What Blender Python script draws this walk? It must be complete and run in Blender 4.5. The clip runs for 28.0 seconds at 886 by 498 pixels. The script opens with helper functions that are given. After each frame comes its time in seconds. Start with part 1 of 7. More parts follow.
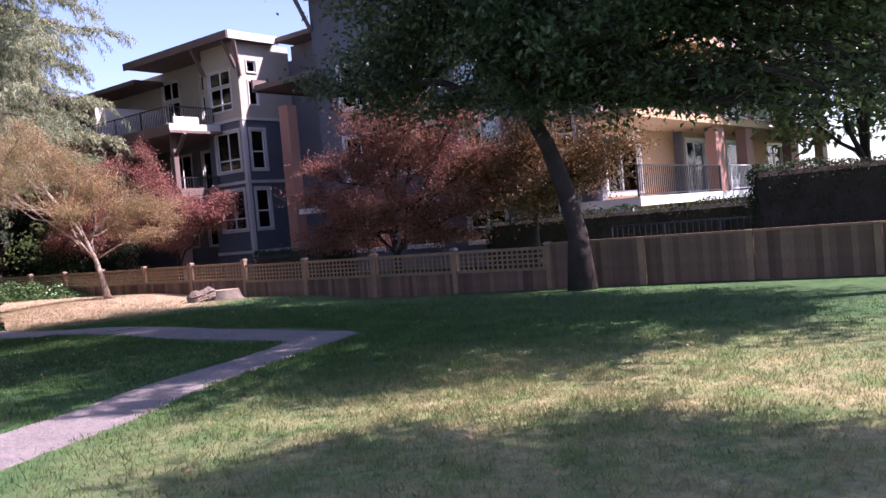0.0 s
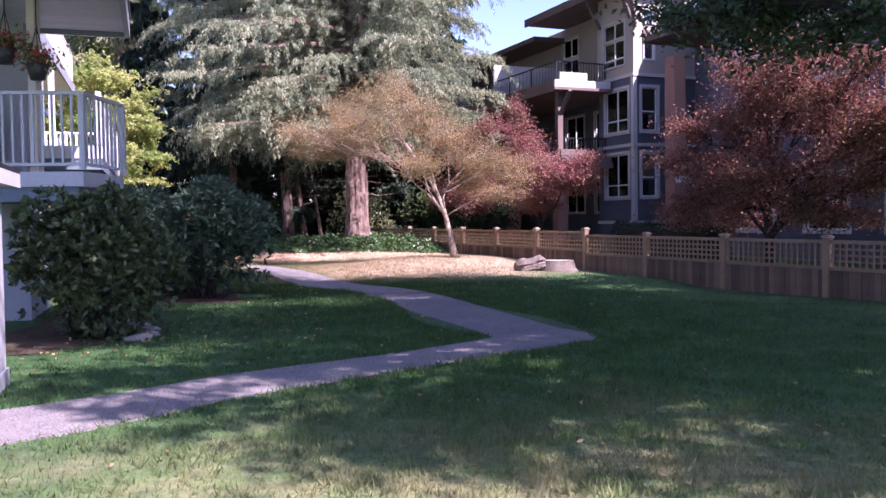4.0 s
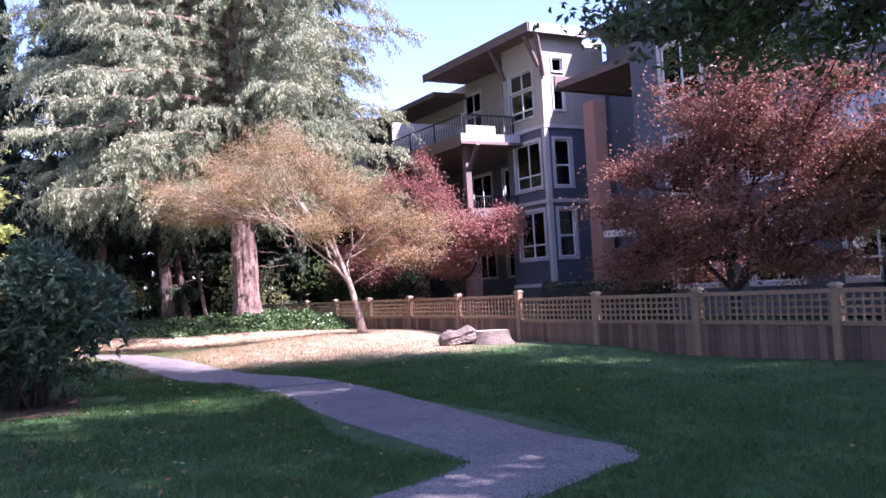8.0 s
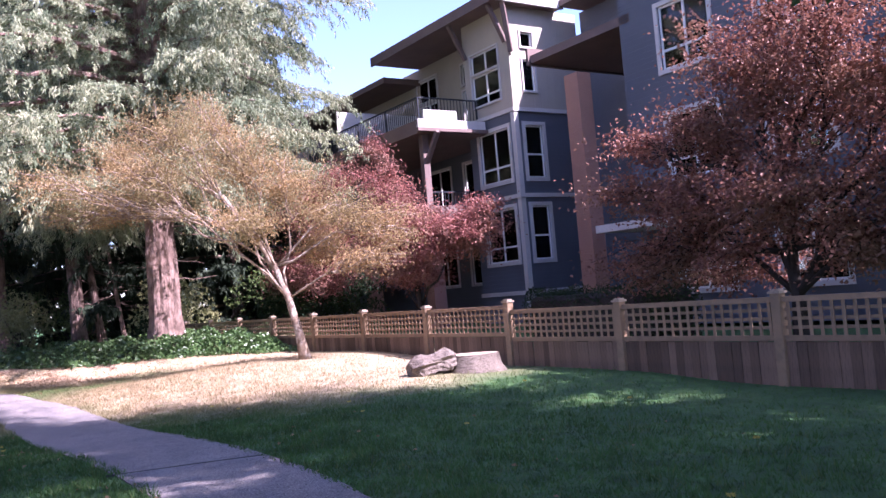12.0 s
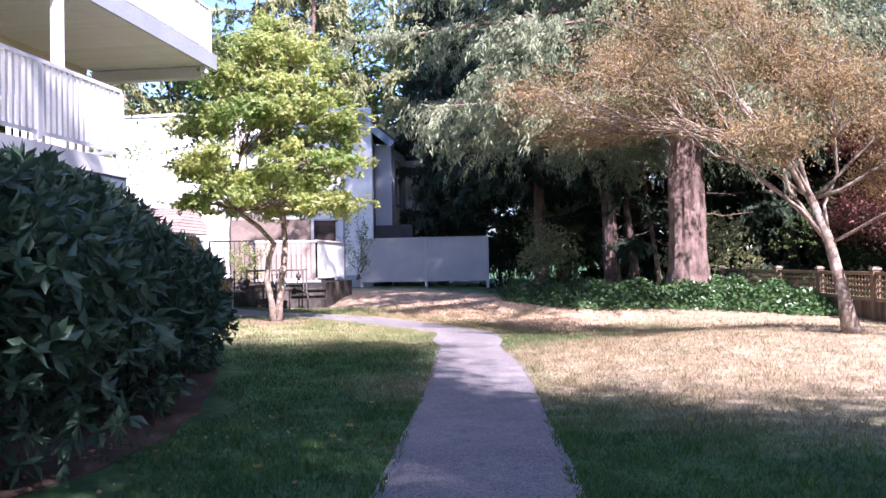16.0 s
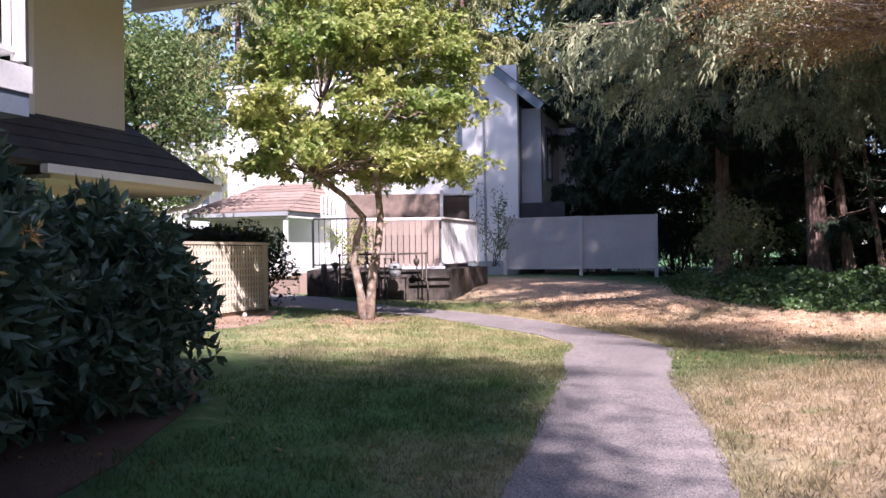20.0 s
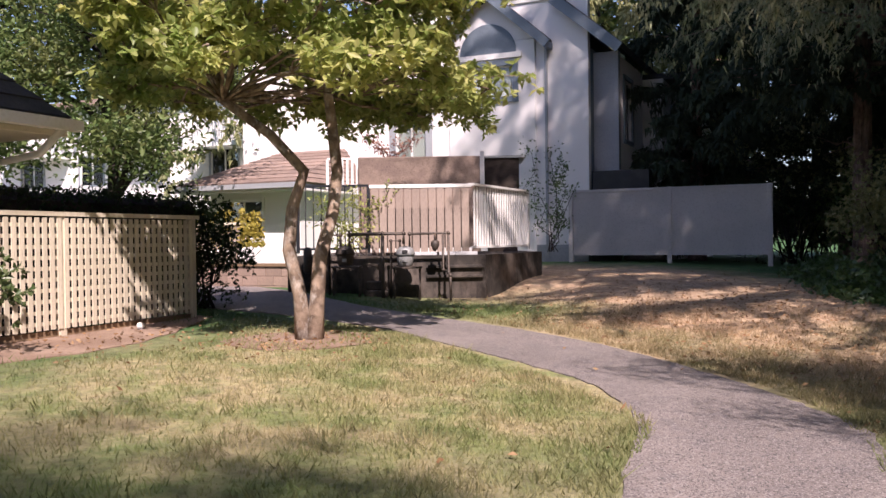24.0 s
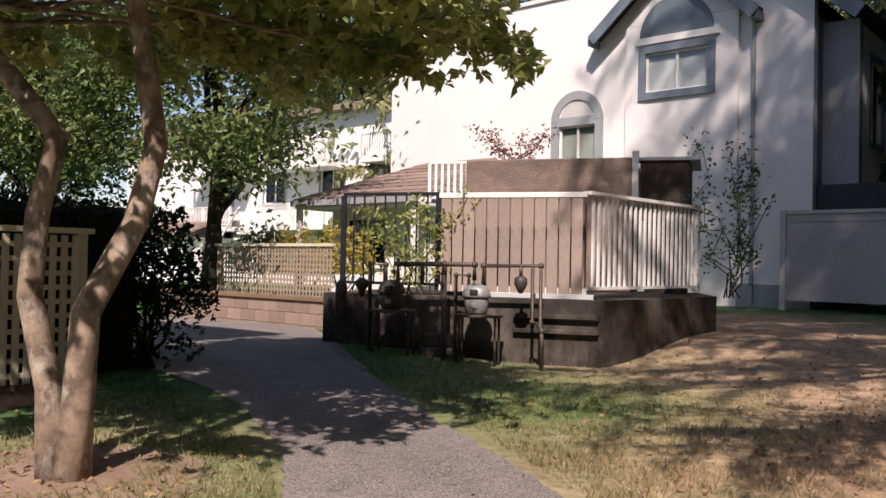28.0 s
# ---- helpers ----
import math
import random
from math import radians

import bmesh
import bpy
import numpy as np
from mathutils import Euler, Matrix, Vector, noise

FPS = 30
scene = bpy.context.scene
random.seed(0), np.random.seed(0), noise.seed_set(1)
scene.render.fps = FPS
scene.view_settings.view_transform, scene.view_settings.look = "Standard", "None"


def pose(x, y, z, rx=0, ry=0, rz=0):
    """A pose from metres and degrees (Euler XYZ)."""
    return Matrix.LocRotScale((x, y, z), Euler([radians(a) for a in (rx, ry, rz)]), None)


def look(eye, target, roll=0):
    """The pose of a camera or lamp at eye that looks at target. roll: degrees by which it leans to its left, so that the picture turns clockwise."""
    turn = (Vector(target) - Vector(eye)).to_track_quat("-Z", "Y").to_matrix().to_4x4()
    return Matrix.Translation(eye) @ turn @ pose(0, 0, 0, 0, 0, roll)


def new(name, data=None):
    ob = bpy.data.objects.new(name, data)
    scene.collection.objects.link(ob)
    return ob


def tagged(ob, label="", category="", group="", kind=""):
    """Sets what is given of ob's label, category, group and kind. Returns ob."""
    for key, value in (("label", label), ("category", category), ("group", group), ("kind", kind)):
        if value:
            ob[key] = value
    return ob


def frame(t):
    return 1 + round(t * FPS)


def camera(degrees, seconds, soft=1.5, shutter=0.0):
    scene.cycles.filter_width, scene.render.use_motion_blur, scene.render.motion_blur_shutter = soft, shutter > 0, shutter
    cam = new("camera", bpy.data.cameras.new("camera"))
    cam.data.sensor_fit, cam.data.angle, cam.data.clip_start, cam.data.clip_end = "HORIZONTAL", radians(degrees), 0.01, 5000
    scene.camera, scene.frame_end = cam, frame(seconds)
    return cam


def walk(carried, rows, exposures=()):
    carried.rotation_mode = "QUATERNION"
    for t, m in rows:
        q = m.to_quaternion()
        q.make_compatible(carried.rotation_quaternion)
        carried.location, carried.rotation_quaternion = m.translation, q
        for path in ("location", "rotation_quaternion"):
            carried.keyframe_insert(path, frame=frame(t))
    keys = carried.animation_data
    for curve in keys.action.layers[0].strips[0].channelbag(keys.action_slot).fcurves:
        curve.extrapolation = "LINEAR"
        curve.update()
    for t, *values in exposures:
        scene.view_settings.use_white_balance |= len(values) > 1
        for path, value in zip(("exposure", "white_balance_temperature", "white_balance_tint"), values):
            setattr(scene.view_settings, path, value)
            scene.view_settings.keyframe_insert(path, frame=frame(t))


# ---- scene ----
cam = camera(54.8, 28.0, soft=1.5)
PATH = [
    (0, (-1.055, -1.739, 1.644), (-0.449, 0.166, 1.586), -5.1),
    (0.5, (-0.646, -1.375, 1.641), (-0.141, 0.559, 1.587), -4.1),
    (1, (-0.245, -0.967, 1.61), (0.218, 0.979, 1.585), -6.3),
    (1.5, (0.261, -0.504, 1.576), (0.683, 1.451, 1.578), -4.2),
    (2, (0.688, 0.044, 1.536), (0.842, 2.038, 1.518), -4.6),
    (2.5, (1.17, 0.591, 1.466), (1.168, 2.591, 1.467), -3.4),
    (3, (1.485, 1.047, 1.441), (1.356, 3.043, 1.422), -3.4),
    (3.5, (1.782, 1.484, 1.416), (1.612, 3.477, 1.399), -0.7),
    (4, (1.959, 1.956, 1.417), (1.566, 3.916, 1.345), -0.8),
    (4.5, (2.039, 2.441, 1.406), (1.588, 4.39, 1.37), -3.3),
    (6.5, (1.349, 3.99, 1.396), (0.927, 5.945, 1.369), -1.8),
    (7, (1.166, 4.525, 1.361), (0.833, 6.497, 1.402), -1.5),
    (7.5, (0.987, 5.161, 1.306), (0.778, 7.149, 1.366), -3.3),
    (8, (0.885, 5.747, 1.271), (0.743, 7.74, 1.361), -3.4),
    (8.5, (0.728, 6.33, 1.227), (0.594, 8.322, 1.345), -2.5),
    (9, (0.606, 7.01, 1.21), (0.48, 9.002, 1.326), -2.0),
    (9.5, (0.448, 7.677, 1.209), (0.304, 9.669, 1.314), -1.6),
    (10, (0.346, 8.275, 1.214), (0.186, 10.266, 1.32), -2.0),
    (10.5, (0.214, 8.848, 1.237), (0.057, 10.84, 1.329), -2.7),
    (11, (0.165, 9.428, 1.238), (0.064, 11.424, 1.298), -2.7),
    (11.5, (0.138, 10.027, 1.26), (0.092, 12.023, 1.368), -4.3),
    (13.5, (0.474, 12.331, 1.298), (0.515, 14.329, 1.393), -4.1),
    (14, (0.504, 12.974, 1.297), (0.31, 14.964, 1.305), -2.4),
    (14.5, (0.489, 13.618, 1.305), (-0.191, 15.496, 1.206), -2.1),
    (15, (0.349, 14.267, 1.297), (-0.569, 16.041, 1.202), -1.6),
    (15.5, (0.128, 14.922, 1.301), (-0.926, 16.62, 1.245), 1.2),
    (16, (-0.131, 15.49, 1.29), (-1.354, 17.072, 1.326), -1.1),
    (16.5, (-0.366, 16.025, 1.264), (-1.582, 17.613, 1.303), -0.8),
    (17, (-0.67, 16.582, 1.246), (-1.891, 18.165, 1.269), -0.8),
    (17.5, (-0.987, 17.136, 1.22), (-2.149, 18.764, 1.222), -0.3),
    (18, (-1.334, 17.679, 1.216), (-2.594, 19.232, 1.215), 0.9),
    (18.5, (-1.711, 18.26, 1.197), (-2.942, 19.835, 1.179), 0.0),
    (19, (-2.154, 18.817, 1.192), (-3.485, 20.31, 1.169), 0.4),
    (19.5, (-2.595, 19.404, 1.19), (-3.923, 20.899, 1.201), -1.2),
    (20, (-3.085, 19.981, 1.179), (-4.595, 21.293, 1.191), -0.8),
    (20.5, (-3.563, 20.581, 1.154), (-5.04, 21.93, 1.156), -2.9),
    (22.5, (-5.693, 23.045, 0.998), (-7.106, 24.459, 1.048), -2.2),
    (23, (-6.232, 23.603, 1.008), (-7.796, 24.849, 0.995), -3.4),
    (23.5, (-6.708, 24.178, 1.053), (-8.348, 25.322, 1.015), -5.0),
    (24, (-7.097, 24.783, 1.099), (-8.729, 25.939, 1.076), -0.7),
    (24.5, (-7.483, 25.325, 1.116), (-9.156, 26.418, 1.207), -3.2),
    (25, (-7.867, 25.959, 1.144), (-9.542, 27.047, 1.236), -0.1),
    (25.5, (-8.314, 26.536, 1.176), (-10.102, 27.426, 1.289), -0.8),
    (26, (-8.746, 27.109, 1.192), (-10.562, 27.94, 1.297), -0.3),
    (26.5, (-9.156, 27.655, 1.223), (-10.997, 28.431, 1.308), -0.0),
    (27, (-9.555, 28.231, 1.243), (-11.366, 29.073, 1.344), -0.7),
    (27.5, (-10.128, 28.866, 1.23), (-11.978, 29.622, 1.305), 1.1),
    (28, (-10.519, 29.352, 1.216), (-12.406, 30.014, 1.25), 1.1),
]
EXPOSURES = [(0, 1.55, 5850, 46), (3, 1.6, 5500, 51), (7, 2.15, 5500, 49), (8, 2.15, 5450, 49), (11, 2.15, 5450, 47), (14, 2.1, 5350, 47), (15, 2.0, 5250, 36), (17, 1.8, 5500, 34), (20, 1.4, 5750, 33), (23, 1.0, 6200, 33), (25, 0.75, 6350, 27), (27, 0.5, 6450, 25), (28, 0.45, 6500, 24)]
walk(cam, [(t, look(e, g, r)) for t, e, g, r in PATH], EXPOSURES)

# ---- light ----
# sun stands south-east of the walk; shadows run up along the path
SUN_DIR = Vector((0.9, -0.44, 0.0)).normalized()
SUN_EL = radians(46)
world = bpy.data.worlds.new("sky")
scene.world = world
world.use_nodes = True
_wn = world.node_tree.nodes
_sky = _wn.new("ShaderNodeTexSky")
_sky.sky_type = "NISHITA"
_sky.sun_disc = False
_sky.sun_elevation = SUN_EL
_sky.sun_rotation = math.atan2(SUN_DIR.x, SUN_DIR.y)
_sky.air_density, _sky.dust_density, _sky.ozone_density = 1.0, 0.6, 1.0
_wn["Background"].inputs[1].default_value = 0.09
world.node_tree.links.new(_sky.outputs[0], _wn["Background"].inputs[0])
sun = new("sun", bpy.data.lights.new("sun", "SUN"))
sun.data.energy, sun.data.angle, sun.data.color = 5.0, radians(0.6), (1.0, 0.90, 0.765)
_s = Vector((SUN_DIR.x * math.cos(SUN_EL), SUN_DIR.y * math.cos(SUN_EL), math.sin(SUN_EL)))
sun.matrix_world = look(_s * 60, (0, 0, 0))

# ---- materials ----
RNG = np.random.default_rng(7)


def mix_rgb(nt, fac, a, b):
    m = nt.nodes.new("ShaderNodeMix")
    m.data_type = "RGBA"
    for socket, value in ((m.inputs[0], fac), (m.inputs[6], a), (m.inputs[7], b)):
        if isinstance(value, bpy.types.NodeSocket):
            nt.links.new(value, socket)
        elif isinstance(value, (int, float)):
            socket.default_value = value
        else:
            socket.default_value = (*value, 1)
    return m.outputs[2]


def tex_noise(nt, co, scale, detail=4.0, rough=0.6, stretch=None):
    if stretch:
        mp = nt.nodes.new("ShaderNodeMapping")
        mp.inputs["Scale"].default_value = stretch
        nt.links.new(co, mp.inputs[0])
        co = mp.outputs[0]
    n = nt.nodes.new("ShaderNodeTexNoise")
    n.inputs["Scale"].default_value, n.inputs["Detail"].default_value, n.inputs["Roughness"].default_value = scale, detail, rough
    nt.links.new(co, n.inputs["Vector"])
    return n.outputs[0]


def ramp(nt, fac, lo, hi):
    m = nt.nodes.new("ShaderNodeMapRange")
    m.inputs[1].default_value, m.inputs[2].default_value = lo, hi
    nt.links.new(fac, m.inputs[0])
    return m.outputs[0]


def start(name):
    m = bpy.data.materials.new(name)
    m.use_nodes = True
    nt = m.node_tree
    bsdf = nt.nodes["Principled BSDF"]
    co = nt.nodes.new("ShaderNodeTexCoord").outputs["Object"]
    return m, nt, bsdf, co


def bump(nt, bsdf, height, strength, dist):
    b = nt.nodes.new("ShaderNodeBump")
    b.inputs["Strength"].default_value, b.inputs["Distance"].default_value = strength, dist
    nt.links.new(height, b.inputs["Height"])
    nt.links.new(b.outputs[0], bsdf.inputs["Normal"])


def surface(name, a, b, c=None, rough=0.8, big=0.6, fine=12.0, stretch=None, bumpy=0.3, dist=0.01, metal=0.0, vary=0.0, spread=(0.35, 0.65)):
    """Two-scale mottled surface: a and b at the large scale, c in fine flecks; vary: lightness by object."""
    m, nt, bsdf, co = start(name)
    col = mix_rgb(nt, ramp(nt, tex_noise(nt, co, big, 5, 0.6), *spread), a, b)
    f = tex_noise(nt, co, fine, 6, 0.7, stretch)
    col = mix_rgb(nt, ramp(nt, f, 0.5, 0.8), col, c or [v * 0.7 for v in b])
    if vary:
        oi = nt.nodes.new("ShaderNodeObjectInfo")
        hs = nt.nodes.new("ShaderNodeHueSaturation")
        nt.links.new(ramp(nt, oi.outputs["Random"], -1, 2), hs.inputs["Value"])
        mr = hs.inputs["Value"].links[0].from_node
        mr.inputs[1].default_value, mr.inputs[2].default_value, mr.inputs[3].default_value, mr.inputs[4].default_value = 0, 1, 1 - vary, 1 + vary
        nt.links.new(col, hs.inputs["Color"])
        col = hs.outputs[0]
    nt.links.new(col, bsdf.inputs["Base Color"])
    bsdf.inputs["Roughness"].default_value, bsdf.inputs["Metallic"].default_value = rough, metal
    bsdf.inputs["Specular IOR Level"].default_value = 0.2 if rough > 0.75 else 0.5
    if bumpy:
        bump(nt, bsdf, f, bumpy, dist)
    return m


def leaf_material(name, a, b, c, gloss=0.45, glow=0.35, clump=0.9, shine=0.5):
    """Leaf colours by leaf and by clump, with light shining through the blade."""
    m, nt, bsdf, co = start(name)
    g = nt.nodes.new("ShaderNodeNewGeometry")
    col = mix_rgb(nt, g.outputs["Random Per Island"], a, b)
    col = mix_rgb(nt, ramp(nt, tex_noise(nt, co, clump, 3, 0.6), 0.45, 0.7), col, c)
    nt.links.new(col, bsdf.inputs["Base Color"])
    bsdf.inputs["Roughness"].default_value = gloss
    bsdf.inputs["Specular IOR Level"].default_value = shine
    tr = nt.nodes.new("ShaderNodeBsdfTranslucent")
    nt.links.new(col, tr.inputs[0])
    mx = nt.nodes.new("ShaderNodeMixShader")
    mx.inputs[0].default_value = glow
    nt.links.new(bsdf.outputs[0], mx.inputs[1])
    nt.links.new(tr.outputs[0], mx.inputs[2])
    nt.links.new(mx.outputs[0], nt.nodes["Material Output"].inputs[0])
    return m


def siding_material(name, a, b, pitch, upright=False, groove=0.008):
    """Lap siding or board and batten: a repeated step across the boards, with soft mottling."""
    m, nt, bsdf, co = start(name)
    col = mix_rgb(nt, ramp(nt, tex_noise(nt, co, 0.5, 5), 0.35, 0.65), a, b)
    f = tex_noise(nt, co, 6, 5, 0.7, (1, 1, 8) if not upright else (8, 8, 1))
    col = mix_rgb(nt, ramp(nt, f, 0.55, 0.85), col, [v * 0.75 for v in b])
    nt.links.new(col, bsdf.inputs["Base Color"])
    bsdf.inputs["Roughness"].default_value = 0.65
    sx = nt.nodes.new("ShaderNodeSeparateXYZ")
    nt.links.new(co, sx.inputs[0])
    add = nt.nodes.new("ShaderNodeMath")
    add.operation = "ADD"
    if upright:
        nt.links.new(sx.outputs[0], add.inputs[0])
        nt.links.new(sx.outputs[1], add.inputs[1])
    else:
        nt.links.new(sx.outputs[2], add.inputs[0])
        add.inputs[1].default_value = 0
    dv = nt.nodes.new("ShaderNodeMath")
    dv.operation = "DIVIDE"
    nt.links.new(add.outputs[0], dv.inputs[0])
    dv.inputs[1].default_value = pitch
    fr = nt.nodes.new("ShaderNodeMath")
    fr.operation = "FRACT"
    nt.links.new(dv.outputs[0], fr.inputs[0])
    if upright:
        st = nt.nodes.new("ShaderNodeMath")
        st.operation = "GREATER_THAN"
        nt.links.new(fr.outputs[0], st.inputs[0])
        st.inputs[1].default_value = 0.82
        fr = st
    bump(nt, bsdf, fr.outputs[0], 1.0, groove)
    return m


def glass_material():
    m, nt, bsdf, co = start("window_glass")
    gl = nt.nodes.new("ShaderNodeBsdfGlossy")
    gl.inputs["Roughness"].default_value = 0.02
    tp = nt.nodes.new("ShaderNodeBsdfTransparent")
    tp.inputs[0].default_value = (0.75, 0.8, 0.8, 1)
    fr = nt.nodes.new("ShaderNodeFresnel")
    fr.inputs[0].default_value = 1.6
    mx = nt.nodes.new("ShaderNodeMixShader")
    nt.links.new(fr.outputs[0], mx.inputs[0])
    nt.links.new(tp.outputs[0], mx.inputs[1])
    nt.links.new(gl.outputs[0], mx.inputs[2])
    nt.links.new(mx.outputs[0], nt.nodes["Material Output"].inputs[0])
    return m


def lawn_material(name):
    """Lawn: green in the shaded part, bleached straw on the open mound, bare and needle-strewn under the conifers."""
    m, nt, bsdf, _ = start(name)
    geo = nt.nodes.new("ShaderNodeNewGeometry")
    pos = geo.outputs["Position"]
    green = mix_rgb(nt, ramp(nt, tex_noise(nt, pos, 1.1, 6, 0.7), 0.35, 0.65), (0.026, 0.080, 0.017), (0.055, 0.138, 0.030))
    straw = mix_rgb(nt, ramp(nt, tex_noise(nt, pos, 2.3, 6, 0.7), 0.35, 0.65), (0.29, 0.215, 0.125), (0.42, 0.33, 0.21))
    bare = mix_rgb(nt, ramp(nt, tex_noise(nt, pos, 3.0, 6, 0.75), 0.35, 0.65), (0.38, 0.245, 0.15), (0.56, 0.42, 0.275))
    wob = tex_noise(nt, pos, 0.35, 5, 0.65)

    def zone(x, y, r, soft):
        d = nt.nodes.new("ShaderNodeVectorMath")
        d.operation = "DISTANCE"
        nt.links.new(pos, d.inputs[0])
        d.inputs[1].default_value = (x, y, 0)
        a = nt.nodes.new("ShaderNodeMath")
        a.operation = "MULTIPLY_ADD"
        nt.links.new(wob, a.inputs[0])
        a.inputs[1].default_value, a.inputs[2].default_value = 4.6, -2.3
        s = nt.nodes.new("ShaderNodeMath")
        s.operation = "ADD"
        nt.links.new(d.outputs["Value"], s.inputs[0])
        nt.links.new(a.outputs[0], s.inputs[1])
        return ramp(nt, s.outputs[0], r + soft, r - soft)

    patch = ramp(nt, tex_noise(nt, pos, 0.55, 6, 0.75), 0.62, 0.84)
    col = mix_rgb(nt, patch, green, straw)
    mound = zone(-3.6, 27.6, 4.6, 1.2)
    col = mix_rgb(nt, mound, col, straw)
    dry = mix_rgb(nt, ramp(nt, tex_noise(nt, pos, 1.7, 5, 0.7), 0.4, 0.62), (0.30, 0.27, 0.125), (0.13, 0.19, 0.055))
    dry2 = mix_rgb(nt, ramp(nt, tex_noise(nt, pos, 1.3, 6, 0.7), 0.42, 0.62), (0.38, 0.325, 0.18), (0.20, 0.235, 0.085))
    col = mix_rgb(nt, zone(-13.2, 28.8, 3.7, 1.4), col, dry2)
    col = mix_rgb(nt, zone(2.5, 4.2, 3.6, 1.6), col, dry)
    tuft = ramp(nt, tex_noise(nt, pos, 1.9, 6, 0.8), 0.57, 0.70)
    col = mix_rgb(nt, tuft, col, mix_rgb(nt, 0.35, green, (0.20, 0.20, 0.08)))
    col = mix_rgb(nt, zone(-15.5, 36.0, 4.6, 1.5), col, bare)
    col = mix_rgb(nt, zone(-9.8, 33.5, 2.4, 1.2), col, bare)
    col = mix_rgb(nt, zone(-5.4, 32.8, 2.8, 1.0), col, straw)
    col = mix_rgb(nt, zone(-20.4, 38.4, 3.6, 1.0), col, bare)
    col = mix_rgb(nt, zone(-17.6, 32.6, 1.7, 1.2), col, mix_rgb(nt, 0.55, green, (0.27, 0.31, 0.115)))
    hs = nt.nodes.new("ShaderNodeHueSaturation")
    mr = nt.nodes.new("ShaderNodeMapRange")
    mr.inputs[1].default_value, mr.inputs[2].default_value, mr.inputs[3].default_value, mr.inputs[4].default_value = 0.3, 0.7, 0.55, 1.45
    nt.links.new(tex_noise(nt, pos, 8.0, 6, 0.75), mr.inputs[0])
    nt.links.new(mr.outputs[0], hs.inputs["Value"])
    nt.links.new(col, hs.inputs["Color"])
    col = hs.outputs[0]
    if name == "grass_blades":
        col = mix_rgb(nt, 0.06, col, (0.24, 0.38, 0.09))
        col = mix_rgb(nt, ramp(nt, geo.outputs["Random Per Island"], 0.78, 1.6), col, (0.32, 0.27, 0.12))
        tr = nt.nodes.new("ShaderNodeBsdfTranslucent")
        nt.links.new(col, tr.inputs[0])
        mx = nt.nodes.new("ShaderNodeMixShader")
        mx.inputs[0].default_value = 0.45
        nt.links.new(bsdf.outputs[0], mx.inputs[1])
        nt.links.new(tr.outputs[0], mx.inputs[2])
        nt.links.new(mx.outputs[0], nt.nodes["Material Output"].inputs[0])
    else:
        bump(nt, bsdf, tex_noise(nt, pos, 30, 6, 0.8), 0.8, 0.03)
    nt.links.new(col, bsdf.inputs["Base Color"])
    bsdf.inputs["Roughness"].default_value = 0.85
    return m


M_LAWN = lawn_material("lawn")
M_BLADE = lawn_material("grass_blades")
def asphalt_material():
    """Worn asphalt: pale and dark stone chips in a grey-brown binder, with broad stains."""
    m, nt, bsdf, co = start("asphalt")
    col = mix_rgb(nt, ramp(nt, tex_noise(nt, co, 0.7, 6, 0.7), 0.35, 0.65), (0.165, 0.142, 0.132), (0.265, 0.228, 0.208))
    col = mix_rgb(nt, ramp(nt, tex_noise(nt, co, 3.5, 5, 0.7), 0.5, 0.75), col, (0.11, 0.10, 0.105))
    vo = nt.nodes.new("ShaderNodeTexVoronoi")
    vo.inputs["Scale"].default_value = 120
    nt.links.new(co, vo.inputs["Vector"])
    sp = nt.nodes.new("ShaderNodeSeparateColor")
    nt.links.new(vo.outputs["Color"], sp.inputs[0])
    col = mix_rgb(nt, ramp(nt, sp.outputs[0], 0.62, 0.95), col, (0.33, 0.30, 0.285))
    col = mix_rgb(nt, ramp(nt, sp.outputs[1], 0.70, 0.95), col, (0.05, 0.047, 0.05))
    nt.links.new(col, bsdf.inputs["Base Color"])
    bsdf.inputs["Roughness"].default_value = 0.9
    bump(nt, bsdf, vo.outputs["Distance"], 0.6, 0.01)
    return m


M_ASPHALT = asphalt_material()
M_SOIL_TAN = surface("dry_reddish_soil", (0.24, 0.165, 0.12), (0.34, 0.25, 0.19), (0.12, 0.08, 0.055), 0.95, 1.5, 25, bumpy=0.8, dist=0.02)
M_SOIL = surface("bark_mulch", (0.08, 0.052, 0.038), (0.13, 0.085, 0.06), (0.04, 0.027, 0.02), 0.95, 1.5, 25, bumpy=0.8, dist=0.02)
M_CEDAR = surface("weathered_cedar", (0.175, 0.11, 0.072), (0.118, 0.085, 0.063), (0.05, 0.036, 0.028), 0.85, 1.2, 9, (9, 9, 0.8), 0.4, 0.004, vary=0.38)
M_CEDAR_TRIM = surface("cedar_trim", (0.26, 0.175, 0.105), (0.20, 0.14, 0.09), (0.15, 0.11, 0.075), 0.8, 1.5, 9, (1, 1, 1), 0.3, 0.003, vary=0.12)
M_LATTICE = surface("yellowed_cedar_paint", (0.66, 0.60, 0.47), (0.57, 0.51, 0.39), (0.36, 0.31, 0.22), 0.75, 1.5, 10, (6, 6, 1), 0.3, 0.003, vary=0.1)
M_CAP = surface("weathered_post_cap", (0.36, 0.29, 0.215), (0.28, 0.225, 0.17), None, 0.7, 4, 20)
M_BARK = surface("furrowed_bark", (0.145, 0.098, 0.078), (0.33, 0.23, 0.19), (0.04, 0.028, 0.022), 0.95, 2.5, 6, (3, 3, 0.6), 1.0, 0.08)
M_BARK_DARK = surface("dark_bark", (0.030, 0.025, 0.022), (0.055, 0.045, 0.04), (0.018, 0.015, 0.013), 0.95, 2, 9, (3, 3, 0.7), 0.8, 0.03)
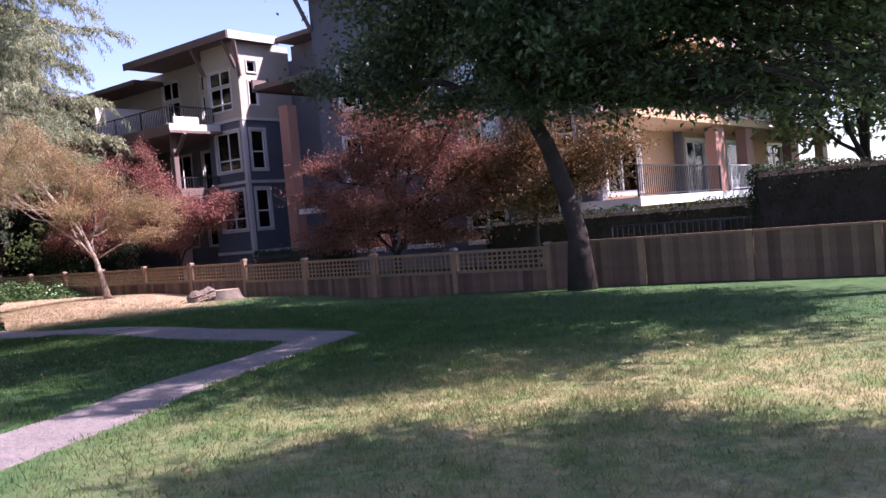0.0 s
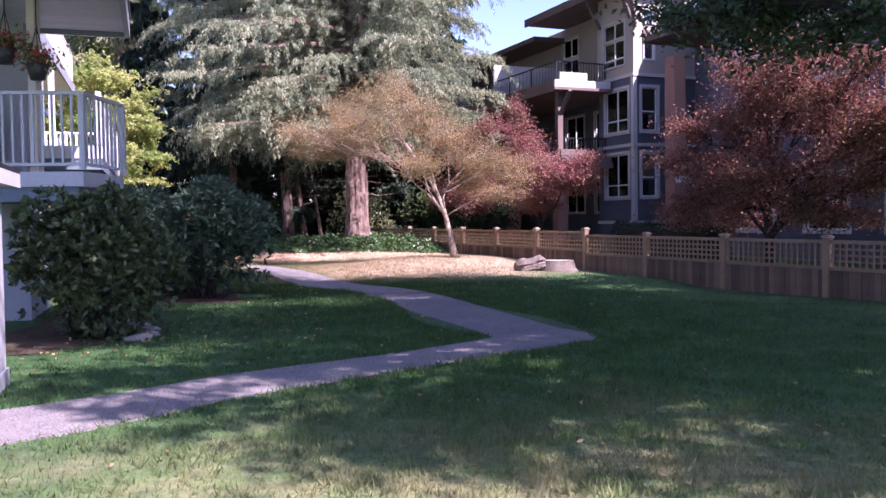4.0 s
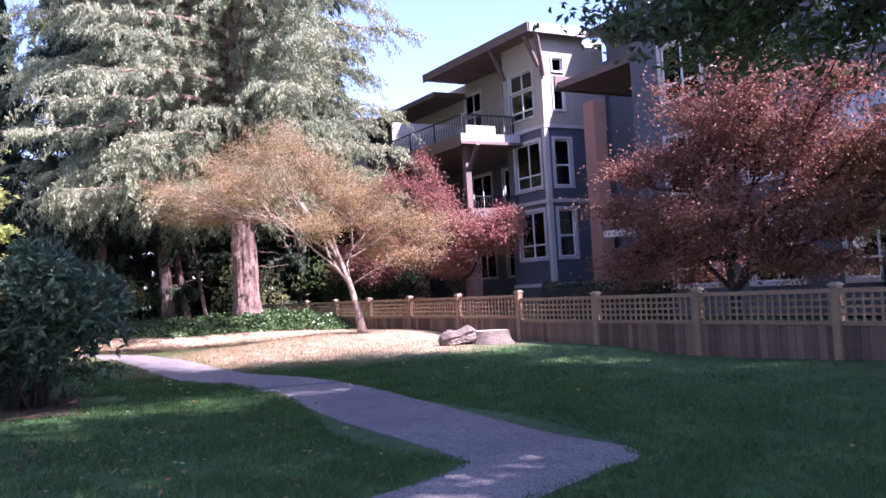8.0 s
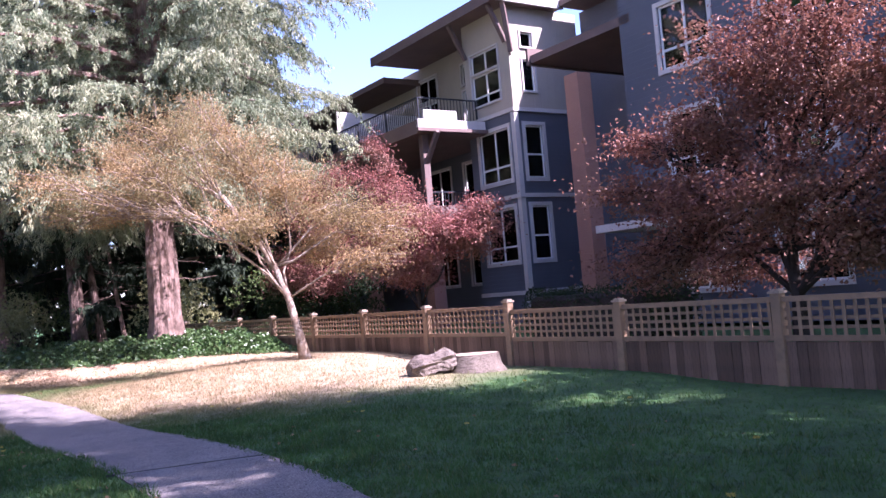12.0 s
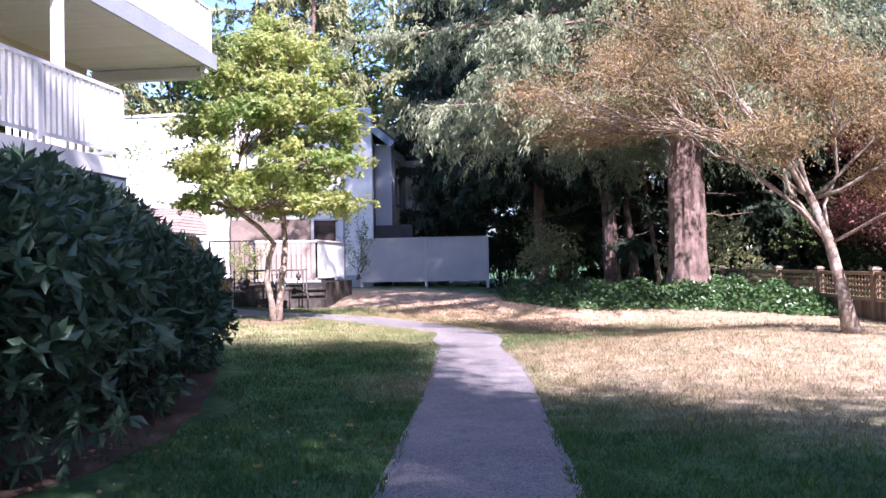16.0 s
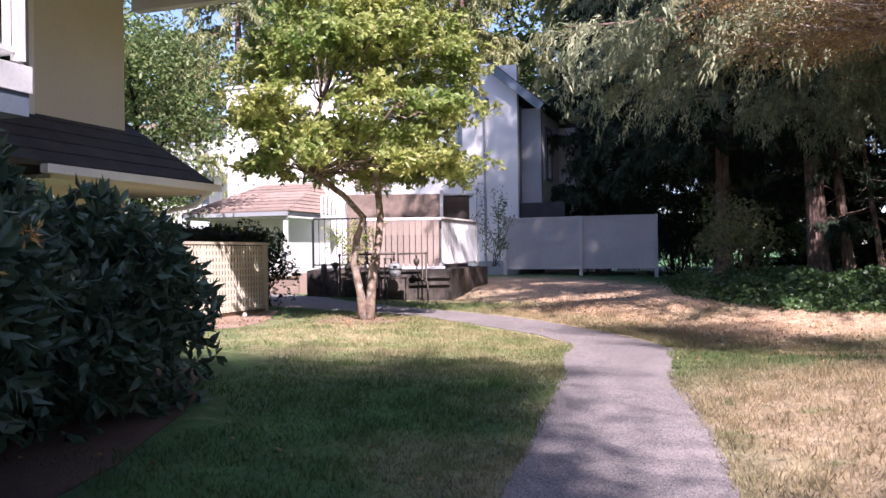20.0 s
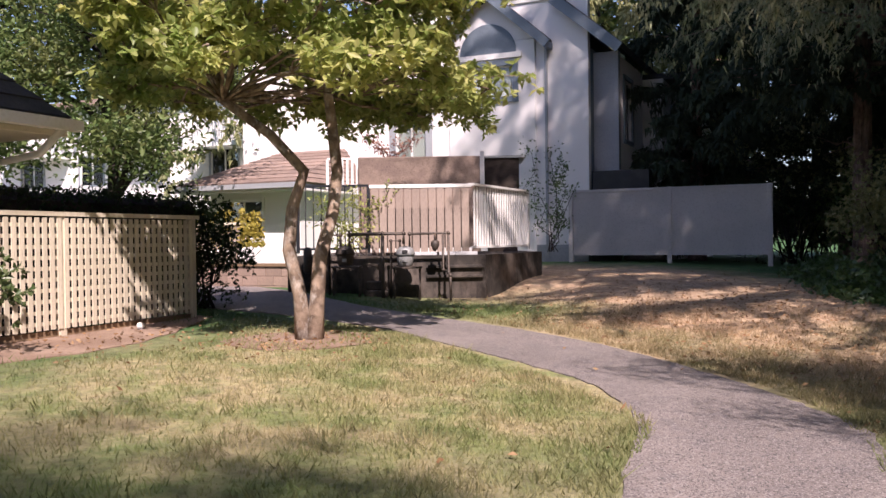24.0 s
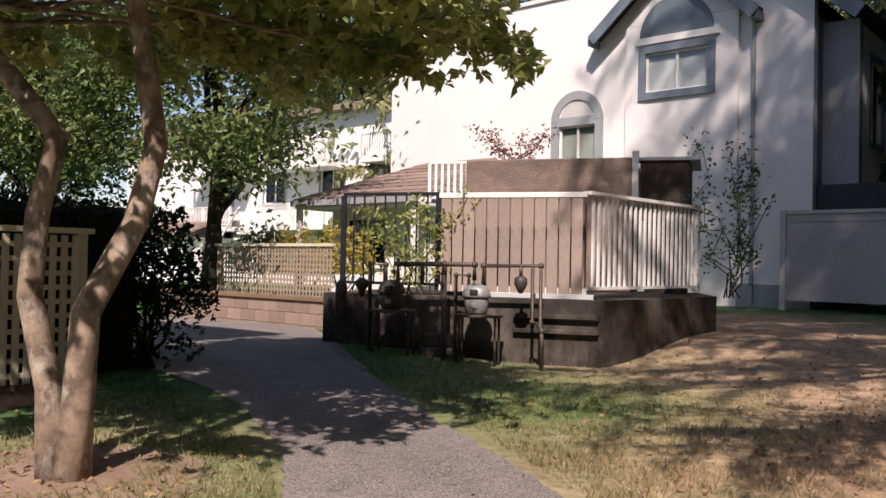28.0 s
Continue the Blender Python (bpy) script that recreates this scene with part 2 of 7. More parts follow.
M_BARK_PALE = surface("mottled_pale_bark", (0.30, 0.23, 0.17), (0.13, 0.095, 0.07), (0.56, 0.53, 0.48), 0.9, 5.0, 9, (1, 1, 0.6), 0.7, 0.015, spread=(0.42, 0.58))
M_WHITE = surface("white_stucco", (0.80, 0.785, 0.775), (0.76, 0.745, 0.735), (0.68, 0.665, 0.66), 0.85, 0.5, 60, bumpy=0.25, dist=0.004)
M_WHITE_PAINT = surface("white_paint", (0.80, 0.79, 0.76), (0.72, 0.71, 0.69), (0.60, 0.58, 0.54), 0.5, 1.0, 25, bumpy=0.08, dist=0.002, vary=0.05)
# off-white fence paint lowered to mid grey, partly standing in for tree shade
M_FENCE_PAINT = surface("greyed_fence_paint", (0.50, 0.49, 0.48), (0.43, 0.42, 0.42), (0.33, 0.32, 0.31), 0.7, 1.2, 20, bumpy=0.1, dist=0.003, vary=0.05)
# darker copies of white stucco and paint; carry the corner house's shade as colour
M_SHADED_STUCCO = surface("shaded_white_stucco", (0.42, 0.42, 0.43), (0.36, 0.365, 0.38), (0.29, 0.29, 0.30), 0.85, 0.5, 60, bumpy=0.25, dist=0.004)
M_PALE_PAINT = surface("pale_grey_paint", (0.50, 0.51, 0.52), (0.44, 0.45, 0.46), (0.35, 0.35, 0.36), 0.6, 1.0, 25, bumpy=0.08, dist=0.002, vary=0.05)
M_CREAM = surface("cream_siding", (0.66, 0.60, 0.48), (0.60, 0.55, 0.45), (0.5, 0.46, 0.38), 0.7, 0.5, 20, bumpy=0.1)
M_BLUEGREY = surface("blue_grey_trim", (0.13, 0.17, 0.21), (0.16, 0.20, 0.24), None, 0.6, 1, 20, bumpy=0.1)
M_GREYTRIM = surface("grey_trim", (0.33, 0.35, 0.37), (0.28, 0.30, 0.32), None, 0.6, 1, 20, bumpy=0.1)
M_SIDING = siding_material("slate_lap_siding", (0.108, 0.118, 0.145), (0.088, 0.098, 0.122), 0.15)
M_BATTEN = siding_material("beige_board_and_batten", (0.42, 0.37, 0.30), (0.37, 0.33, 0.27), 0.35, True, 0.02)
M_BRICK_FAR = siding_material("far_brick", (0.36, 0.19, 0.14), (0.29, 0.155, 0.12), 0.075)
M_EAVE = surface("brown_eave", (0.17, 0.115, 0.10), (0.13, 0.09, 0.08), None, 0.7, 1, 20, bumpy=0.1)
M_APT_TRIM = surface("pale_window_trim", (0.56, 0.53, 0.50), (0.5, 0.47, 0.45), None, 0.6, 1, 20, bumpy=0.05)
M_RAIL_DARK = surface("dark_metal_rail", (0.03, 0.035, 0.045), (0.045, 0.05, 0.06), None, 0.4, 3, 30, metal=0.6, bumpy=0.05)
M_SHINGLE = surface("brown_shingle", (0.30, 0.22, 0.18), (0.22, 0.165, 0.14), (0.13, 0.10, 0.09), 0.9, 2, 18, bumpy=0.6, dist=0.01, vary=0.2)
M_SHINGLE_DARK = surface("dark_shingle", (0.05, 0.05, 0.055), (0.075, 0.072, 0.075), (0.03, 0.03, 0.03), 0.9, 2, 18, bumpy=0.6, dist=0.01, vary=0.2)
M_CONCRETE = surface("stained_concrete", (0.04, 0.036, 0.032), (0.12, 0.10, 0.085), (0.018, 0.016, 0.015), 0.9, 1.8, 10, (1, 1, 0.4), 0.5, 0.01, spread=(0.42, 0.62))
M_STUCCO_BROWN = surface("tan_aggregate", (0.27, 0.205, 0.165), (0.20, 0.15, 0.125), (0.07, 0.05, 0.042), 0.9, 2.5, 38, bumpy=1.0, dist=0.02, spread=(0.42, 0.58))
M_BRICK = surface("tan_block", (0.33, 0.24, 0.19), (0.27, 0.2, 0.16), (0.17, 0.13, 0.11), 0.9, 2, 30, bumpy=0.5, vary=0.15)
M_METER = surface("grey_meter_paint", (0.30, 0.31, 0.31), (0.22, 0.23, 0.23), (0.12, 0.10, 0.08), 0.5, 4, 25, bumpy=0.1, metal=0.3)
M_PIPE = surface("dark_pipe", (0.06, 0.055, 0.05), (0.11, 0.09, 0.075), (0.15, 0.09, 0.05), 0.6, 6, 30, metal=0.5, bumpy=0.2)
M_GLASS = glass_material()
M_BLIND = surface("pale_blind", (0.55, 0.55, 0.52), (0.48, 0.48, 0.46), None, 0.8, 1, 20, (1, 1, 8), 0.2)
M_ROOM = surface("dark_interior", (0.025, 0.025, 0.03), (0.04, 0.04, 0.04), None, 0.9, 1, 5, bumpy=0)
M_BLUE_CLOTH = surface("blue_cloth", (0.02, 0.05, 0.22), (0.03, 0.07, 0.28), None, 0.8, 3, 20)
M_BLACK = surface("black_plastic", (0.015, 0.015, 0.017), (0.03, 0.03, 0.03), None, 0.5, 3, 20)
M_STUMPTOP = surface("cut_wood", (0.42, 0.33, 0.25), (0.33, 0.26, 0.2), (0.2, 0.15, 0.11), 0.9, 3, 30, bumpy=0.4)
M_LOG = surface("weathered_bark", (0.15, 0.12, 0.10), (0.24, 0.20, 0.165), (0.04, 0.03, 0.025), 0.95, 3, 9, (0.6, 4, 4), 1.0, 0.05)
M_TAN = surface("tan_stucco", (0.48, 0.32, 0.19), (0.42, 0.28, 0.17), None, 0.85, 0.6, 30, bumpy=0.2)
M_TAN_BOARD = surface("tan_painted_board", (0.33, 0.265, 0.225), (0.26, 0.215, 0.185), (0.17, 0.135, 0.115), 0.8, 1.5, 14, (4, 4, 0.8), 0.3, 0.004, vary=0.12)
M_PLANTER = surface("dark_planter_timber", (0.045, 0.036, 0.030), (0.07, 0.055, 0.045), (0.025, 0.02, 0.018), 0.85, 2, 12, (1, 1, 6), 0.4, 0.006)
M_LITTER = leaf_material("fallen_leaves", (0.24, 0.13, 0.06), (0.40, 0.27, 0.14), (0.16, 0.09, 0.05), gloss=0.8, glow=0.1)
M_JOINT = surface("joint_filler", (0.05, 0.05, 0.05), (0.08, 0.075, 0.075), None, 0.9, 4, 40)
L_BLOOM = leaf_material("spent_blooms", (0.50, 0.26, 0.05), (0.55, 0.36, 0.12), (0.35, 0.18, 0.05), gloss=0.6, glow=0.2)
M_STONE = surface("edging_stone", (0.30, 0.27, 0.24), (0.4, 0.36, 0.32), None, 0.9, 4, 30, bumpy=0.6, vary=0.2)

L_OAK = leaf_material("oak_leaves", (0.045, 0.085, 0.036), (0.11, 0.165, 0.068), (0.07, 0.12, 0.052), gloss=0.38, glow=0.4)
L_MAPLE = leaf_material("copper_maple_leaves", (0.15, 0.060, 0.048), (0.36, 0.17, 0.12), (0.26, 0.15, 0.095), clump=0.8, gloss=0.5, shine=0.3, glow=0.36)
L_MAPLE_RED = leaf_material("crimson_maple_leaves", (0.18, 0.060, 0.055), (0.40, 0.175, 0.145), (0.33, 0.20, 0.14), clump=1.0, gloss=0.55, shine=0.25, glow=0.34)
L_GOLD = leaf_material("dry_golden_leaves", (0.28, 0.175, 0.07), (0.48, 0.36, 0.19), (0.26, 0.23, 0.11), gloss=0.7, clump=0.7, shine=0.15, glow=0.4)
L_SPRUCE = leaf_material("grey_green_needles", (0.17, 0.21, 0.115), (0.43, 0.44, 0.28), (0.16, 0.21, 0.125), gloss=0.7, glow=0.3, clump=0.7, shine=0.15)
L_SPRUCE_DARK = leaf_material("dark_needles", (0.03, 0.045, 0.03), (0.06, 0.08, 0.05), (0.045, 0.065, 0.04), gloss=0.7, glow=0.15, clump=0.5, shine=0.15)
L_MAGNOLIA = leaf_material("yellow_green_leaves", (0.29, 0.36, 0.095), (0.66, 0.65, 0.25), (0.20, 0.32, 0.085), gloss=0.42, glow=0.6, clump=0.7)
L_MAPLE_BROWN = leaf_material("thin_olive_brown_leaves", (0.10, 0.055, 0.03), (0.26, 0.15, 0.06), (0.075, 0.075, 0.035), gloss=0.5, shine=0.25, glow=0.35, clump=0.8)
L_CEDAR = leaf_material("yellowish_cedar_sprays", (0.22, 0.23, 0.09), (0.36, 0.35, 0.16), (0.18, 0.21, 0.10), gloss=0.6, glow=0.25, clump=0.4)
L_GREEN = leaf_material("mid_green_leaves", (0.08, 0.14, 0.04), (0.17, 0.24, 0.075), (0.21, 0.22, 0.08), gloss=0.45, glow=0.4, clump=0.6)
L_RHODO = leaf_material("rhododendron_leaves", (0.044, 0.088, 0.050), (0.085, 0.145, 0.080), (0.062, 0.108, 0.062), gloss=0.5, glow=0.15, clump=1.5)
L_RHODO_LIGHT = leaf_material("olive_shrub_leaves", (0.05, 0.09, 0.03), (0.11, 0.14, 0.05), (0.07, 0.10, 0.04), gloss=0.35, glow=0.2, clump=1.5)
L_HEDGE = leaf_material("clipped_hedge_leaves", (0.018, 0.035, 0.018), (0.035, 0.06, 0.025), (0.06, 0.065, 0.03), gloss=0.7, glow=0.2, clump=1.2, shine=0.15)
L_IVY = leaf_material("ivy_leaves", (0.045, 0.10, 0.03), (0.10, 0.17, 0.055), (0.07, 0.12, 0.04), gloss=0.35, glow=0.25, clump=1.2)
L_YELLOW = leaf_material("golden_shrub_leaves", (0.42, 0.33, 0.05), (0.5, 0.42, 0.10), (0.35, 0.33, 0.07), gloss=0.5, glow=0.4)
L_FLOWER = leaf_material("red_petals", (0.5, 0.04, 0.03), (0.6, 0.10, 0.05), (0.35, 0.03, 0.05), gloss=0.5, glow=0.3)

# ---- mesh helpers ----


def mesh_of(name, verts, faces, material, smooth=False):
    me = bpy.data.meshes.new(name)
    me.from_pydata([tuple(v) for v in verts], [], faces)
    if material:
        me.materials.append(material)
    if smooth:
        me.shade_smooth()
    me.update()
    return me


def put_mesh(name, me, parent=None, m=None, label=""):
    ob = new(name, me)
    if parent is not None:
        ob.parent = parent
    if m is not None:
        ob.matrix_basis = m
    if label:
        ob["label"] = label
    return ob


def part(name, bm, material, parent=None, label="", smooth=False, m=None):
    me = bpy.data.meshes.new(name)
    bm.to_mesh(me)
    bm.free()
    me.materials.append(material)
    if smooth:
        me.shade_smooth()
    return put_mesh(name, me, parent, m, label)


def root(name, m, label, category, group="", kind=""):
    ob = new(name)
    ob.matrix_basis = m
    return tagged(ob, label, category, group, kind)


def box(bm, x0, x1, y0, y1, z0, z1, m=None):
    vs = [bm.verts.new(Vector(c) if m is None else m @ Vector(c)) for c in
          ((x0, y0, z0), (x1, y0, z0), (x1, y1, z0), (x0, y1, z0), (x0, y0, z1), (x1, y0, z1), (x1, y1, z1), (x0, y1, z1))]
    for f in ((3, 2, 1, 0), (4, 5, 6, 7), (0, 1, 5, 4), (1, 2, 6, 5), (2, 3, 7, 6), (3, 0, 4, 7)):
        bm.faces.new([vs[i] for i in f])
    return bm


def block(x0, x1, y0, y1, z0, z1, bevel=0.0):
    bm = box(bmesh.new(), x0, x1, y0, y1, z0, z1)
    if bevel:
        bmesh.ops.bevel(bm, geom=bm.edges[:], offset=bevel, segments=1, affect="EDGES")
    return bm


def bar(bm, a, b, w, h=None):
    """A straight square bar from a to b."""
    a, b = Vector(a), Vector(b)
    h = h or w
    d = (b - a).normalized()
    s = d.cross(Vector((0, 0, 1)))
    s = s.normalized() if s.length > 1e-4 else Vector((1, 0, 0))
    t = s.cross(d)
    vs = [bm.verts.new(p + s * i * w / 2 + t * j * h / 2) for p in (a, b) for i, j in ((-1, -1), (1, -1), (1, 1), (-1, 1))]
    for f in ((0, 1, 2, 3), (7, 6, 5, 4), (0, 4, 5, 1), (1, 5, 6, 2), (2, 6, 7, 3), (3, 7, 4, 0)):
        bm.faces.new([vs[i] for i in f])
    return bm


def tubes(lines, sides=7):
    """Tapered round limbs. lines: lists of (point, radius). Returns verts and faces."""
    verts, faces = [], []
    for line in lines:
        n = len(line)
        pts = [Vector(p) for p, _ in line]
        start_i = len(verts)
        ref = Vector((0.31, 0.95, 0.05))
        for i, (p, r) in enumerate(line):
            d = (pts[min(i + 1, n - 1)] - pts[max(i - 1, 0)]).normalized()
            s = d.cross(ref)
            if s.length < 0.1:
                s = d.cross(Vector((1, 0, 0)))
            s.normalize()
            t = d.cross(s)
            for k in range(sides):
                a = 2 * math.pi * k / sides
                verts.append(pts[i] + (s * math.cos(a) + t * math.sin(a)) * r)
        for i in range(n - 1):
            for k in range(sides):
                a, b = start_i + i * sides + k, start_i + i * sides + (k + 1) % sides
                faces.append((a, b, b + sides, a + sides))
        faces.append(tuple(start_i + (n - 1) * sides + k for k in range(sides)))
        faces.append(tuple(start_i + k for k in reversed(range(sides))))
    return verts, faces


def unit(a):
    return a / np.maximum(np.linalg.norm(a, axis=1, keepdims=True), 1e-6)


def leaves(pts, dirs, length, width, droop=0.15, rng=RNG, tip=0.5, flat=0.0):
    """Folded diamond leaves: numpy verts (4 each) and two triangles each."""
    n = len(pts)
    d = unit(dirs)
    side = unit(np.cross(d, unit(rng.normal(size=(n, 3)) + (0, 0, flat))))
    up = np.cross(side, d)
    L = length * rng.uniform(0.65, 1.25, (n, 1))
    W = width * rng.uniform(0.7, 1.2, (n, 1)) / 2
    mid = pts + d * L * tip
    v = np.stack([pts, mid - side * W + up * W * 0.35, pts + d * L - up * L * droop, mid + side * W + up * W * 0.35], 1).reshape(-1, 3)
    return v


def fast_mesh(name, v, per, tris, material):
    """v: verts in runs of per; tris: triangles of one run."""
    n = len(v) // per
    me = bpy.data.meshes.new(name)
    idx = (np.arange(n)[:, None, None] * per + np.array(tris)[None]).reshape(-1)
    me.vertices.add(len(v))
    me.vertices.foreach_set("co", v.astype(np.float32).ravel())
    me.loops.add(len(idx))
    me.loops.foreach_set("vertex_index", idx.astype(np.int32))
    me.polygons.add(len(idx) // 3)
    me.polygons.foreach_set("loop_start", np.arange(0, len(idx), 3, dtype=np.int32))
    me.materials.append(material)
    me.update(calc_edges=True)
    return me


DIAMOND = ((0, 1, 2), (0, 2, 3))


def needle_mesh(name, pts, dirs, length, width, material, rng=RNG):
    """Short needle sprays: one slim triangle each."""
    n = len(pts)
    d = unit(dirs)
    s = unit(np.cross(d, unit(rng.normal(size=(n, 3))))) * width * rng.uniform(0.6, 1.2, (n, 1)) / 2
    v = np.stack([pts - s, pts + s, pts + d * length * rng.uniform(0.6, 1.25, (n, 1))], 1).reshape(-1, 3)
    return fast_mesh(name, v, 3, ((0, 1, 2),), material)


def furrowed_trunk(top, r, tall, rng, rings=44, sides=34):
    """Tapered trunk with deep upright bark ridges that wander up the stem."""
    v, seg = [], 7.5
    ph = rng.uniform(0, 6.28, 4)
    for i in range(rings + 4):
        z = -0.2 + seg * i / rings if i < rings else seg + (tall - seg) * (i - rings + 1) / 4
        c = np.array(top) * (z / tall)
        rr = r * (1 - 0.9 * max(z, 0) / tall) * (1 + 0.4 * math.exp(-max(z, 0) * 2.2))
        for k in range(sides):
            a = 2 * math.pi * k / sides
            w = a + 0.12 * math.sin(1.7 * z + ph[3])
            g = rr * (1 + 0.05 * math.sin(9 * w + 1.1 * z + ph[0]) + 0.045 * math.sin(13 * w - 1.9 * z + ph[1]) + 0.03 * math.sin(3 * w + ph[2]) + rng.normal() * 0.022)
            v.append((c[0] + g * math.cos(a), c[1] + g * math.sin(a), z))
    n = rings + 4
    f = [(i * sides + k, i * sides + (k + 1) % sides, (i + 1) * sides + (k + 1) % sides, (i + 1) * sides + k) for i in range(n - 1) for k in range(sides)]
    return v, f


def leaf_mesh(name, pts, dirs, length, width, material, droop=0.15, rng=RNG, flat=0.0):
    return fast_mesh(name, leaves(np.asarray(pts), np.asarray(dirs), length, width, droop, rng, 0.5, flat), 4, DIAMOND, material)


# ---- ground ----
RISES = ((-1, -2, .3), (2, 2, .1), (1, 6, 0), (.4, 12, 0), (-1.3, 17.7, -.07), (-5.7, 23, -.25), (-10, 31, -.25), (-11, 29.6, -.1), (-15.7, 28.9, .02),
         (-3.2, 29.7, .13), (1.1, 26.5, -.15), (2.6, 24.1, -.12), (4.2, 21.9, -.27), (-.57, 25.6, 0), (-8.5, 38, .4), (-24.6, 41.7, .41), (-21.3, 37.2, .3),
         (-22, 31.9, .15), (-19.7, 34.2, -.04))


def height(x, y):
    x, y = np.asarray(x, float), np.asarray(y, float)
    w = z = 0.0
    for a, b, c in RISES:
        k = 1 / ((x - a) ** 2 + (y - b) ** 2 + 2.0) ** 1.5
        w, z = w + k, z + k * c
    return z / w


def hz(x, y):
    return float(height(x, y))


def grid_axis(lo, hi, step, far):
    a = list(np.arange(lo, hi + 1e-6, step))
    d = step
    while a[-1] < far:
        d *= 1.5
        a.append(a[-1] + d)
    d = step
    while a[0] > -far:
        d *= 1.5
        a.insert(0, a[0] - d)
    return np.array(a)


def build_ground():
    xs, ys = grid_axis(-34, 16, 0.5, 700), grid_axis(-8, 54, 0.5, 700)
    X, Y = np.meshgrid(xs, ys)
    Z = height(X, Y)
    v = np.stack([X.ravel(), Y.ravel(), Z.ravel()], 1)
    nx = len(xs)
    faces = [(j * nx + i, j * nx + i + 1, (j + 1) * nx + i + 1, (j + 1) * nx + i) for j in range(len(ys) - 1) for i in range(nx - 1)]
    tagged(new("ground", mesh_of("ground", v, faces, M_LAWN, True)), "lawn, green in the shade and bleached straw in the sun", "lawn", kind="structure")


def ribbon(name, left, right, material, lift, label, category, kind="structure"):
    """A paved strip between two edge lines, lying on the ground with a small kerb edge."""
    verts, faces = [], []
    n = len(left)
    for (ax, ay), (bx, by) in zip(left, right):
        for k in range(5):
            f = k / 4
            x, y = ax + (bx - ax) * f, ay + (by - ay) * f
            verts.append((x, y, hz(x, y) + lift))
        verts.append((bx, by, hz(bx, by) - 0.06))
        verts.append((ax, ay, hz(ax, ay) - 0.06))
    for i in range(n - 1):
        a, b = i * 7, (i + 1) * 7
        for k in range(4):
            faces.append((a + k, a + k + 1, b + k + 1, b + k))
        faces.append((a + 4, a + 5, b + 5, b + 4))
        faces.append((a, b, b + 6, a + 6))
    return tagged(new(name, mesh_of(name, verts, faces, material)), label, category, kind=kind)


def smooth_line(pts, per=10, rough=0.0, seed=1):
    rng = np.random.default_rng(seed)
    p = [np.array(q, float) for q in pts]
    p = [2 * p[0] - p[1]] + p + [2 * p[-1] - p[-2]]
    out = []
    for i in range(1, len(p) - 2):
        for k in range(per):
            t = k / per
            a, b, c, d = p[i - 1], p[i], p[i + 1], p[i + 2]
            out.append(0.5 * (2 * b + (c - a) * t + (2 * a - 5 * b + 4 * c - d) * t * t + (3 * b - a - 3 * c + d) * t ** 3))
    out.append(p[-2])
    return [tuple(q + rng.normal(size=2) * rough) for q in out]


build_ground()
# near arm, sharp turn, long straight, bend to the west
EDGE_W = [(-6.6, 2.1), (-2.55, 7.55), (-1.45, 9.3), (-.4, 10.5), (.45, 11.75), (.38, 12.25), (-.79, 14.26), (-2.41, 17.42), (-5.57, 21.97), (-7.15, 24.22), (-8.75, 26.4), (-10.2, 28.15), (-11.0, 29.1), (-12.2, 29.85), (-13.2, 30.0), (-14.6, 30.02), (-16.2, 30.2), (-18.3, 30.0), (-21, 29.2), (-27, 28.8)]
EDGE_E = [(-5.5, 1.2), (-1.75, 6.8), (-.95, 8.3), (.1, 9.7), (1.3, 11.3), (1.75, 12.15), (1.02, 13.3), (-1.23, 17.92), (-4.86, 23.26), (-6.4, 25.4), (-7.85, 27.1), (-8.75, 28.35), (-9.85, 30.0), (-10.5, 30.5), (-11.7, 31.05), (-13.3, 31.45), (-15.0, 31.5), (-16.8, 31.5), (-20.5, 31.7), (-27, 32.2)]
ribbon("path", smooth_line(EDGE_W, 12, 0.012, 1), smooth_line(EDGE_E, 12, 0.012, 2),
       M_ASPHALT, 0.012, "worn grey asphalt footpath winding across the lawn", "path")


# ---- vegetation ----
def wander(a, b, sag, n, rng, wob=0.08):
    a, b = np.array(a, float), np.array(b, float)
    L = np.linalg.norm(b - a)
    out = []
    for i in range(n + 1):
        t = i / n
        p = a + (b - a) * t + rng.normal(size=3) * wob * L * math.sin(math.pi * t) * 0.5
        p[2] += sag * L * math.sin(math.pi * t)
        out.append(p)
    return out


def limb(pts, r0, r1):
    n = len(pts) - 1
    return [(tuple(p), r0 + (r1 - r0) * (i / n) ** 0.8) for i, p in enumerate(pts)]


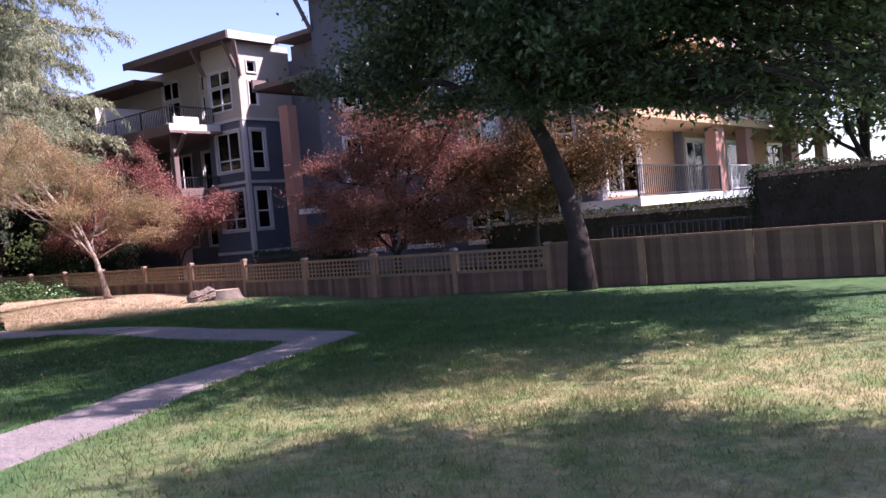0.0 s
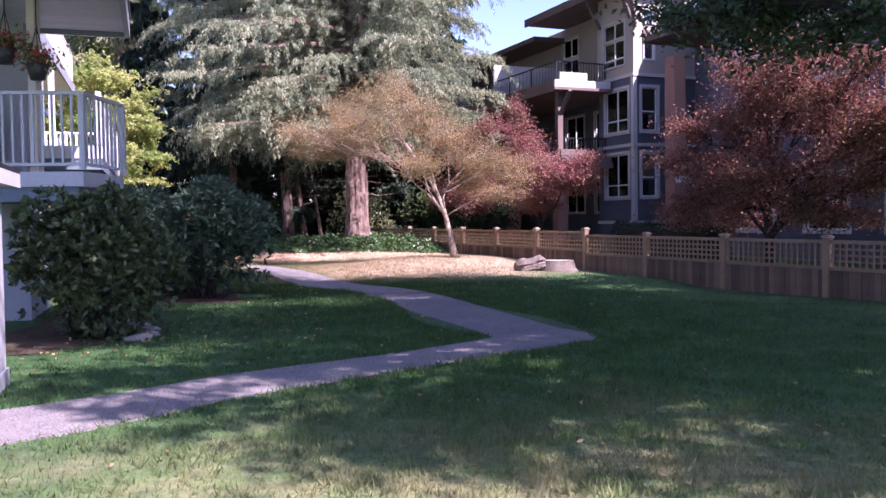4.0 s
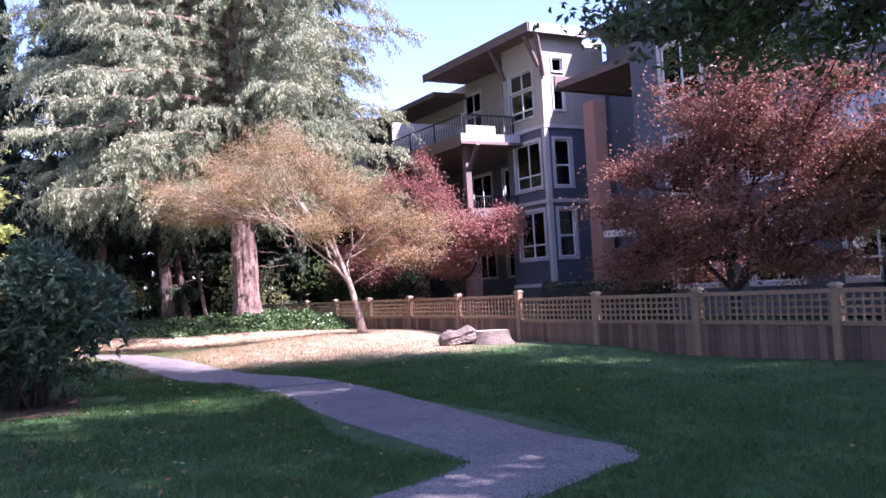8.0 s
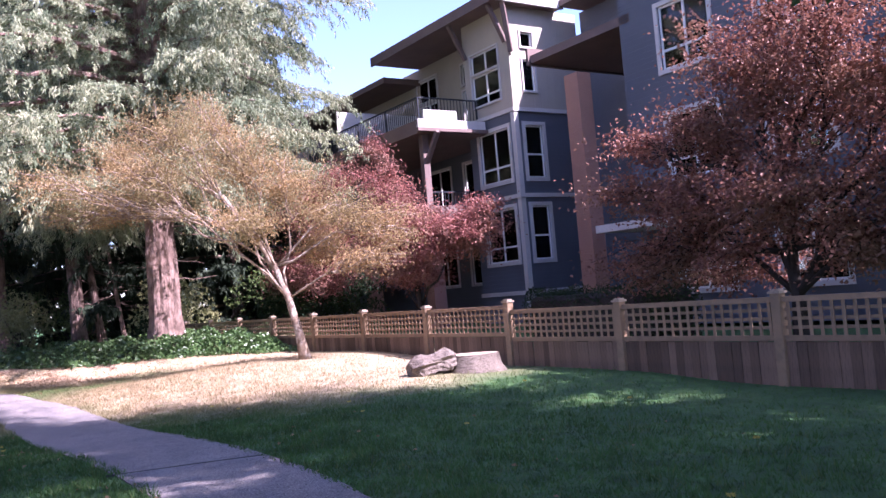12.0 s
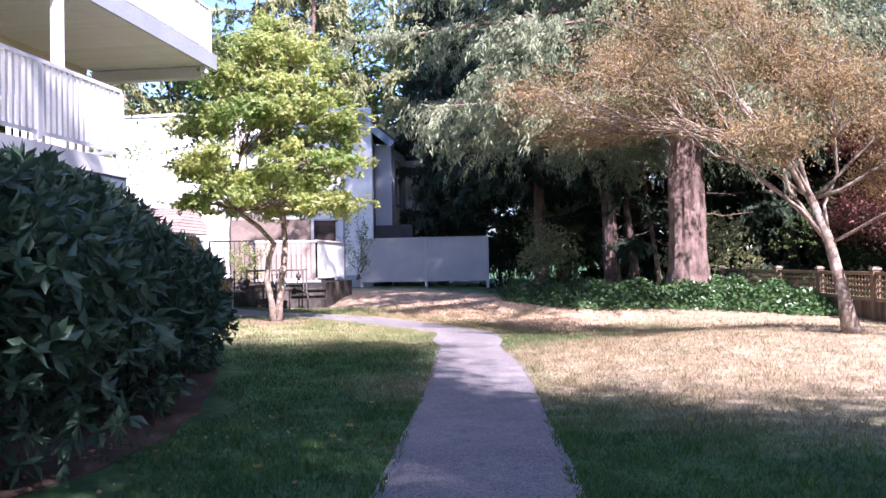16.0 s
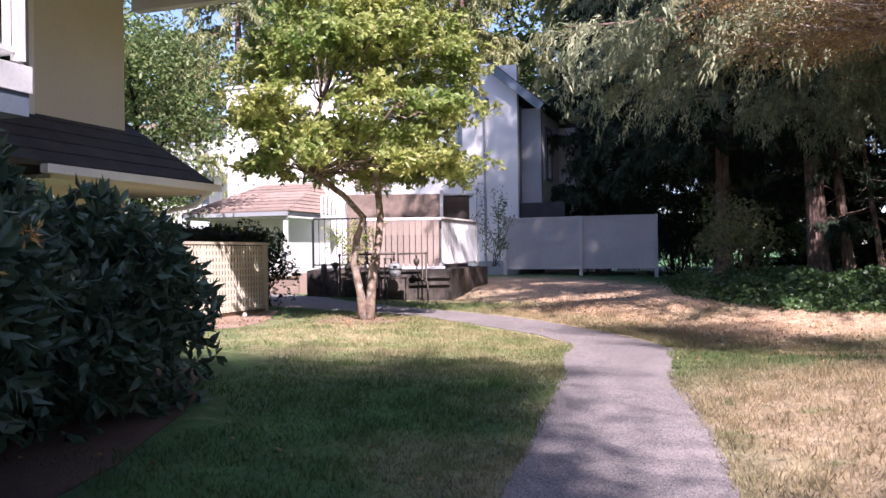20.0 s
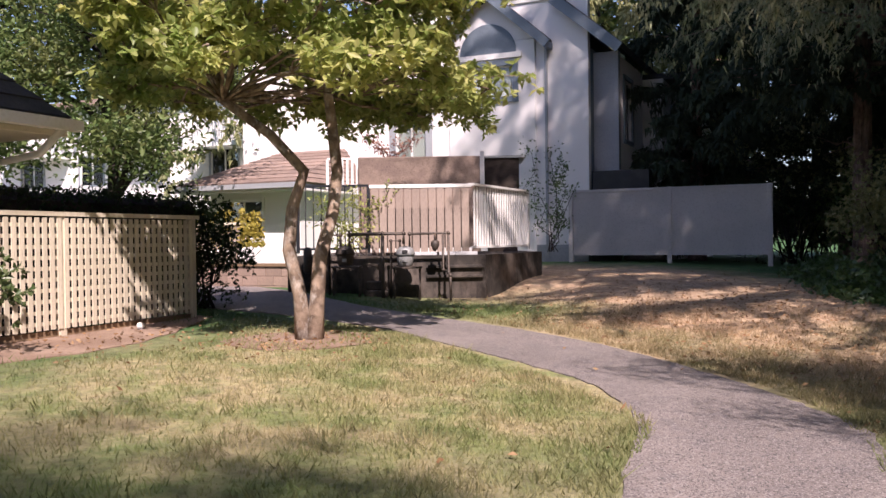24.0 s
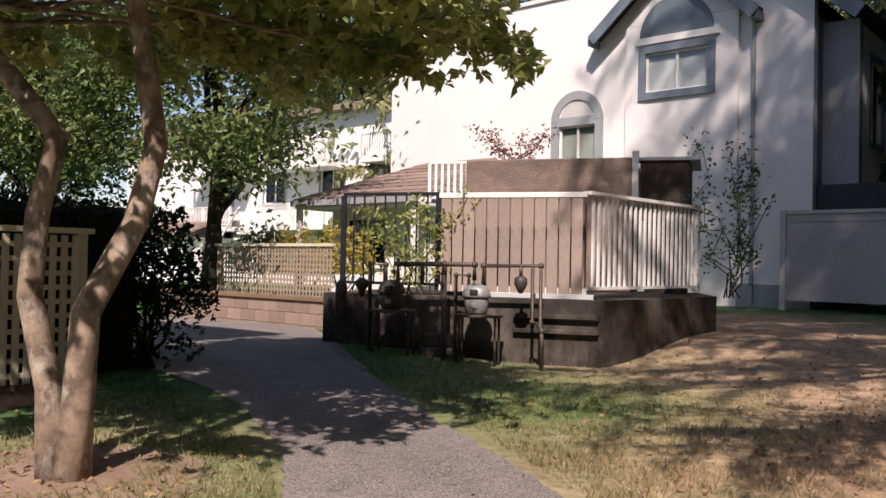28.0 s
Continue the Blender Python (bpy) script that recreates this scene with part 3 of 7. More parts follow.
def leafy_tree(name, trunk, r0, blobs, leaf_mat, bark, n_leaves, leaf_len, leaf_wid, label, category, seed, twig=9, spread=0.45, branch_from=0.45, droop=0.15, hang=0.25, thick=0.45, whorl=1, climb=False):
    """Broad-leaved tree: bent trunk, limbs to every blob of the crown, twigs, and leaves round the twigs.
    trunk: points from the ground up. blobs: (x, y, z, rx, rz) from the foot of the trunk."""
    rng = np.random.default_rng(seed)
    x0, y0, z0 = trunk[0]
    rt = root(name, pose(x0, y0, z0), label, category)
    tp = [np.array(p, float) - np.array(trunk[0]) for p in trunk]
    tp[0] = tp[0] - np.array((0, 0, 0.15))
    lines = [limb(tp, r0, r0 * 0.42)]
    lines[0][0] = (lines[0][0][0], r0 * 1.45)
    tips, vol = [], np.array([b[3] * b[3] * b[4] for b in blobs])
    share = vol ** 0.75 / (vol ** 0.75).sum()
    for b, s in zip(blobs, share):
        c = np.array(b[:3], float)
        k = min(int(len(tp) * branch_from) + int(rng.integers(0, 3)), len(tp) - 1)
        if climb:
            k = max(int(len(tp) * branch_from), max(i for i, p in enumerate(tp) if i == 0 or p[2] < c[2] * 0.82))
        main = wander(tp[k], c, 0.06, 6, rng)
        lines.append(limb(main, r0 * thick, r0 * 0.12))
        for _ in range(twig):
            d = rng.normal(size=3)
            d /= np.linalg.norm(d)
            end = c + d * np.array((b[3], b[3], b[4])) * rng.uniform(0.45, 1.0)
            q = main[int(rng.integers(3, 7))]
            tw = wander(q, end, 0.04, 5, rng)
            lines.append(limb(tw, r0 * 0.14, r0 * 0.03))
            m = int(n_leaves * s / twig / whorl)
            t = rng.uniform(0.25, 1.05, m)
            seg = np.array(tw)
            i = np.clip((t * 5).astype(int), 0, 4)
            base = seg[i] + (seg[i + 1] - seg[i]) * (t * 5 - i)[:, None]
            tips.append(base + rng.normal(size=(m, 3)) * np.array((b[3], b[3], b[4] * 0.8)) * spread * rng.uniform(0.3, 1, (m, 1)))
    v, f = tubes(lines, 8)
    put_mesh("trunk", mesh_of("trunk", v, f, bark, True), rt)
    pts = np.concatenate(tips)
    if whorl > 1:
        pts = np.repeat(pts, whorl, 0)
    dirs = rng.normal(size=pts.shape)
    dirs[:, 2] = dirs[:, 2] * 0.7 - hang
    put_mesh("crown", leaf_mesh("crown", pts, dirs, leaf_len, leaf_wid, leaf_mat, droop, rng, 1.6), rt)
    return rt


def conifer(name, x, y, r_trunk, tall, first, radius, label, seed, mat, limbs=46, twigs=16, needles=55, lean=(0, 0), droop=0.22, bark=M_BARK, dead=6, long_strand=0.9, spray=(0.22, 0.06), taper=1.5, thin=(0, 0), gap=None):
    """Spruce: straight trunk, sagging limbs, hanging strands set with short needle sprays."""
    rng = np.random.default_rng(seed)
    rt = root(name, pose(x, y, hz(x, y)), label, "tree")
    top = np.array((lean[0], lean[1], tall))
    lines = [[(tuple(top * (i / 10) + np.array((0, 0, -0.2 if i == 0 else 0))), r_trunk * (1 - 0.9 * i / 10) * (1.35 if i == 0 else 1.0)) for i in range(11)]]
    P, D = [], []
    for i in range(limbs):
        f = (i + rng.uniform(0, 1)) / limbs
        z = first + (tall - first) * f ** 1.25
        az = i * 2.399 + rng.uniform(-0.4, 0.4)
        L = radius * (1 - 0.85 * ((z - first) / (tall - first)) ** taper) * rng.uniform(0.7, 1.12) * (1 - max(0.0, math.cos(az) * thin[0] + math.sin(az) * thin[1]))
        if gap is not None and math.cos(az - gap) > 0.94:
            L = min(L, max(0.3 * L, (z - 6.0) / 1.05))
        base = top * (z / tall)
        out = np.array((math.cos(az), math.sin(az), 0))
        pts = []
        for k in range(8):
            t = k / 7
            pts.append(base + out * L * t + np.array((0, 0, L * (0.14 * t - droop * 1.5 * t * t + 0.14 * t ** 4))) + rng.normal(size=3) * 0.05)
        lines.append(limb(pts, max(0.02, 0.018 * L), 0.008))
        seg = np.array(pts)
        for w in range(twigs):
            t = 0.05 + 0.95 * ((w + rng.uniform(0, 1)) / twigs) ** 0.8
            k = min(int(t * 7), 6)
            q = seg[k] + (seg[k + 1] - seg[k]) * (t * 7 - k)
            sidev = np.cross(out, (0, 0, 1)) * (1 if w % 2 else -1)
            sl = (0.6 + 1.0 * (1 - abs(t - 0.5))) * rng.uniform(0.5, 1.1) * min(1.0, L / 4)
            tipdir = sidev * sl * rng.uniform(0.3, 1.0) + out * sl * 0.7
            hang_ = long_strand * rng.uniform(0.2, 1.0) ** 1.5
            m = needles
            s = rng.uniform(0, 1, m)[:, None]
            body = q + tipdir * s + np.array((0, 0, -1.0)) * (hang_ * s ** 1.6)
            body = body + rng.normal(size=(m, 3)) * 0.06
            dd = tipdir * (1 - s) * 0.8 + np.array((0, 0, -0.8)) * (0.25 + s) + rng.normal(size=(m, 3)) * 0.34
            P.append(body)
            D.append(dd)
    for i in range(dead):
        z = first * rng.uniform(0.35, 0.95)
        az = rng.uniform(0, 6.28)
        L = rng.uniform(0.8, 2.4)
        base = top * (z / tall)
        o = np.array((math.cos(az), math.sin(az), rng.uniform(-0.4, 0.1)))
        lines.append(limb(wander(base, base + o * L, -0.05, 5, rng), 0.025, 0.006))
    v, f = furrowed_trunk(top, r_trunk, tall, rng)
    bv, bf = tubes(lines[1:], 6)
    k = len(v)
    put_mesh("trunk", mesh_of("trunk", list(v) + [tuple(p) for p in bv], list(f) + [tuple(i + k for i in q) for q in bf], bark), rt)
    put_mesh("foliage", needle_mesh("foliage", np.concatenate(P), np.concatenate(D), spray[0], spray[1], mat, rng), rt)
    return rt


def shrub(name, x, y, rx, ry, tall, mat, n, leaf_len, leaf_wid, label, seed, yaw=0, lumps=9, category="shrub", shell=0.5, base=0.0, whorl=6):
    """Bush: stems from the foot, and whorls of leaves over an uneven lumpy mass."""
    rng = np.random.default_rng(seed)
    rt = root(name, pose(x, y, hz(x, y), 0, 0, yaw), label, category)
    c = np.stack([rng.uniform(-1, 1, lumps) * rx * 0.55, rng.uniform(-1, 1, lumps) * ry * 0.55, rng.uniform(0.22, 0.68, lumps) * tall], 1)
    rad = np.stack([rng.uniform(0.42, 0.62, lumps) * rx, rng.uniform(0.42, 0.62, lumps) * ry, rng.uniform(0.30, 0.40, lumps) * tall], 1)
    for i in range(lumps):
        a = np.array((rng.normal() * 0.15, rng.normal() * 0.15, -0.05))
        v, f = tubes([limb(wander(a, c[i] + rng.normal(size=3) * rad[i] * 0.3, 0.05, 5, rng), 0.03, 0.008)], 6)
        put_mesh("stem", mesh_of("stem", v, f, M_BARK_DARK, True), rt)
    w = n // whorl
    k = rng.integers(0, lumps, w)
    d = unit(rng.normal(size=(w, 3)))
    d[:, 2] = np.where(rng.uniform(size=w) < 0.35, d[:, 2], np.abs(d[:, 2]))
    pt = c[k] + d * rad[k] * (1 - shell * rng.uniform(0, 1, (w, 1)) ** 2)
    pt[:, 2] = np.maximum(pt[:, 2], base + 0.05)
    pts = np.repeat(pt, whorl, 0)
    dirs = np.repeat(unit(d), whorl, 0) * 0.55 + rng.normal(size=(w * whorl, 3)) * 0.7
    put_mesh("foliage", leaf_mesh("foliage", pts, dirs, leaf_len, leaf_wid, mat, 0.15, rng), rt)
    return rt


def hedge(name, m, lx, ly, lz, mat, n, label, seed, leaf=0.07):
    """Clipped hedge: a dense rounded block of small leaves over a dark twiggy core."""
    rng = np.random.default_rng(seed)
    rt = root(name, m, label, "hedge")
    bm = block(0.12, lx - 0.12, 0.12, ly - 0.12, 0, lz - 0.12, 0.1)
    part("core", bm, M_BARK_DARK, rt)
    p = rng.uniform(0, 1, (n, 3)) * np.array((lx, ly, lz))
    face = rng.integers(0, 5, n)
    inn = rng.uniform(0, 0.14, n)
    p[:, 0] = np.where(face == 0, inn, np.where(face == 1, lx - inn, p[:, 0]))
    p[:, 1] = np.where(face == 2, inn, np.where(face == 3, ly - inn, p[:, 1]))
    p[:, 2] = np.where(face == 4, lz - inn, p[:, 2])
    lump = 0.07 * np.sin(p[:, 0] * 2.1 + seed) + 0.05 * np.sin(p[:, 0] * 5.3 + p[:, 1] * 3)
    p[:, 2] = np.maximum(0.02, p[:, 2] + lump * (p[:, 2] / lz))
    r = 0.25
    over = np.clip(p[:, 2] - (lz - r), 0, None)
    for ax, s in ((0, lx), (1, ly)):
        p[:, ax] = np.clip(p[:, ax], over * 0.5, s - over * 0.5)
    put_mesh("foliage", leaf_mesh("foliage", p, rng.normal(size=(n, 3)), leaf, leaf * 0.55, mat, 0.1, rng), rt)
    return rt

# ---- building helpers ----


def wall_holes(parent, name, mf, x0, x1, z0, z1, thick, holes, material, label=""):
    """A wall in the x-z plane, y into it, with rectangular openings (x0, x1, z0, z1) right through."""
    xs = sorted({x0, x1, *[min(max(v, x0), x1) for h in holes for v in h[:2]]})
    zs = sorted({z0, z1, *[min(max(v, z0), z1) for h in holes for v in h[2:]]})
    solid = {(i, k): not any(h[0] < (xs[i] + xs[i + 1]) / 2 < h[1] and h[2] < (zs[k] + zs[k + 1]) / 2 < h[3] for h in holes)
             for i in range(len(xs) - 1) for k in range(len(zs) - 1)}
    bm = bmesh.new()
    at = {}

    def vert(i, k, side):
        if (i, k, side) not in at:
            at[i, k, side] = bm.verts.new((xs[i], thick * side, zs[k]))
        return at[i, k, side]

    for (i, k), full in solid.items():
        if not full:
            continue
        bm.faces.new([vert(i, k, 0), vert(i + 1, k, 0), vert(i + 1, k + 1, 0), vert(i, k + 1, 0)])
        bm.faces.new([vert(i, k + 1, 1), vert(i + 1, k + 1, 1), vert(i + 1, k, 1), vert(i, k, 1)])
        for (di, dk), (p, q) in (((-1, 0), ((i, k), (i, k + 1))), ((1, 0), ((i + 1, k + 1), (i + 1, k))), ((0, -1), ((i + 1, k), (i, k))), ((0, 1), ((i, k + 1), (i + 1, k + 1)))):
            if not solid.get((i + di, k + dk), False):
                bm.faces.new([vert(*p, 0), vert(*q, 0), vert(*q, 1), vert(*p, 1)])
    return part(name, bm, material, parent, label, m=mf)


def window_unit(parent, mf, x0, x1, z0, z1, trim, bars=(), cross=(), tw=0.12, blind=0.5, frame_mat=None, trim_label=""):
    """Trim round the opening, a frame, mullions at bars, a transom at cross (as shares), a pane, a blind and the dark room behind."""
    bm = bmesh.new()
    box(bm, x0 - tw, x0, -0.05, 0.02, z0 - tw, z1 + tw)
    box(bm, x1, x1 + tw, -0.05, 0.02, z0 - tw, z1 + tw)
    box(bm, x0, x1, -0.05, 0.02, z1, z1 + tw)
    box(bm, x0, x1, -0.07, 0.02, z0 - tw, z0)
    w = part("window", bm, trim, parent, trim_label, m=mf)
    bm = bmesh.new()
    f = 0.05
    box(bm, x0, x0 + f, 0.04, 0.10, z0, z1)
    box(bm, x1 - f, x1, 0.04, 0.10, z0, z1)
    box(bm, x0 + f, x1 - f, 0.04, 0.10, z0, z0 + f)
    box(bm, x0 + f, x1 - f, 0.04, 0.10, z1 - f, z1)
    for b in bars:
        x = x0 + (x1 - x0) * b
        box(bm, x - 0.03, x + 0.03, 0.045, 0.095, z0 + f, z1 - f)
    for c in cross:
        z = z0 + (z1 - z0) * c
        box(bm, x0 + f, x1 - f, 0.045, 0.095, z - 0.03, z + 0.03)
    part("window_frame", bm, frame_mat or M_WHITE_PAINT, w)
    p = part("pane", block(x0 + f, x1 - f, 0.068, 0.074, z0 + f, z1 - f), M_GLASS, w)
    p.visible_shadow = False
    part("room", block(x0 + f, x1 - f, 0.55, 0.57, z0, z1), M_ROOM, w)
    if blind:
        part("blind", block(x0 + f, x1 - f, 0.14, 0.15, z1 - (z1 - z0) * blind, z1 - f), M_BLIND, w)
    return w


def picket_rail(parent, name, a, b, z0, z1, pitch, material, pw=0.03, top=0.07, posts=(0.0, 1.0), post_w=0.07, label=""):
    """A guard rail from a to b (plan points): top and bottom rail, posts and single pickets, each its own part."""
    a, b = Vector((a[0], a[1], 0)), Vector((b[0], b[1], 0))
    L = (b - a).length
    bm = bmesh.new()
    bar(bm, a + Vector((0, 0, z1)), b + Vector((0, 0, z1)), top, 0.045)
    r = part(name, bm, material, parent, label)
    bm = bmesh.new()
    bar(bm, a + Vector((0, 0, z0 + 0.08)), b + Vector((0, 0, z0 + 0.08)), pw, 0.04)
    part("bottom_rail", bm, material, r)
    me = mesh_of("picket", *_box_data(pw, pw, z1 - z0 - 0.12), material)
    n = max(2, int(L / pitch))
    yaw = math.degrees(math.atan2(b.y - a.y, b.x - a.x))
    for i in range(1, n):
        p = a + (b - a) * (i / n)
        put_mesh("picket", me, r, pose(p.x, p.y, z0 + 0.10, 0, 0, yaw))
    for f in posts:
        p = a + (b - a) * f
        part("post", block(-post_w / 2, post_w / 2, -post_w / 2, post_w / 2, 0, z1 - z0 - 0.02), material, r, m=pose(p.x, p.y, z0, 0, 0, yaw))
    return r


def _box_data(w, d, h):
    v = [(x, y, z) for z in (0, h) for x, y in ((-w / 2, -d / 2), (w / 2, -d / 2), (w / 2, d / 2), (-w / 2, d / 2))]
    return v, [(3, 2, 1, 0), (4, 5, 6, 7), (0, 1, 5, 4), (1, 2, 6, 5), (2, 3, 7, 6), (3, 0, 4, 7)]


def shingle_roof(parent, name, a, b, c, d, material, rows, label="", thick=0.06):
    """A roof slope: eave a-b, ridge d-c, laid in overlapping shingle courses, each course a part."""
    a, b, c, d = (Vector(p) for p in (a, b, c, d))
    n = (b - a).cross(d - a).normalized()
    if n.z < 0:
        n = -n
    bm = bmesh.new()
    lo = [bm.verts.new(p - n * thick) for p in (a, b, c, d)]
    hi = [bm.verts.new(p) for p in (a, b, c, d)]
    bm.faces.new(hi)
    bm.faces.new(lo[::-1])
    for i in range(4):
        j = (i + 1) % 4
        bm.faces.new((lo[i], lo[j], hi[j], hi[i]))
    bmesh.ops.recalc_face_normals(bm, faces=bm.faces[:])
    r = part(name, bm, material, parent, label)
    for i in range(rows):
        f0, f1 = i / rows, min(1, (i + 1.12) / rows)
        bm = bmesh.new()
        e = [a + (d - a) * f0, b + (c - b) * f0, b + (c - b) * f1, a + (d - a) * f1]
        off = [0.028, 0.028, 0.006, 0.006]
        low = [bm.verts.new(p + n * 0.003) for p in e]
        top = [bm.verts.new(p + n * o) for p, o in zip(e, off)]
        bm.faces.new(top)
        bm.faces.new(low[::-1])
        for k in range(4):
            j = (k + 1) % 4
            bm.faces.new((low[k], low[j], top[j], top[k]))
        bmesh.ops.recalc_face_normals(bm, faces=bm.faces[:])
        part("shingle_course", bm, material, r)
    return r


ID = Matrix.Identity(4)


# ---- cedar fence along the lawn's far side ----
GRID_F = pose(0, 0, 0, 0, 0, -56)   # along the fence: x runs towards the walk's start, y away from the lawn


def fence_xy(u, v):
    p = GRID_F @ Vector((u, v, 0))
    return p.x, p.y


def build_fence():
    V0, PITCH, START = 15.76, 2.85, -21.28
    rt = root("fence", GRID_F, "weathered brown cedar fence with lattice top and capped posts", "fence")
    post = block(-0.07, 0.07, -0.07, 0.07, 0, 1.38, 0.008)
    post_me = bpy.data.meshes.new("post")
    post.to_mesh(post_me)
    post.free()
    post_me.materials.append(M_CEDAR_TRIM)
    bm = block(-0.088, 0.088, -0.088, 0.088, 0, 0.03)
    box(bm, -0.06, 0.06, -0.06, 0.06, 0.03, 0.055)
    cap_me = bpy.data.meshes.new("post_cap")
    bm.to_mesh(cap_me)
    bm.free()
    cap_me.materials.append(M_CAP)
    board_me = mesh_of("board", *_box_data(0.139, 0.018, 0.85), M_CEDAR)
    vs_me = mesh_of("lattice_slat", *_box_data(0.045, 0.012, 0.44), M_CEDAR_TRIM)
    hs_me = mesh_of("lattice_rail", *_box_data(PITCH - 0.15, 0.012, 0.042), M_CEDAR_TRIM)
    rail_me = mesh_of("rail", *_box_data(PITCH - 0.15, 0.06, 0.07), M_CEDAR_TRIM)
    rng = random.Random(5)
    for k in range(-7, 5):
        u = START + PITCH * k
        x, y = fence_xy(u, V0)
        g0 = hz(x, y)
        top = 0.945 if k != 0 else 1.045
        if k < 0:
            top = 1.03
        p = put_mesh("post", post_me, rt, pose(u, V0, top - 1.38))
        put_mesh("post_cap", cap_me, p, pose(0, 0, 1.38))
        if k == 4:
            continue
        t2 = 0.90 if k >= 0 else 0.99
        uc = u + PITCH / 2
        put_mesh("rail", rail_me, rt, pose(uc, V0, t2 - 0.07))
        put_mesh("rail", rail_me, rt, pose(uc, V0, t2 - 0.57))
        for j in range(3):
            put_mesh("lattice_rail", hs_me, rt, pose(uc, V0 + 0.012, t2 - 0.19 - 0.115 * j))
        for j in range(18):
            put_mesh("lattice_slat", vs_me, rt, pose(u + 0.14 + (PITCH - 0.28) * j / 17, V0 - 0.004, t2 - 0.51))
        for j in range(19):
            put_mesh("board", board_me, rt, pose(u + 0.145 + (PITCH - 0.29) * j / 18, V0 + rng.uniform(-0.008, 0.008), t2 - 0.57 - 0.85 + rng.uniform(-0.012, 0.0), rng.uniform(-0.4, 0.4), 0, 0))
    # solid panels beyond the lattice
    solid_me = mesh_of("board", *_box_data(0.139, 0.02, 1.1), M_CEDAR)
    u0 = START + PITCH * 4
    for k in range(0, 7):
        u = u0 + 2.4 * k
        if k:
            put_mesh("post", post_me, rt, pose(u, V0, 0.98 - 1.38))
        if k == 6:
            break
        for j in range(17):
            put_mesh("board", solid_me, rt, pose(u + 0.15 + 2.1 * j / 16, V0 + rng.uniform(-0.008, 0.008), -0.17 + rng.uniform(-0.01, 0.01)))
        put_mesh("rail", mesh_of("rail", *_box_data(2.26, 0.10, 0.05), M_CEDAR_TRIM), rt, pose(u + 1.2, V0, 0.93))


build_fence()


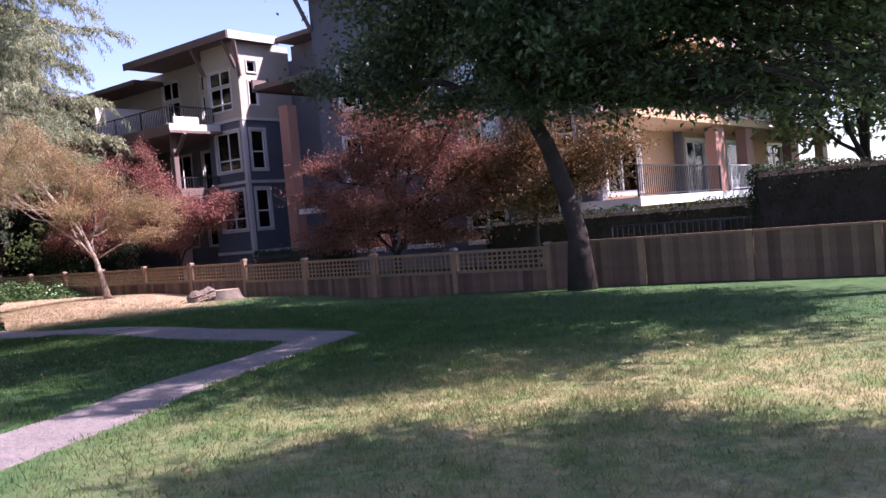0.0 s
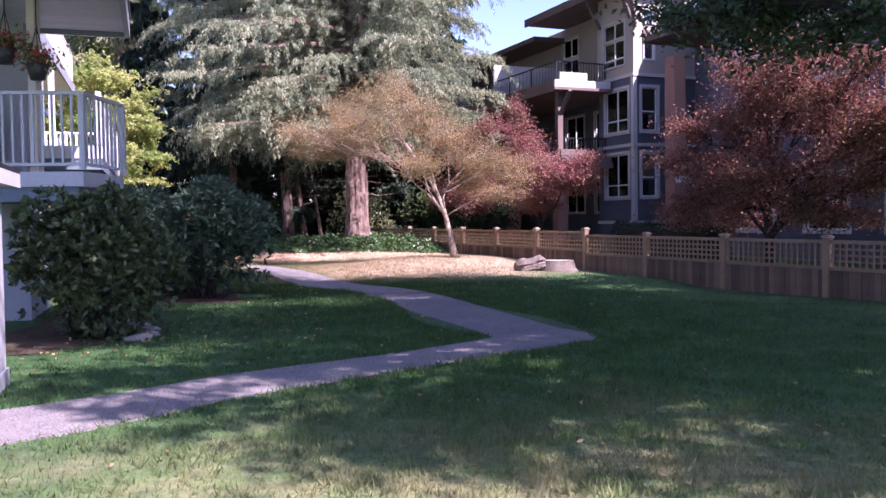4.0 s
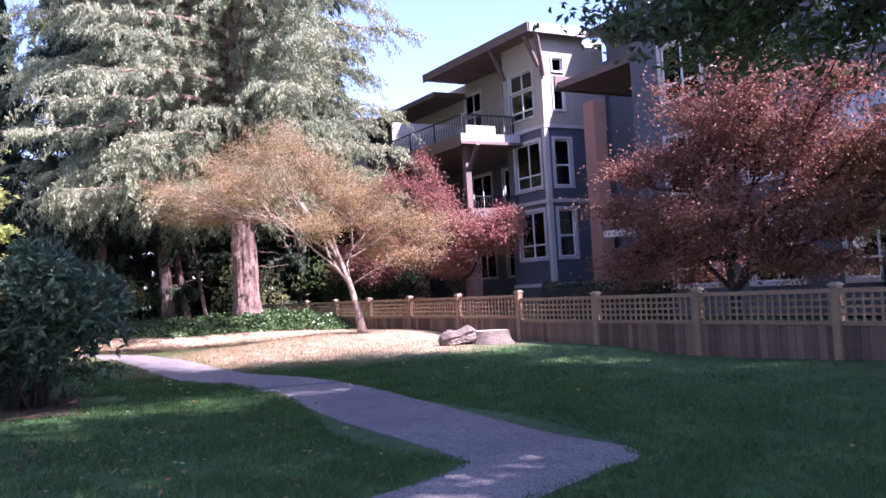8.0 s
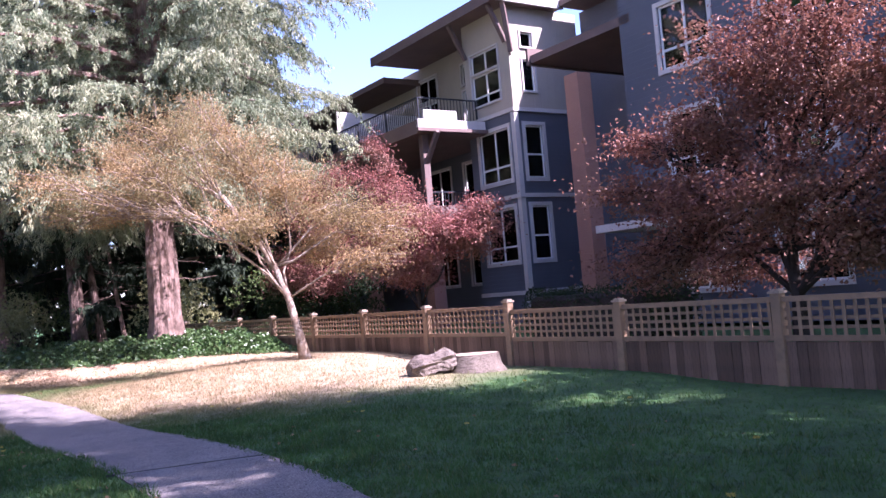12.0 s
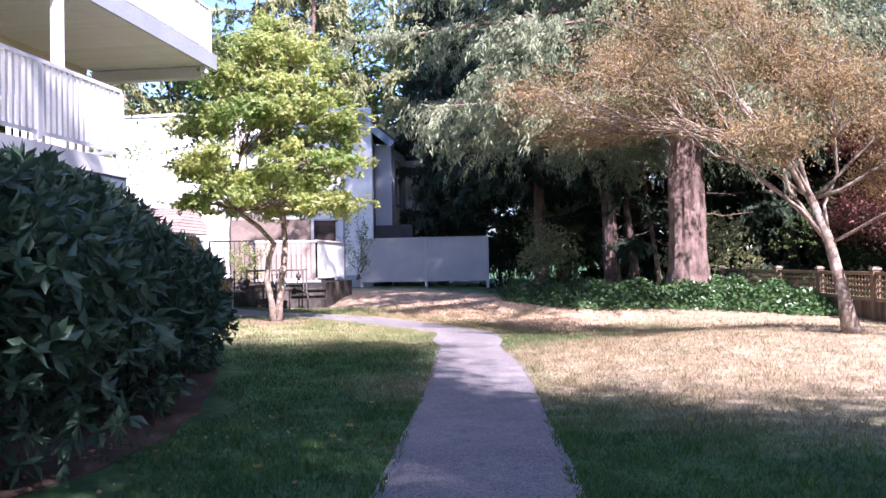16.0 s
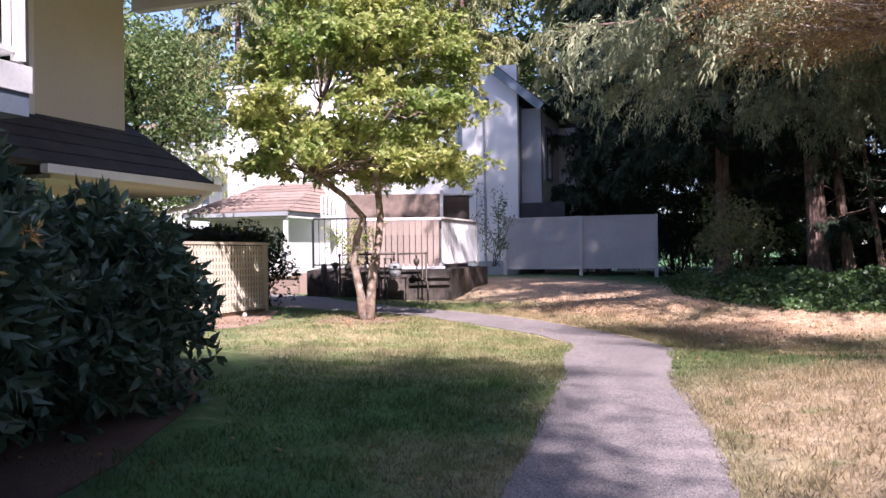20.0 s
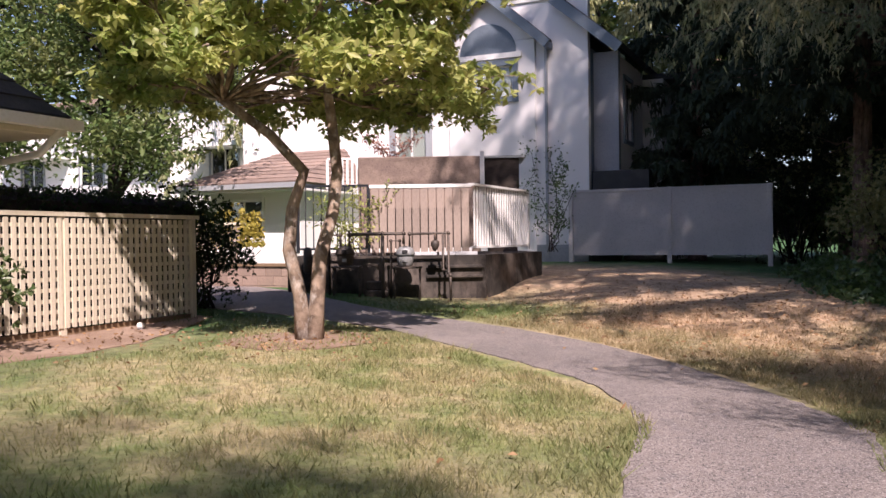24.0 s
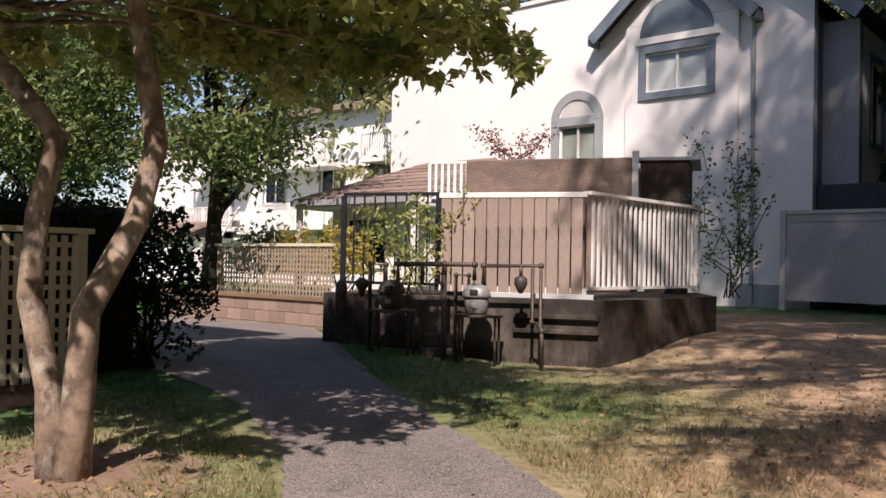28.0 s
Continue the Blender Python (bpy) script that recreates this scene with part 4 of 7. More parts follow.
# ---- slate apartment house beyond the fence ----
def build_apartment():
    rt = root("apartment_building", GRID_F, "four-storey slate and beige apartment building with pale window trim", "building")
    FL = Matrix.Translation((0, 24.9, 0))                                  # bay's lawn side
    FR = Matrix.Translation((-31.86, 0, 0)) @ pose(0, 0, 0, 0, 0, 90)      # bay's sunny side
    sets = ((2.25, 4.15), (5.15, 7.02))
    hl = [(-34.0, -32.25, a, b) for a, b in sets]
    wall_holes(rt, "wall", FL, -34.6, -31.86, 0, 7.6, 0.25, hl, M_SIDING, "dark slate lap siding")
    for h in hl:
        window_unit(rt, FL, *h, M_APT_TRIM, (0.5,), (0.28,), 0.13, 0.45)
    hr = [(25.32, 26.12, a, b) for a, b in sets]
    wall_holes(rt, "wall", FR, 25.15, 28.2, 0, 7.6, 0.25, hr, M_SIDING)
    for h in hr:
        window_unit(rt, FR, *h, M_APT_TRIM, (), (0.45,), 0.13, 0.6)
    bm = bmesh.new()
    box(bm, -32.02, -31.82, 24.86, 25.06, 0.6, 7.6)
    part("corner_board", bm, M_APT_TRIM, rt)
    for z in (1.05, 4.45, 7.5):
        part("belt_course", block(-34.6, -31.78, 24.82, 24.9, z, z + 0.14), M_APT_TRIM, rt)
        part("belt_course", block(-31.86, -31.78, 24.9, 28.2, z, z + 0.14), M_APT_TRIM, rt)
    # top storey in beige
    h3 = [(-34.15, -32.5, 8.1, 9.25), (-34.15, -32.5, 9.33, 10.05)]
    wall_holes(rt, "wall", FL, -34.6, -31.86, 7.64, 11.3, 0.25, h3, M_BATTEN, "beige board-and-batten top storey")
    window_unit(rt, FL, *h3[0], M_APT_TRIM, (0.5,), (0.3,), 0.06, 0.0)
    window_unit(rt, FL, *h3[1], M_APT_TRIM, (0.5,), (), 0.06, 0.0)
    h3r = [(25.45, 26.0, 8.25, 9.4), (25.45, 26.0, 9.85, 10.4)]
    wall_holes(rt, "wall", FR, 25.15, 28.2, 7.64, 11.3, 0.25, h3r, M_BATTEN)
    for h in h3r:
        window_unit(rt, FR, *h, M_APT_TRIM, (), (), 0.06, 0.0)
    # set-back wall to the west with balconies
    FB = Matrix.Translation((0, 26.5, 0))
    hb = [(-40.3, -38.8, 8.3, 9.6), (-40.3, -38.8, 9.75, 10.7), (-36.9, -35.7, 8.3, 9.5), (-36.9, -35.7, 9.8, 10.6), (-40.2, -38.4, 4.6, 6.6), (-37.4, -35.4, 4.6, 6.6),
          (-40.2, -38.4, 1.6, 3.6), (-37.4, -35.4, 1.6, 3.6)]
    wall_holes(rt, "wall", FB, -52, -34.6, 0, 11.3, 0.25, hb, M_SIDING)
    wall_holes(rt, "wall", Matrix.Translation((0, 26.44, 0)), -48, -34.6, 7.64, 11.3, 0.05, hb[:4], M_BATTEN)
    for h in hb:
        window_unit(rt, Matrix.Translation((0, 26.43, 0)) if h[2] > 7 else FB, *h, M_APT_TRIM, (0.5,), (), 0.08, 0.3)
    part("wall", block(-34.6, -34.4, 25.15, 26.5, 0, 11.3), M_SIDING, rt)
    # deep balcony slabs; the upper one's sun-facing edges are coloured pale to look lit
    for z in (3.6, 7.0):
        s = part("balcony_slab", block(-46, -33.6, 22.0, 26.43, z, z + 0.28), M_EAVE, rt)
        part("fascia", block(-46.1, -33.5, 21.9, 22.0, z - 0.05, z + 0.42), M_EAVE, s)
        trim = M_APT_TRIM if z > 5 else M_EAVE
        part("fascia", block(-33.6, -33.45, 21.9, 24.8, z + 0.12, z + 0.45), trim, s, "fascia painted pale for the sun on it" if z > 5 else "")
        part("gutter", block(-33.45, -33.3, 21.8, 24.8, z + 0.0, z + 0.12), M_EAVE, s)
        part("upstand", block(-33.62, -33.5, 22.2, 23.6, z + 0.45, z + 0.8), trim, s)
        picket_rail(rt, "balcony_rail", (-45.5, 22.3), (-34.0, 22.3), z + 0.35, z + 1.35, 0.14, M_RAIL_DARK, 0.02, 0.06, (0, 0.2, 0.4, 0.6, 0.8, 1), 0.05, "dark metal balcony rail")
        picket_rail(rt, "balcony_rail", (-34.0, 22.3), (-34.0, 24.85), z + 0.35, z + 1.35, 0.14, M_RAIL_DARK, 0.02, 0.06, (1,), 0.05)
    part("privacy_screen", block(-40.6, -40.5, 22.4, 26.4, 7.4, 9.3), M_APT_TRIM, rt)
    for u in (-45.6, -38.5, -34.0):
        part("column", block(u - 0.25, u + 0.25, 22.2, 22.7, 0, 3.6), M_BRICK_FAR, rt, "red brick column")
        part("column", block(u - 0.12, u + 0.12, 22.3, 22.55, 3.88, 7.0), M_EAVE, rt)
        bm = bmesh.new()
        bar(bm, (u, 22.45, 5.9), (u + 0.9, 22.45, 6.95), 0.14)
        part("brace", bm, M_EAVE, rt)
    # flat roofs with wide eaves
    r = part("roof", block(-40.1, -31.45, 24.1, 27.2, 11.3, 11.5), M_EAVE, rt, "dark flat roof with wide brown eaves")
    part("roof_edge", block(-40.15, -31.4, 24.02, 24.1, 11.25, 11.62), M_EAVE, r)
    # sun-facing edge of the brown roof, given a pale colour for its sunlight
    part("roof_edge", block(-31.45, -31.35, 24.1, 27.2, 11.25, 11.62), M_APT_TRIM, r, "roof edge painted pale for the sun on it")
    part("roof", block(-31.4, -25.75, 27.0, 30.5, 11.32, 11.55), M_EAVE, rt)
    part("roof", block(-52, -40.15, 24.6, 31, 10.6, 10.85), M_EAVE, rt)
    # far wing closing the row
    part("wall", block(-59, -52, 22.6, 31, 0, 9.4), M_SIDING, rt)
    FR2 = Matrix.Translation((-51.95, 0, 0)) @ pose(0, 0, 0, 0, 0, 90)
    hf = [(y, y + 1.3, z, z + 1.6) for y in (23.4, 25.6) for z in (4.2, 7.2)]
    wall_holes(rt, "wall", FR2, 22.6, 28.2, 0, 11.6, 0.25, hf, M_APT_TRIM, "pale sunlit end wall")
    for h in hf:
        window_unit(rt, FR2, *h, M_EAVE, (0.5,), (), 0.1, 0.3)
    part("roof", block(-60, -51.0, 21.6, 31, 11.62, 11.85), M_EAVE, rt)
    for z in (6.2, 9.3):
        part("balcony_slab", block(-55, -50.6, 20.8, 22.55, z, z + 0.35), M_APT_TRIM, rt)
    for u in (-34.4, -31.95):
        bm = bmesh.new()
        bar(bm, (u, 24.85, 10.0), (u, 24.2, 11.25), 0.14)
        part("bracket", bm, M_EAVE, rt)
    bm = bmesh.new()
    bar(bm, (-31.8, 24.95, 9.6), (-31.5, 24.5, 11.25), 0.16)
    part("bracket", bm, M_EAVE, rt)
    # next wing towards the walk's start, mostly behind trees
    part("wall", block(-31.6, -24.9, 28.2, 28.45, 0, 11.3), M_SIDING, rt)
    hw = [(-23.9 + 3.0 * i, -22.3 + 3.0 * i, z, z + 1.7) for i in range(4) for z in (0.9, 3.8, 6.7)]
    FW = Matrix.Translation((0, 23.6, 0))
    wall_holes(rt, "wall", FW, -25.3, -12.4, 0, 11.6, 0.25, hw, M_SIDING)
    for h in hw:
        window_unit(rt, FW, *h, M_APT_TRIM, (0.5,), (0.3,), 0.12, 0.4)
    part("wall", block(-25.3, -25.05, 23.85, 28.2, 0, 11.6), M_BATTEN, rt)
    part("brick_pier", block(-26.65, -26.1, 22.6, 23.1, 0, 7.2), M_BRICK_FAR, rt, "red brick corner pier")
    s = part("balcony_slab", block(-29.2, -24.9, 23.6, 27.8, 8.35, 8.6), M_EAVE, rt)
    part("fascia", block(-29.3, -29.2, 23.5, 27.8, 8.3, 8.85), M_EAVE, s)
    part("porch_roof", block(-25.2, -22.4, 21.9, 23.55, 2.55, 2.75), M_APT_TRIM, rt)
    part("roof", block(-25.7, -10.8, 22.95, 30.5, 11.62, 11.85), M_EAVE, rt)
    part("roof_edge", block(-25.75, -10.7, 22.85, 22.95, 11.55, 11.95), M_EAVE, rt)
    part("bracket", bar(bmesh.new(), (-25.2, 23.5, 10.2), (-25.5, 23.0, 11.55), 0.14), M_EAVE, rt)
    # tan end wall behind deep balconies, with sunlit brick piers along their edge
    FE = Matrix.Translation((-12.6, 0, 0)) @ pose(0, 0, 0, 0, 0, 90)
    he = [(23.8, 26.4, -0.6, 1.45), (27.2, 29.4, 0.0, 1.4), (31.4, 33.4, 2.05, 4.1), (31.4, 33.4, 4.9, 6.9), (31.6, 32.8, 0.4, 1.35), (36.0, 39.0, 2.4, 4.1), (36.0, 39.0, 5.2, 6.9), (24.4, 27.0, 2.2, 4.1), (24.4, 27.0, 5.0, 6.9), (41.6, 44.0, 2.4, 4.1)]
    wall_holes(rt, "wall", FE, 23.65, 46, -1, 11.6, 0.25, he, M_TAN, "tan stucco end wall")
    for h in he:
        window_unit(rt, FE, *h, M_CREAM if h[3] < 1.5 else M_WHITE_PAINT, (0.5,), (), 0.14, 0.5)
    for v, w in ((29.6, 0.9), (32.95, 0.8), (39.0, 1.2), (44.4, 0.9)):
        part("brick_pier", block(-11.1, -10.7, v, v + w, -1, 9.6), M_BRICK_FAR, rt, "sunlit pink brick pier")
    # deep slabs; those of the upper floors are added to shade the tan wall
    for k, z in enumerate((1.66, 4.42, 7.2)):
        part("balcony_slab", block(-12.58, -10.5, 22.4, 46, z, z + 0.28), M_TAN if k else M_WHITE_PAINT, rt)
        for v0, v1 in ((22.5, 29.5), (30.6, 32.9), (33.9, 38.9), (40.3, 44.3)):
            picket_rail(rt, "balcony_rail", (-10.6, v0), (-10.6, v1), z + 0.28, z + 1.25, 0.15, M_RAIL_DARK if v0 < 30 else M_WHITE_PAINT, 0.022, 0.06, (0, 1), 0.06, "dark metal balcony rail" if v0 < 30 else "white balcony rail")
    part("porch_side", block(-12.55, -10.7, 22.2, 22.38, -1, 1.64), M_PALE_PAINT, rt)
    part("roof", block(-25.7, -10.4, 30.52, 46.3, 11.62, 11.85), M_EAVE, rt)
    part("back_wall", block(-25.0, -12.85, 45.7, 45.9, -1, 11.6), M_SIDING, rt)
    # back volume so that no light leaks through
    part("back_wall", block(-51.9, -12.3, 30.2, 30.4, -1, 11.2), M_SIDING, rt)


build_apartment()
rt = root("metal_fence", GRID_F, "low dark ornamental metal fence behind the boards", "fence")
picket_rail(rt, "rail", (-8.6, 16.6), (-4.6, 16.6), 0.45, 1.22, 0.14, M_RAIL_DARK, 0.02, 0.05, (0, 0.33, 0.66, 1), 0.05)


# ---- white stucco townhouse at the end of the walk ----
GRID_T = pose(0, 0, 0, 0, 0, 30)    # x to the north-east along the front, y away from the walk


def arch_ring(x0, x1, z_spring, w, y0, y1, n=18):
    """Half ring over an opening x0..x1, of width w."""
    bm = bmesh.new()
    cx, r = (x0 + x1) / 2, (x1 - x0) / 2
    prev = None
    for i in range(n + 1):
        a = math.pi * i / n
        c, s = math.cos(a), math.sin(a)
        ring = [bm.verts.new((cx + q * c, y, z_spring + q * s)) for q in (r, r + w) for y in (y0, y1)]
        if prev:
            for k, l in ((0, 1), (1, 3), (3, 2), (2, 0)):
                bm.faces.new((prev[k], prev[l], ring[l], ring[k]))
        prev = ring
    bmesh.ops.recalc_face_normals(bm, faces=bm.faces[:])
    return bm


def half_disc(x0, x1, z_spring, y0, y1, n=18):
    bm = bmesh.new()
    cx, r = (x0 + x1) / 2, (x1 - x0) / 2
    fr = [bm.verts.new((cx + r * math.cos(math.pi * i / n), y0, z_spring + r * math.sin(math.pi * i / n))) for i in range(n + 1)]
    bk = [bm.verts.new((v.co.x, y1, v.co.z)) for v in fr]
    bm.faces.new(fr)
    bm.faces.new(bk[::-1])
    for i in range(n + 1):
        j = (i + 1) % (n + 1)
        bm.faces.new((fr[i], fr[j], bk[j], bk[i]))
    bmesh.ops.recalc_face_normals(bm, faces=bm.faces[:])
    return bm


def gable_prism(x0, x1, xm, z0, z1, y0, y1):
    bm = bmesh.new()
    a = [bm.verts.new(p) for p in ((x0, y0, z0), (x1, y0, z0), (xm, y0, z1), (x0, y1, z0), (x1, y1, z0), (xm, y1, z1))]
    for f in ((0, 1, 2), (5, 4, 3), (0, 3, 4, 1), (1, 4, 5, 2), (2, 5, 3, 0)):
        bm.faces.new([a[i] for i in f])
    bmesh.ops.recalc_face_normals(bm, faces=bm.faces[:])
    return bm


def build_townhouse():
    rt = root("townhouse", GRID_T, "white stucco townhouse with blue-grey trim, steep gable and arched window", "house")
    MW = 49.1
    FM = Matrix.Translation((0, MW, 0))
    ha = [(-6.42, -5.36, 3.3, 4.75), (-11.6, -9.9, 0.9, 2.7)]
    wall_holes(rt, "wall", FM, -12.4, -0.18, 0.9, 8.05, 0.25, ha, M_WHITE, "sunlit white stucco wall")
    part("plinth", block(-12.4, -0.2, MW - 0.03, MW + 0.25, -0.3, 0.9), M_GREYTRIM, rt)
    window_unit(rt, FM, *ha[0], M_GREYTRIM, (0.5,), (), 0.22, 0.0)
    window_unit(rt, FM, *ha[1], M_WHITE_PAINT, (0.5,), (0.5,), 0.1, 0.4)
    part("blind", block(-6.37, -5.41, MW + 0.12, MW + 0.13, 3.4, 4.7), M_BLIND, rt)
    part("arch_trim", arch_ring(-6.42, -5.36, 4.87, 0.22, MW - 0.06, MW - 0.005), M_GREYTRIM, rt, "grey arched window surround")
    part("arch_trim", arch_ring(-6.38, -5.40, 4.87, 0.05, MW - 0.03, MW - 0.004), M_WHITE_PAINT, rt)
    part("arch_panel", half_disc(-6.38, -5.40, 4.87, MW - 0.02, MW - 0.003), M_BLIND, rt)
    # gabled bay
    BY = 48.55
    SH = Matrix.Translation((-0.25, 0.45, 0))
    FB = SH @ Matrix.Translation((0, BY, 0))
    hg = [(-3.72, -2.18, 5.32, 6.25)]
    wall_holes(rt, "bay_wall", FB, -4.25, -1.5, 3.0, 6.95, 0.2, hg, M_WHITE)
    part("bay_wall", block(-4.25, -4.05, BY + 0.2, MW - 0.004, 3.0, 6.95), M_WHITE, rt, m=SH)
    part("bay_wall", block(-1.7, -1.5, BY + 0.2, MW - 0.004, 3.0, 6.95), M_WHITE, rt, m=SH)
    part("bay_wall", block(-4.24, -1.51, BY + 0.01, MW - 0.004, 2.9, 3.0), M_WHITE, rt, m=SH)
    part("bay_wall", block(-4.24, -1.51, BY + 0.03, MW - 0.03, 0.4, 2.9), M_WHITE, rt, m=SH)
    part("bay_gable", gable_prism(-4.25, -1.5, -3.0, 6.96, 8.25, BY, MW + 0.2), M_WHITE, rt, m=SH)
    w = window_unit(rt, FB, *hg[0], M_BLUEGREY, (0.5,), (), 0.17, 0.0)
    part("arch_trim", half_disc(-3.87, -2.06, 6.62, BY - 0.04, BY - 0.004), M_BLUEGREY, rt, "blue-grey half-round panel", m=SH)
    part("sill_band", block(-3.95, -1.9, BY - 0.07, BY - 0.003, 6.46, 6.62), M_WHITE_PAINT, rt, m=SH)
    # steep gable roof with blue-grey barge boards
    for s, xe in ((-1, -5.0), (1, -1.0)):
        bm = bmesh.new()
        ze, zp, t = 6.75, 8.5, 0.12
        n = [bm.verts.new(p) for p in ((xe, BY - 0.34, ze), (-3.0, BY - 0.34, zp), (-3.0, MW + 2.5, zp), (xe, MW + 2.5, ze),
                                      (xe, BY - 0.34, ze + t), (-3.0, BY - 0.34, zp + t), (-3.0, MW + 2.5, zp + t), (xe, MW + 2.5, ze + t))]
        for f in ((0, 1, 2, 3), (7, 6, 5, 4), (0, 4, 5, 1), (1, 5, 6, 2), (2, 6, 7, 3), (3, 7, 4, 0)):
            bm.faces.new([n[i] for i in f])
        bmesh.ops.recalc_face_normals(bm, faces=bm.faces[:])
        r = part("gable_roof", bm, M_SHINGLE_DARK, rt, "dark shingled gable roof", m=SH)
        bm = bmesh.new()
        bar(bm, (xe, BY - 0.37, ze - 0.06), (-3.0, BY - 0.37, zp - 0.06), 0.05, 0.26)
        part("barge_board", bm, M_BLUEGREY, r)
        bm = block(xe - 0.02, xe + 0.12 * s, BY - 0.32, MW, ze - 0.16, ze + 0.02) if s < 0 else block(xe - 0.12, xe + 0.02, BY - 0.32, MW, ze - 0.16, ze + 0.02)
        part("gutter", bm, M_BLUEGREY, r)
    # main roof: parapet left of the bay, slope falling to the east
    part("parapet_cap", block(-12.45, -1.0, MW - 0.06, MW + 0.3, 8.05, 8.15), M_WHITE_PAINT, rt)
    bm = bmesh.new()
    q = [bm.verts.new(p) for p in ((-1.15, MW - 0.3, 8.1), (0.75, MW - 0.3, 6.45), (0.75, MW + 9, 6.45), (-1.15, MW + 9, 8.1),
                                  (-1.15, MW - 0.3, 8.25), (0.85, MW - 0.3, 6.55), (0.85, MW + 9, 6.55), (-1.15, MW + 9, 8.25))]
    for f in ((0, 1, 2, 3), (7, 6, 5, 4), (0, 4, 5, 1), (1, 5, 6, 2), (2, 6, 7, 3), (3, 7, 4, 0)):
        bm.faces.new([q[i] for i in f])
    bmesh.ops.recalc_face_normals(bm, faces=bm.faces[:])
    r = part("roof", bm, M_SHINGLE_DARK, rt)
    bm = bmesh.new()
    bar(bm, (-1.15, MW - 0.34, 8.0), (0.8, MW - 0.34, 6.38), 0.06, 0.3)
    part("barge_board", bm, M_BLUEGREY, r)
    bm = bmesh.new()
    bar(bm, (-1.42, MW - 0.06, 0.5), (-1.42, MW - 0.06, 6.7), 0.07)
    part("downpipe", bm, M_GREYTRIM, rt)
    part("roof_deck", block(-12.4, -1.2, MW + 0.25, MW + 10, 7.9, 8.0), M_SHINGLE_DARK, rt)
    # stepped east side with upper windows; recess walls coloured dark for their shade
    part("side_wall", block(-0.4, -0.18, MW + 0.25, MW + 4.0, -0.3, 6.6), M_BLUEGREY, rt)
    part("side_wall", block(-0.18, 0.55, MW + 0.6, MW + 0.85, 3.0, 6.5), M_GREYTRIM, rt)
    FS = Matrix.Translation((0.55, 0, 0)) @ pose(0, 0, 0, 0, 0, 90)
    hs = [(MW + 1.3, MW + 2.3, 4.0, 5.8), (MW + 5.5, MW + 6.5, 3.6, 5.4), (MW + 9, MW + 10, 3.6, 5.4)]
    wall_holes(rt, "side_wall", FS, MW + 0.85, MW + 4.0, 3.0, 6.4, 0.2, hs, M_WHITE)
    window_unit(rt, FS, *hs[0], M_BLUEGREY, (0.5,), (), 0.12, 0.0)
    part("overhang", block(-0.18, 0.55, MW + 0.6, MW + 4.0, 2.75, 2.98), M_BLUEGREY, rt)
    FS2 = Matrix.Translation((1.2, 0, 0)) @ pose(0, 0, 0, 0, 0, 90)
    wall_holes(rt, "side_wall", FS2, MW + 4.0, MW + 16, -0.3, 6.2, 0.2, hs[1:], M_WHITE)
    for h in hs[1:]:
        window_unit(rt, FS2, *h, M_BLUEGREY, (0.5,), (), 0.12, 0.0)
    part("side_wall", block(-0.1, 1.0, MW + 4.0, MW + 4.2, -0.3, 6.2), M_WHITE, rt)
    for y in (MW + 4.5, MW + 8.2):
        part("balcony", block(1.22, 2.1, y, y + 2.6, 2.9, 3.1), M_BLUEGREY, rt)
        picket_rail(rt, "balcony_rail", (2.1, y), (2.1, y + 2.6), 3.1, 4.0, 0.13, M_BLUEGREY, 0.04, 0.08, (0, 1), 0.07)
        bm = bmesh.new()
        bar(bm, (1.25, y + 0.3, 2.0), (2.0, y + 0.3, 2.88), 0.1)
        part("brace", bm, M_BLUEGREY, rt)
    part("roof", block(0.3, 2.0, MW + 4.2, MW + 16, 6.2, 6.4), M_SHINGLE_DARK, rt)
    part("west_wall", block(-12.4, -12.15, MW + 0.25, MW + 10, -0.3, 8.0), M_WHITE, rt)
    # utility box beside the corner
    part("bin_store", block(-0.1, 1.5, MW + 0.1, MW + 0.55, 2.0, 3.0), M_BLACK, rt, "dark louvred housing")


build_townhouse()


def build_panel_fence():
    """Flat white panel fence closing the passage beside the townhouse."""
    rt = root("white_fence", GRID_T, "flat white painted panel fence with top rail", "fence")
    Y = 48.5
    for x in (-0.55, 2.18, 4.72):
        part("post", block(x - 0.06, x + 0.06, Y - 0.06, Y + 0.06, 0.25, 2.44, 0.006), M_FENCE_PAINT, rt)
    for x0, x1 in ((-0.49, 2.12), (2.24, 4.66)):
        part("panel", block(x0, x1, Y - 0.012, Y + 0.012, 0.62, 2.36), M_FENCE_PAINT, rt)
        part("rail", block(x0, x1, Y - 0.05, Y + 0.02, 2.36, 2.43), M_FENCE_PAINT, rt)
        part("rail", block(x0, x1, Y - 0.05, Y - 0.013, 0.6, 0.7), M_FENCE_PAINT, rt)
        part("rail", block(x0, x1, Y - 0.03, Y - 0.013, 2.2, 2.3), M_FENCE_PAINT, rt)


build_panel_fence()


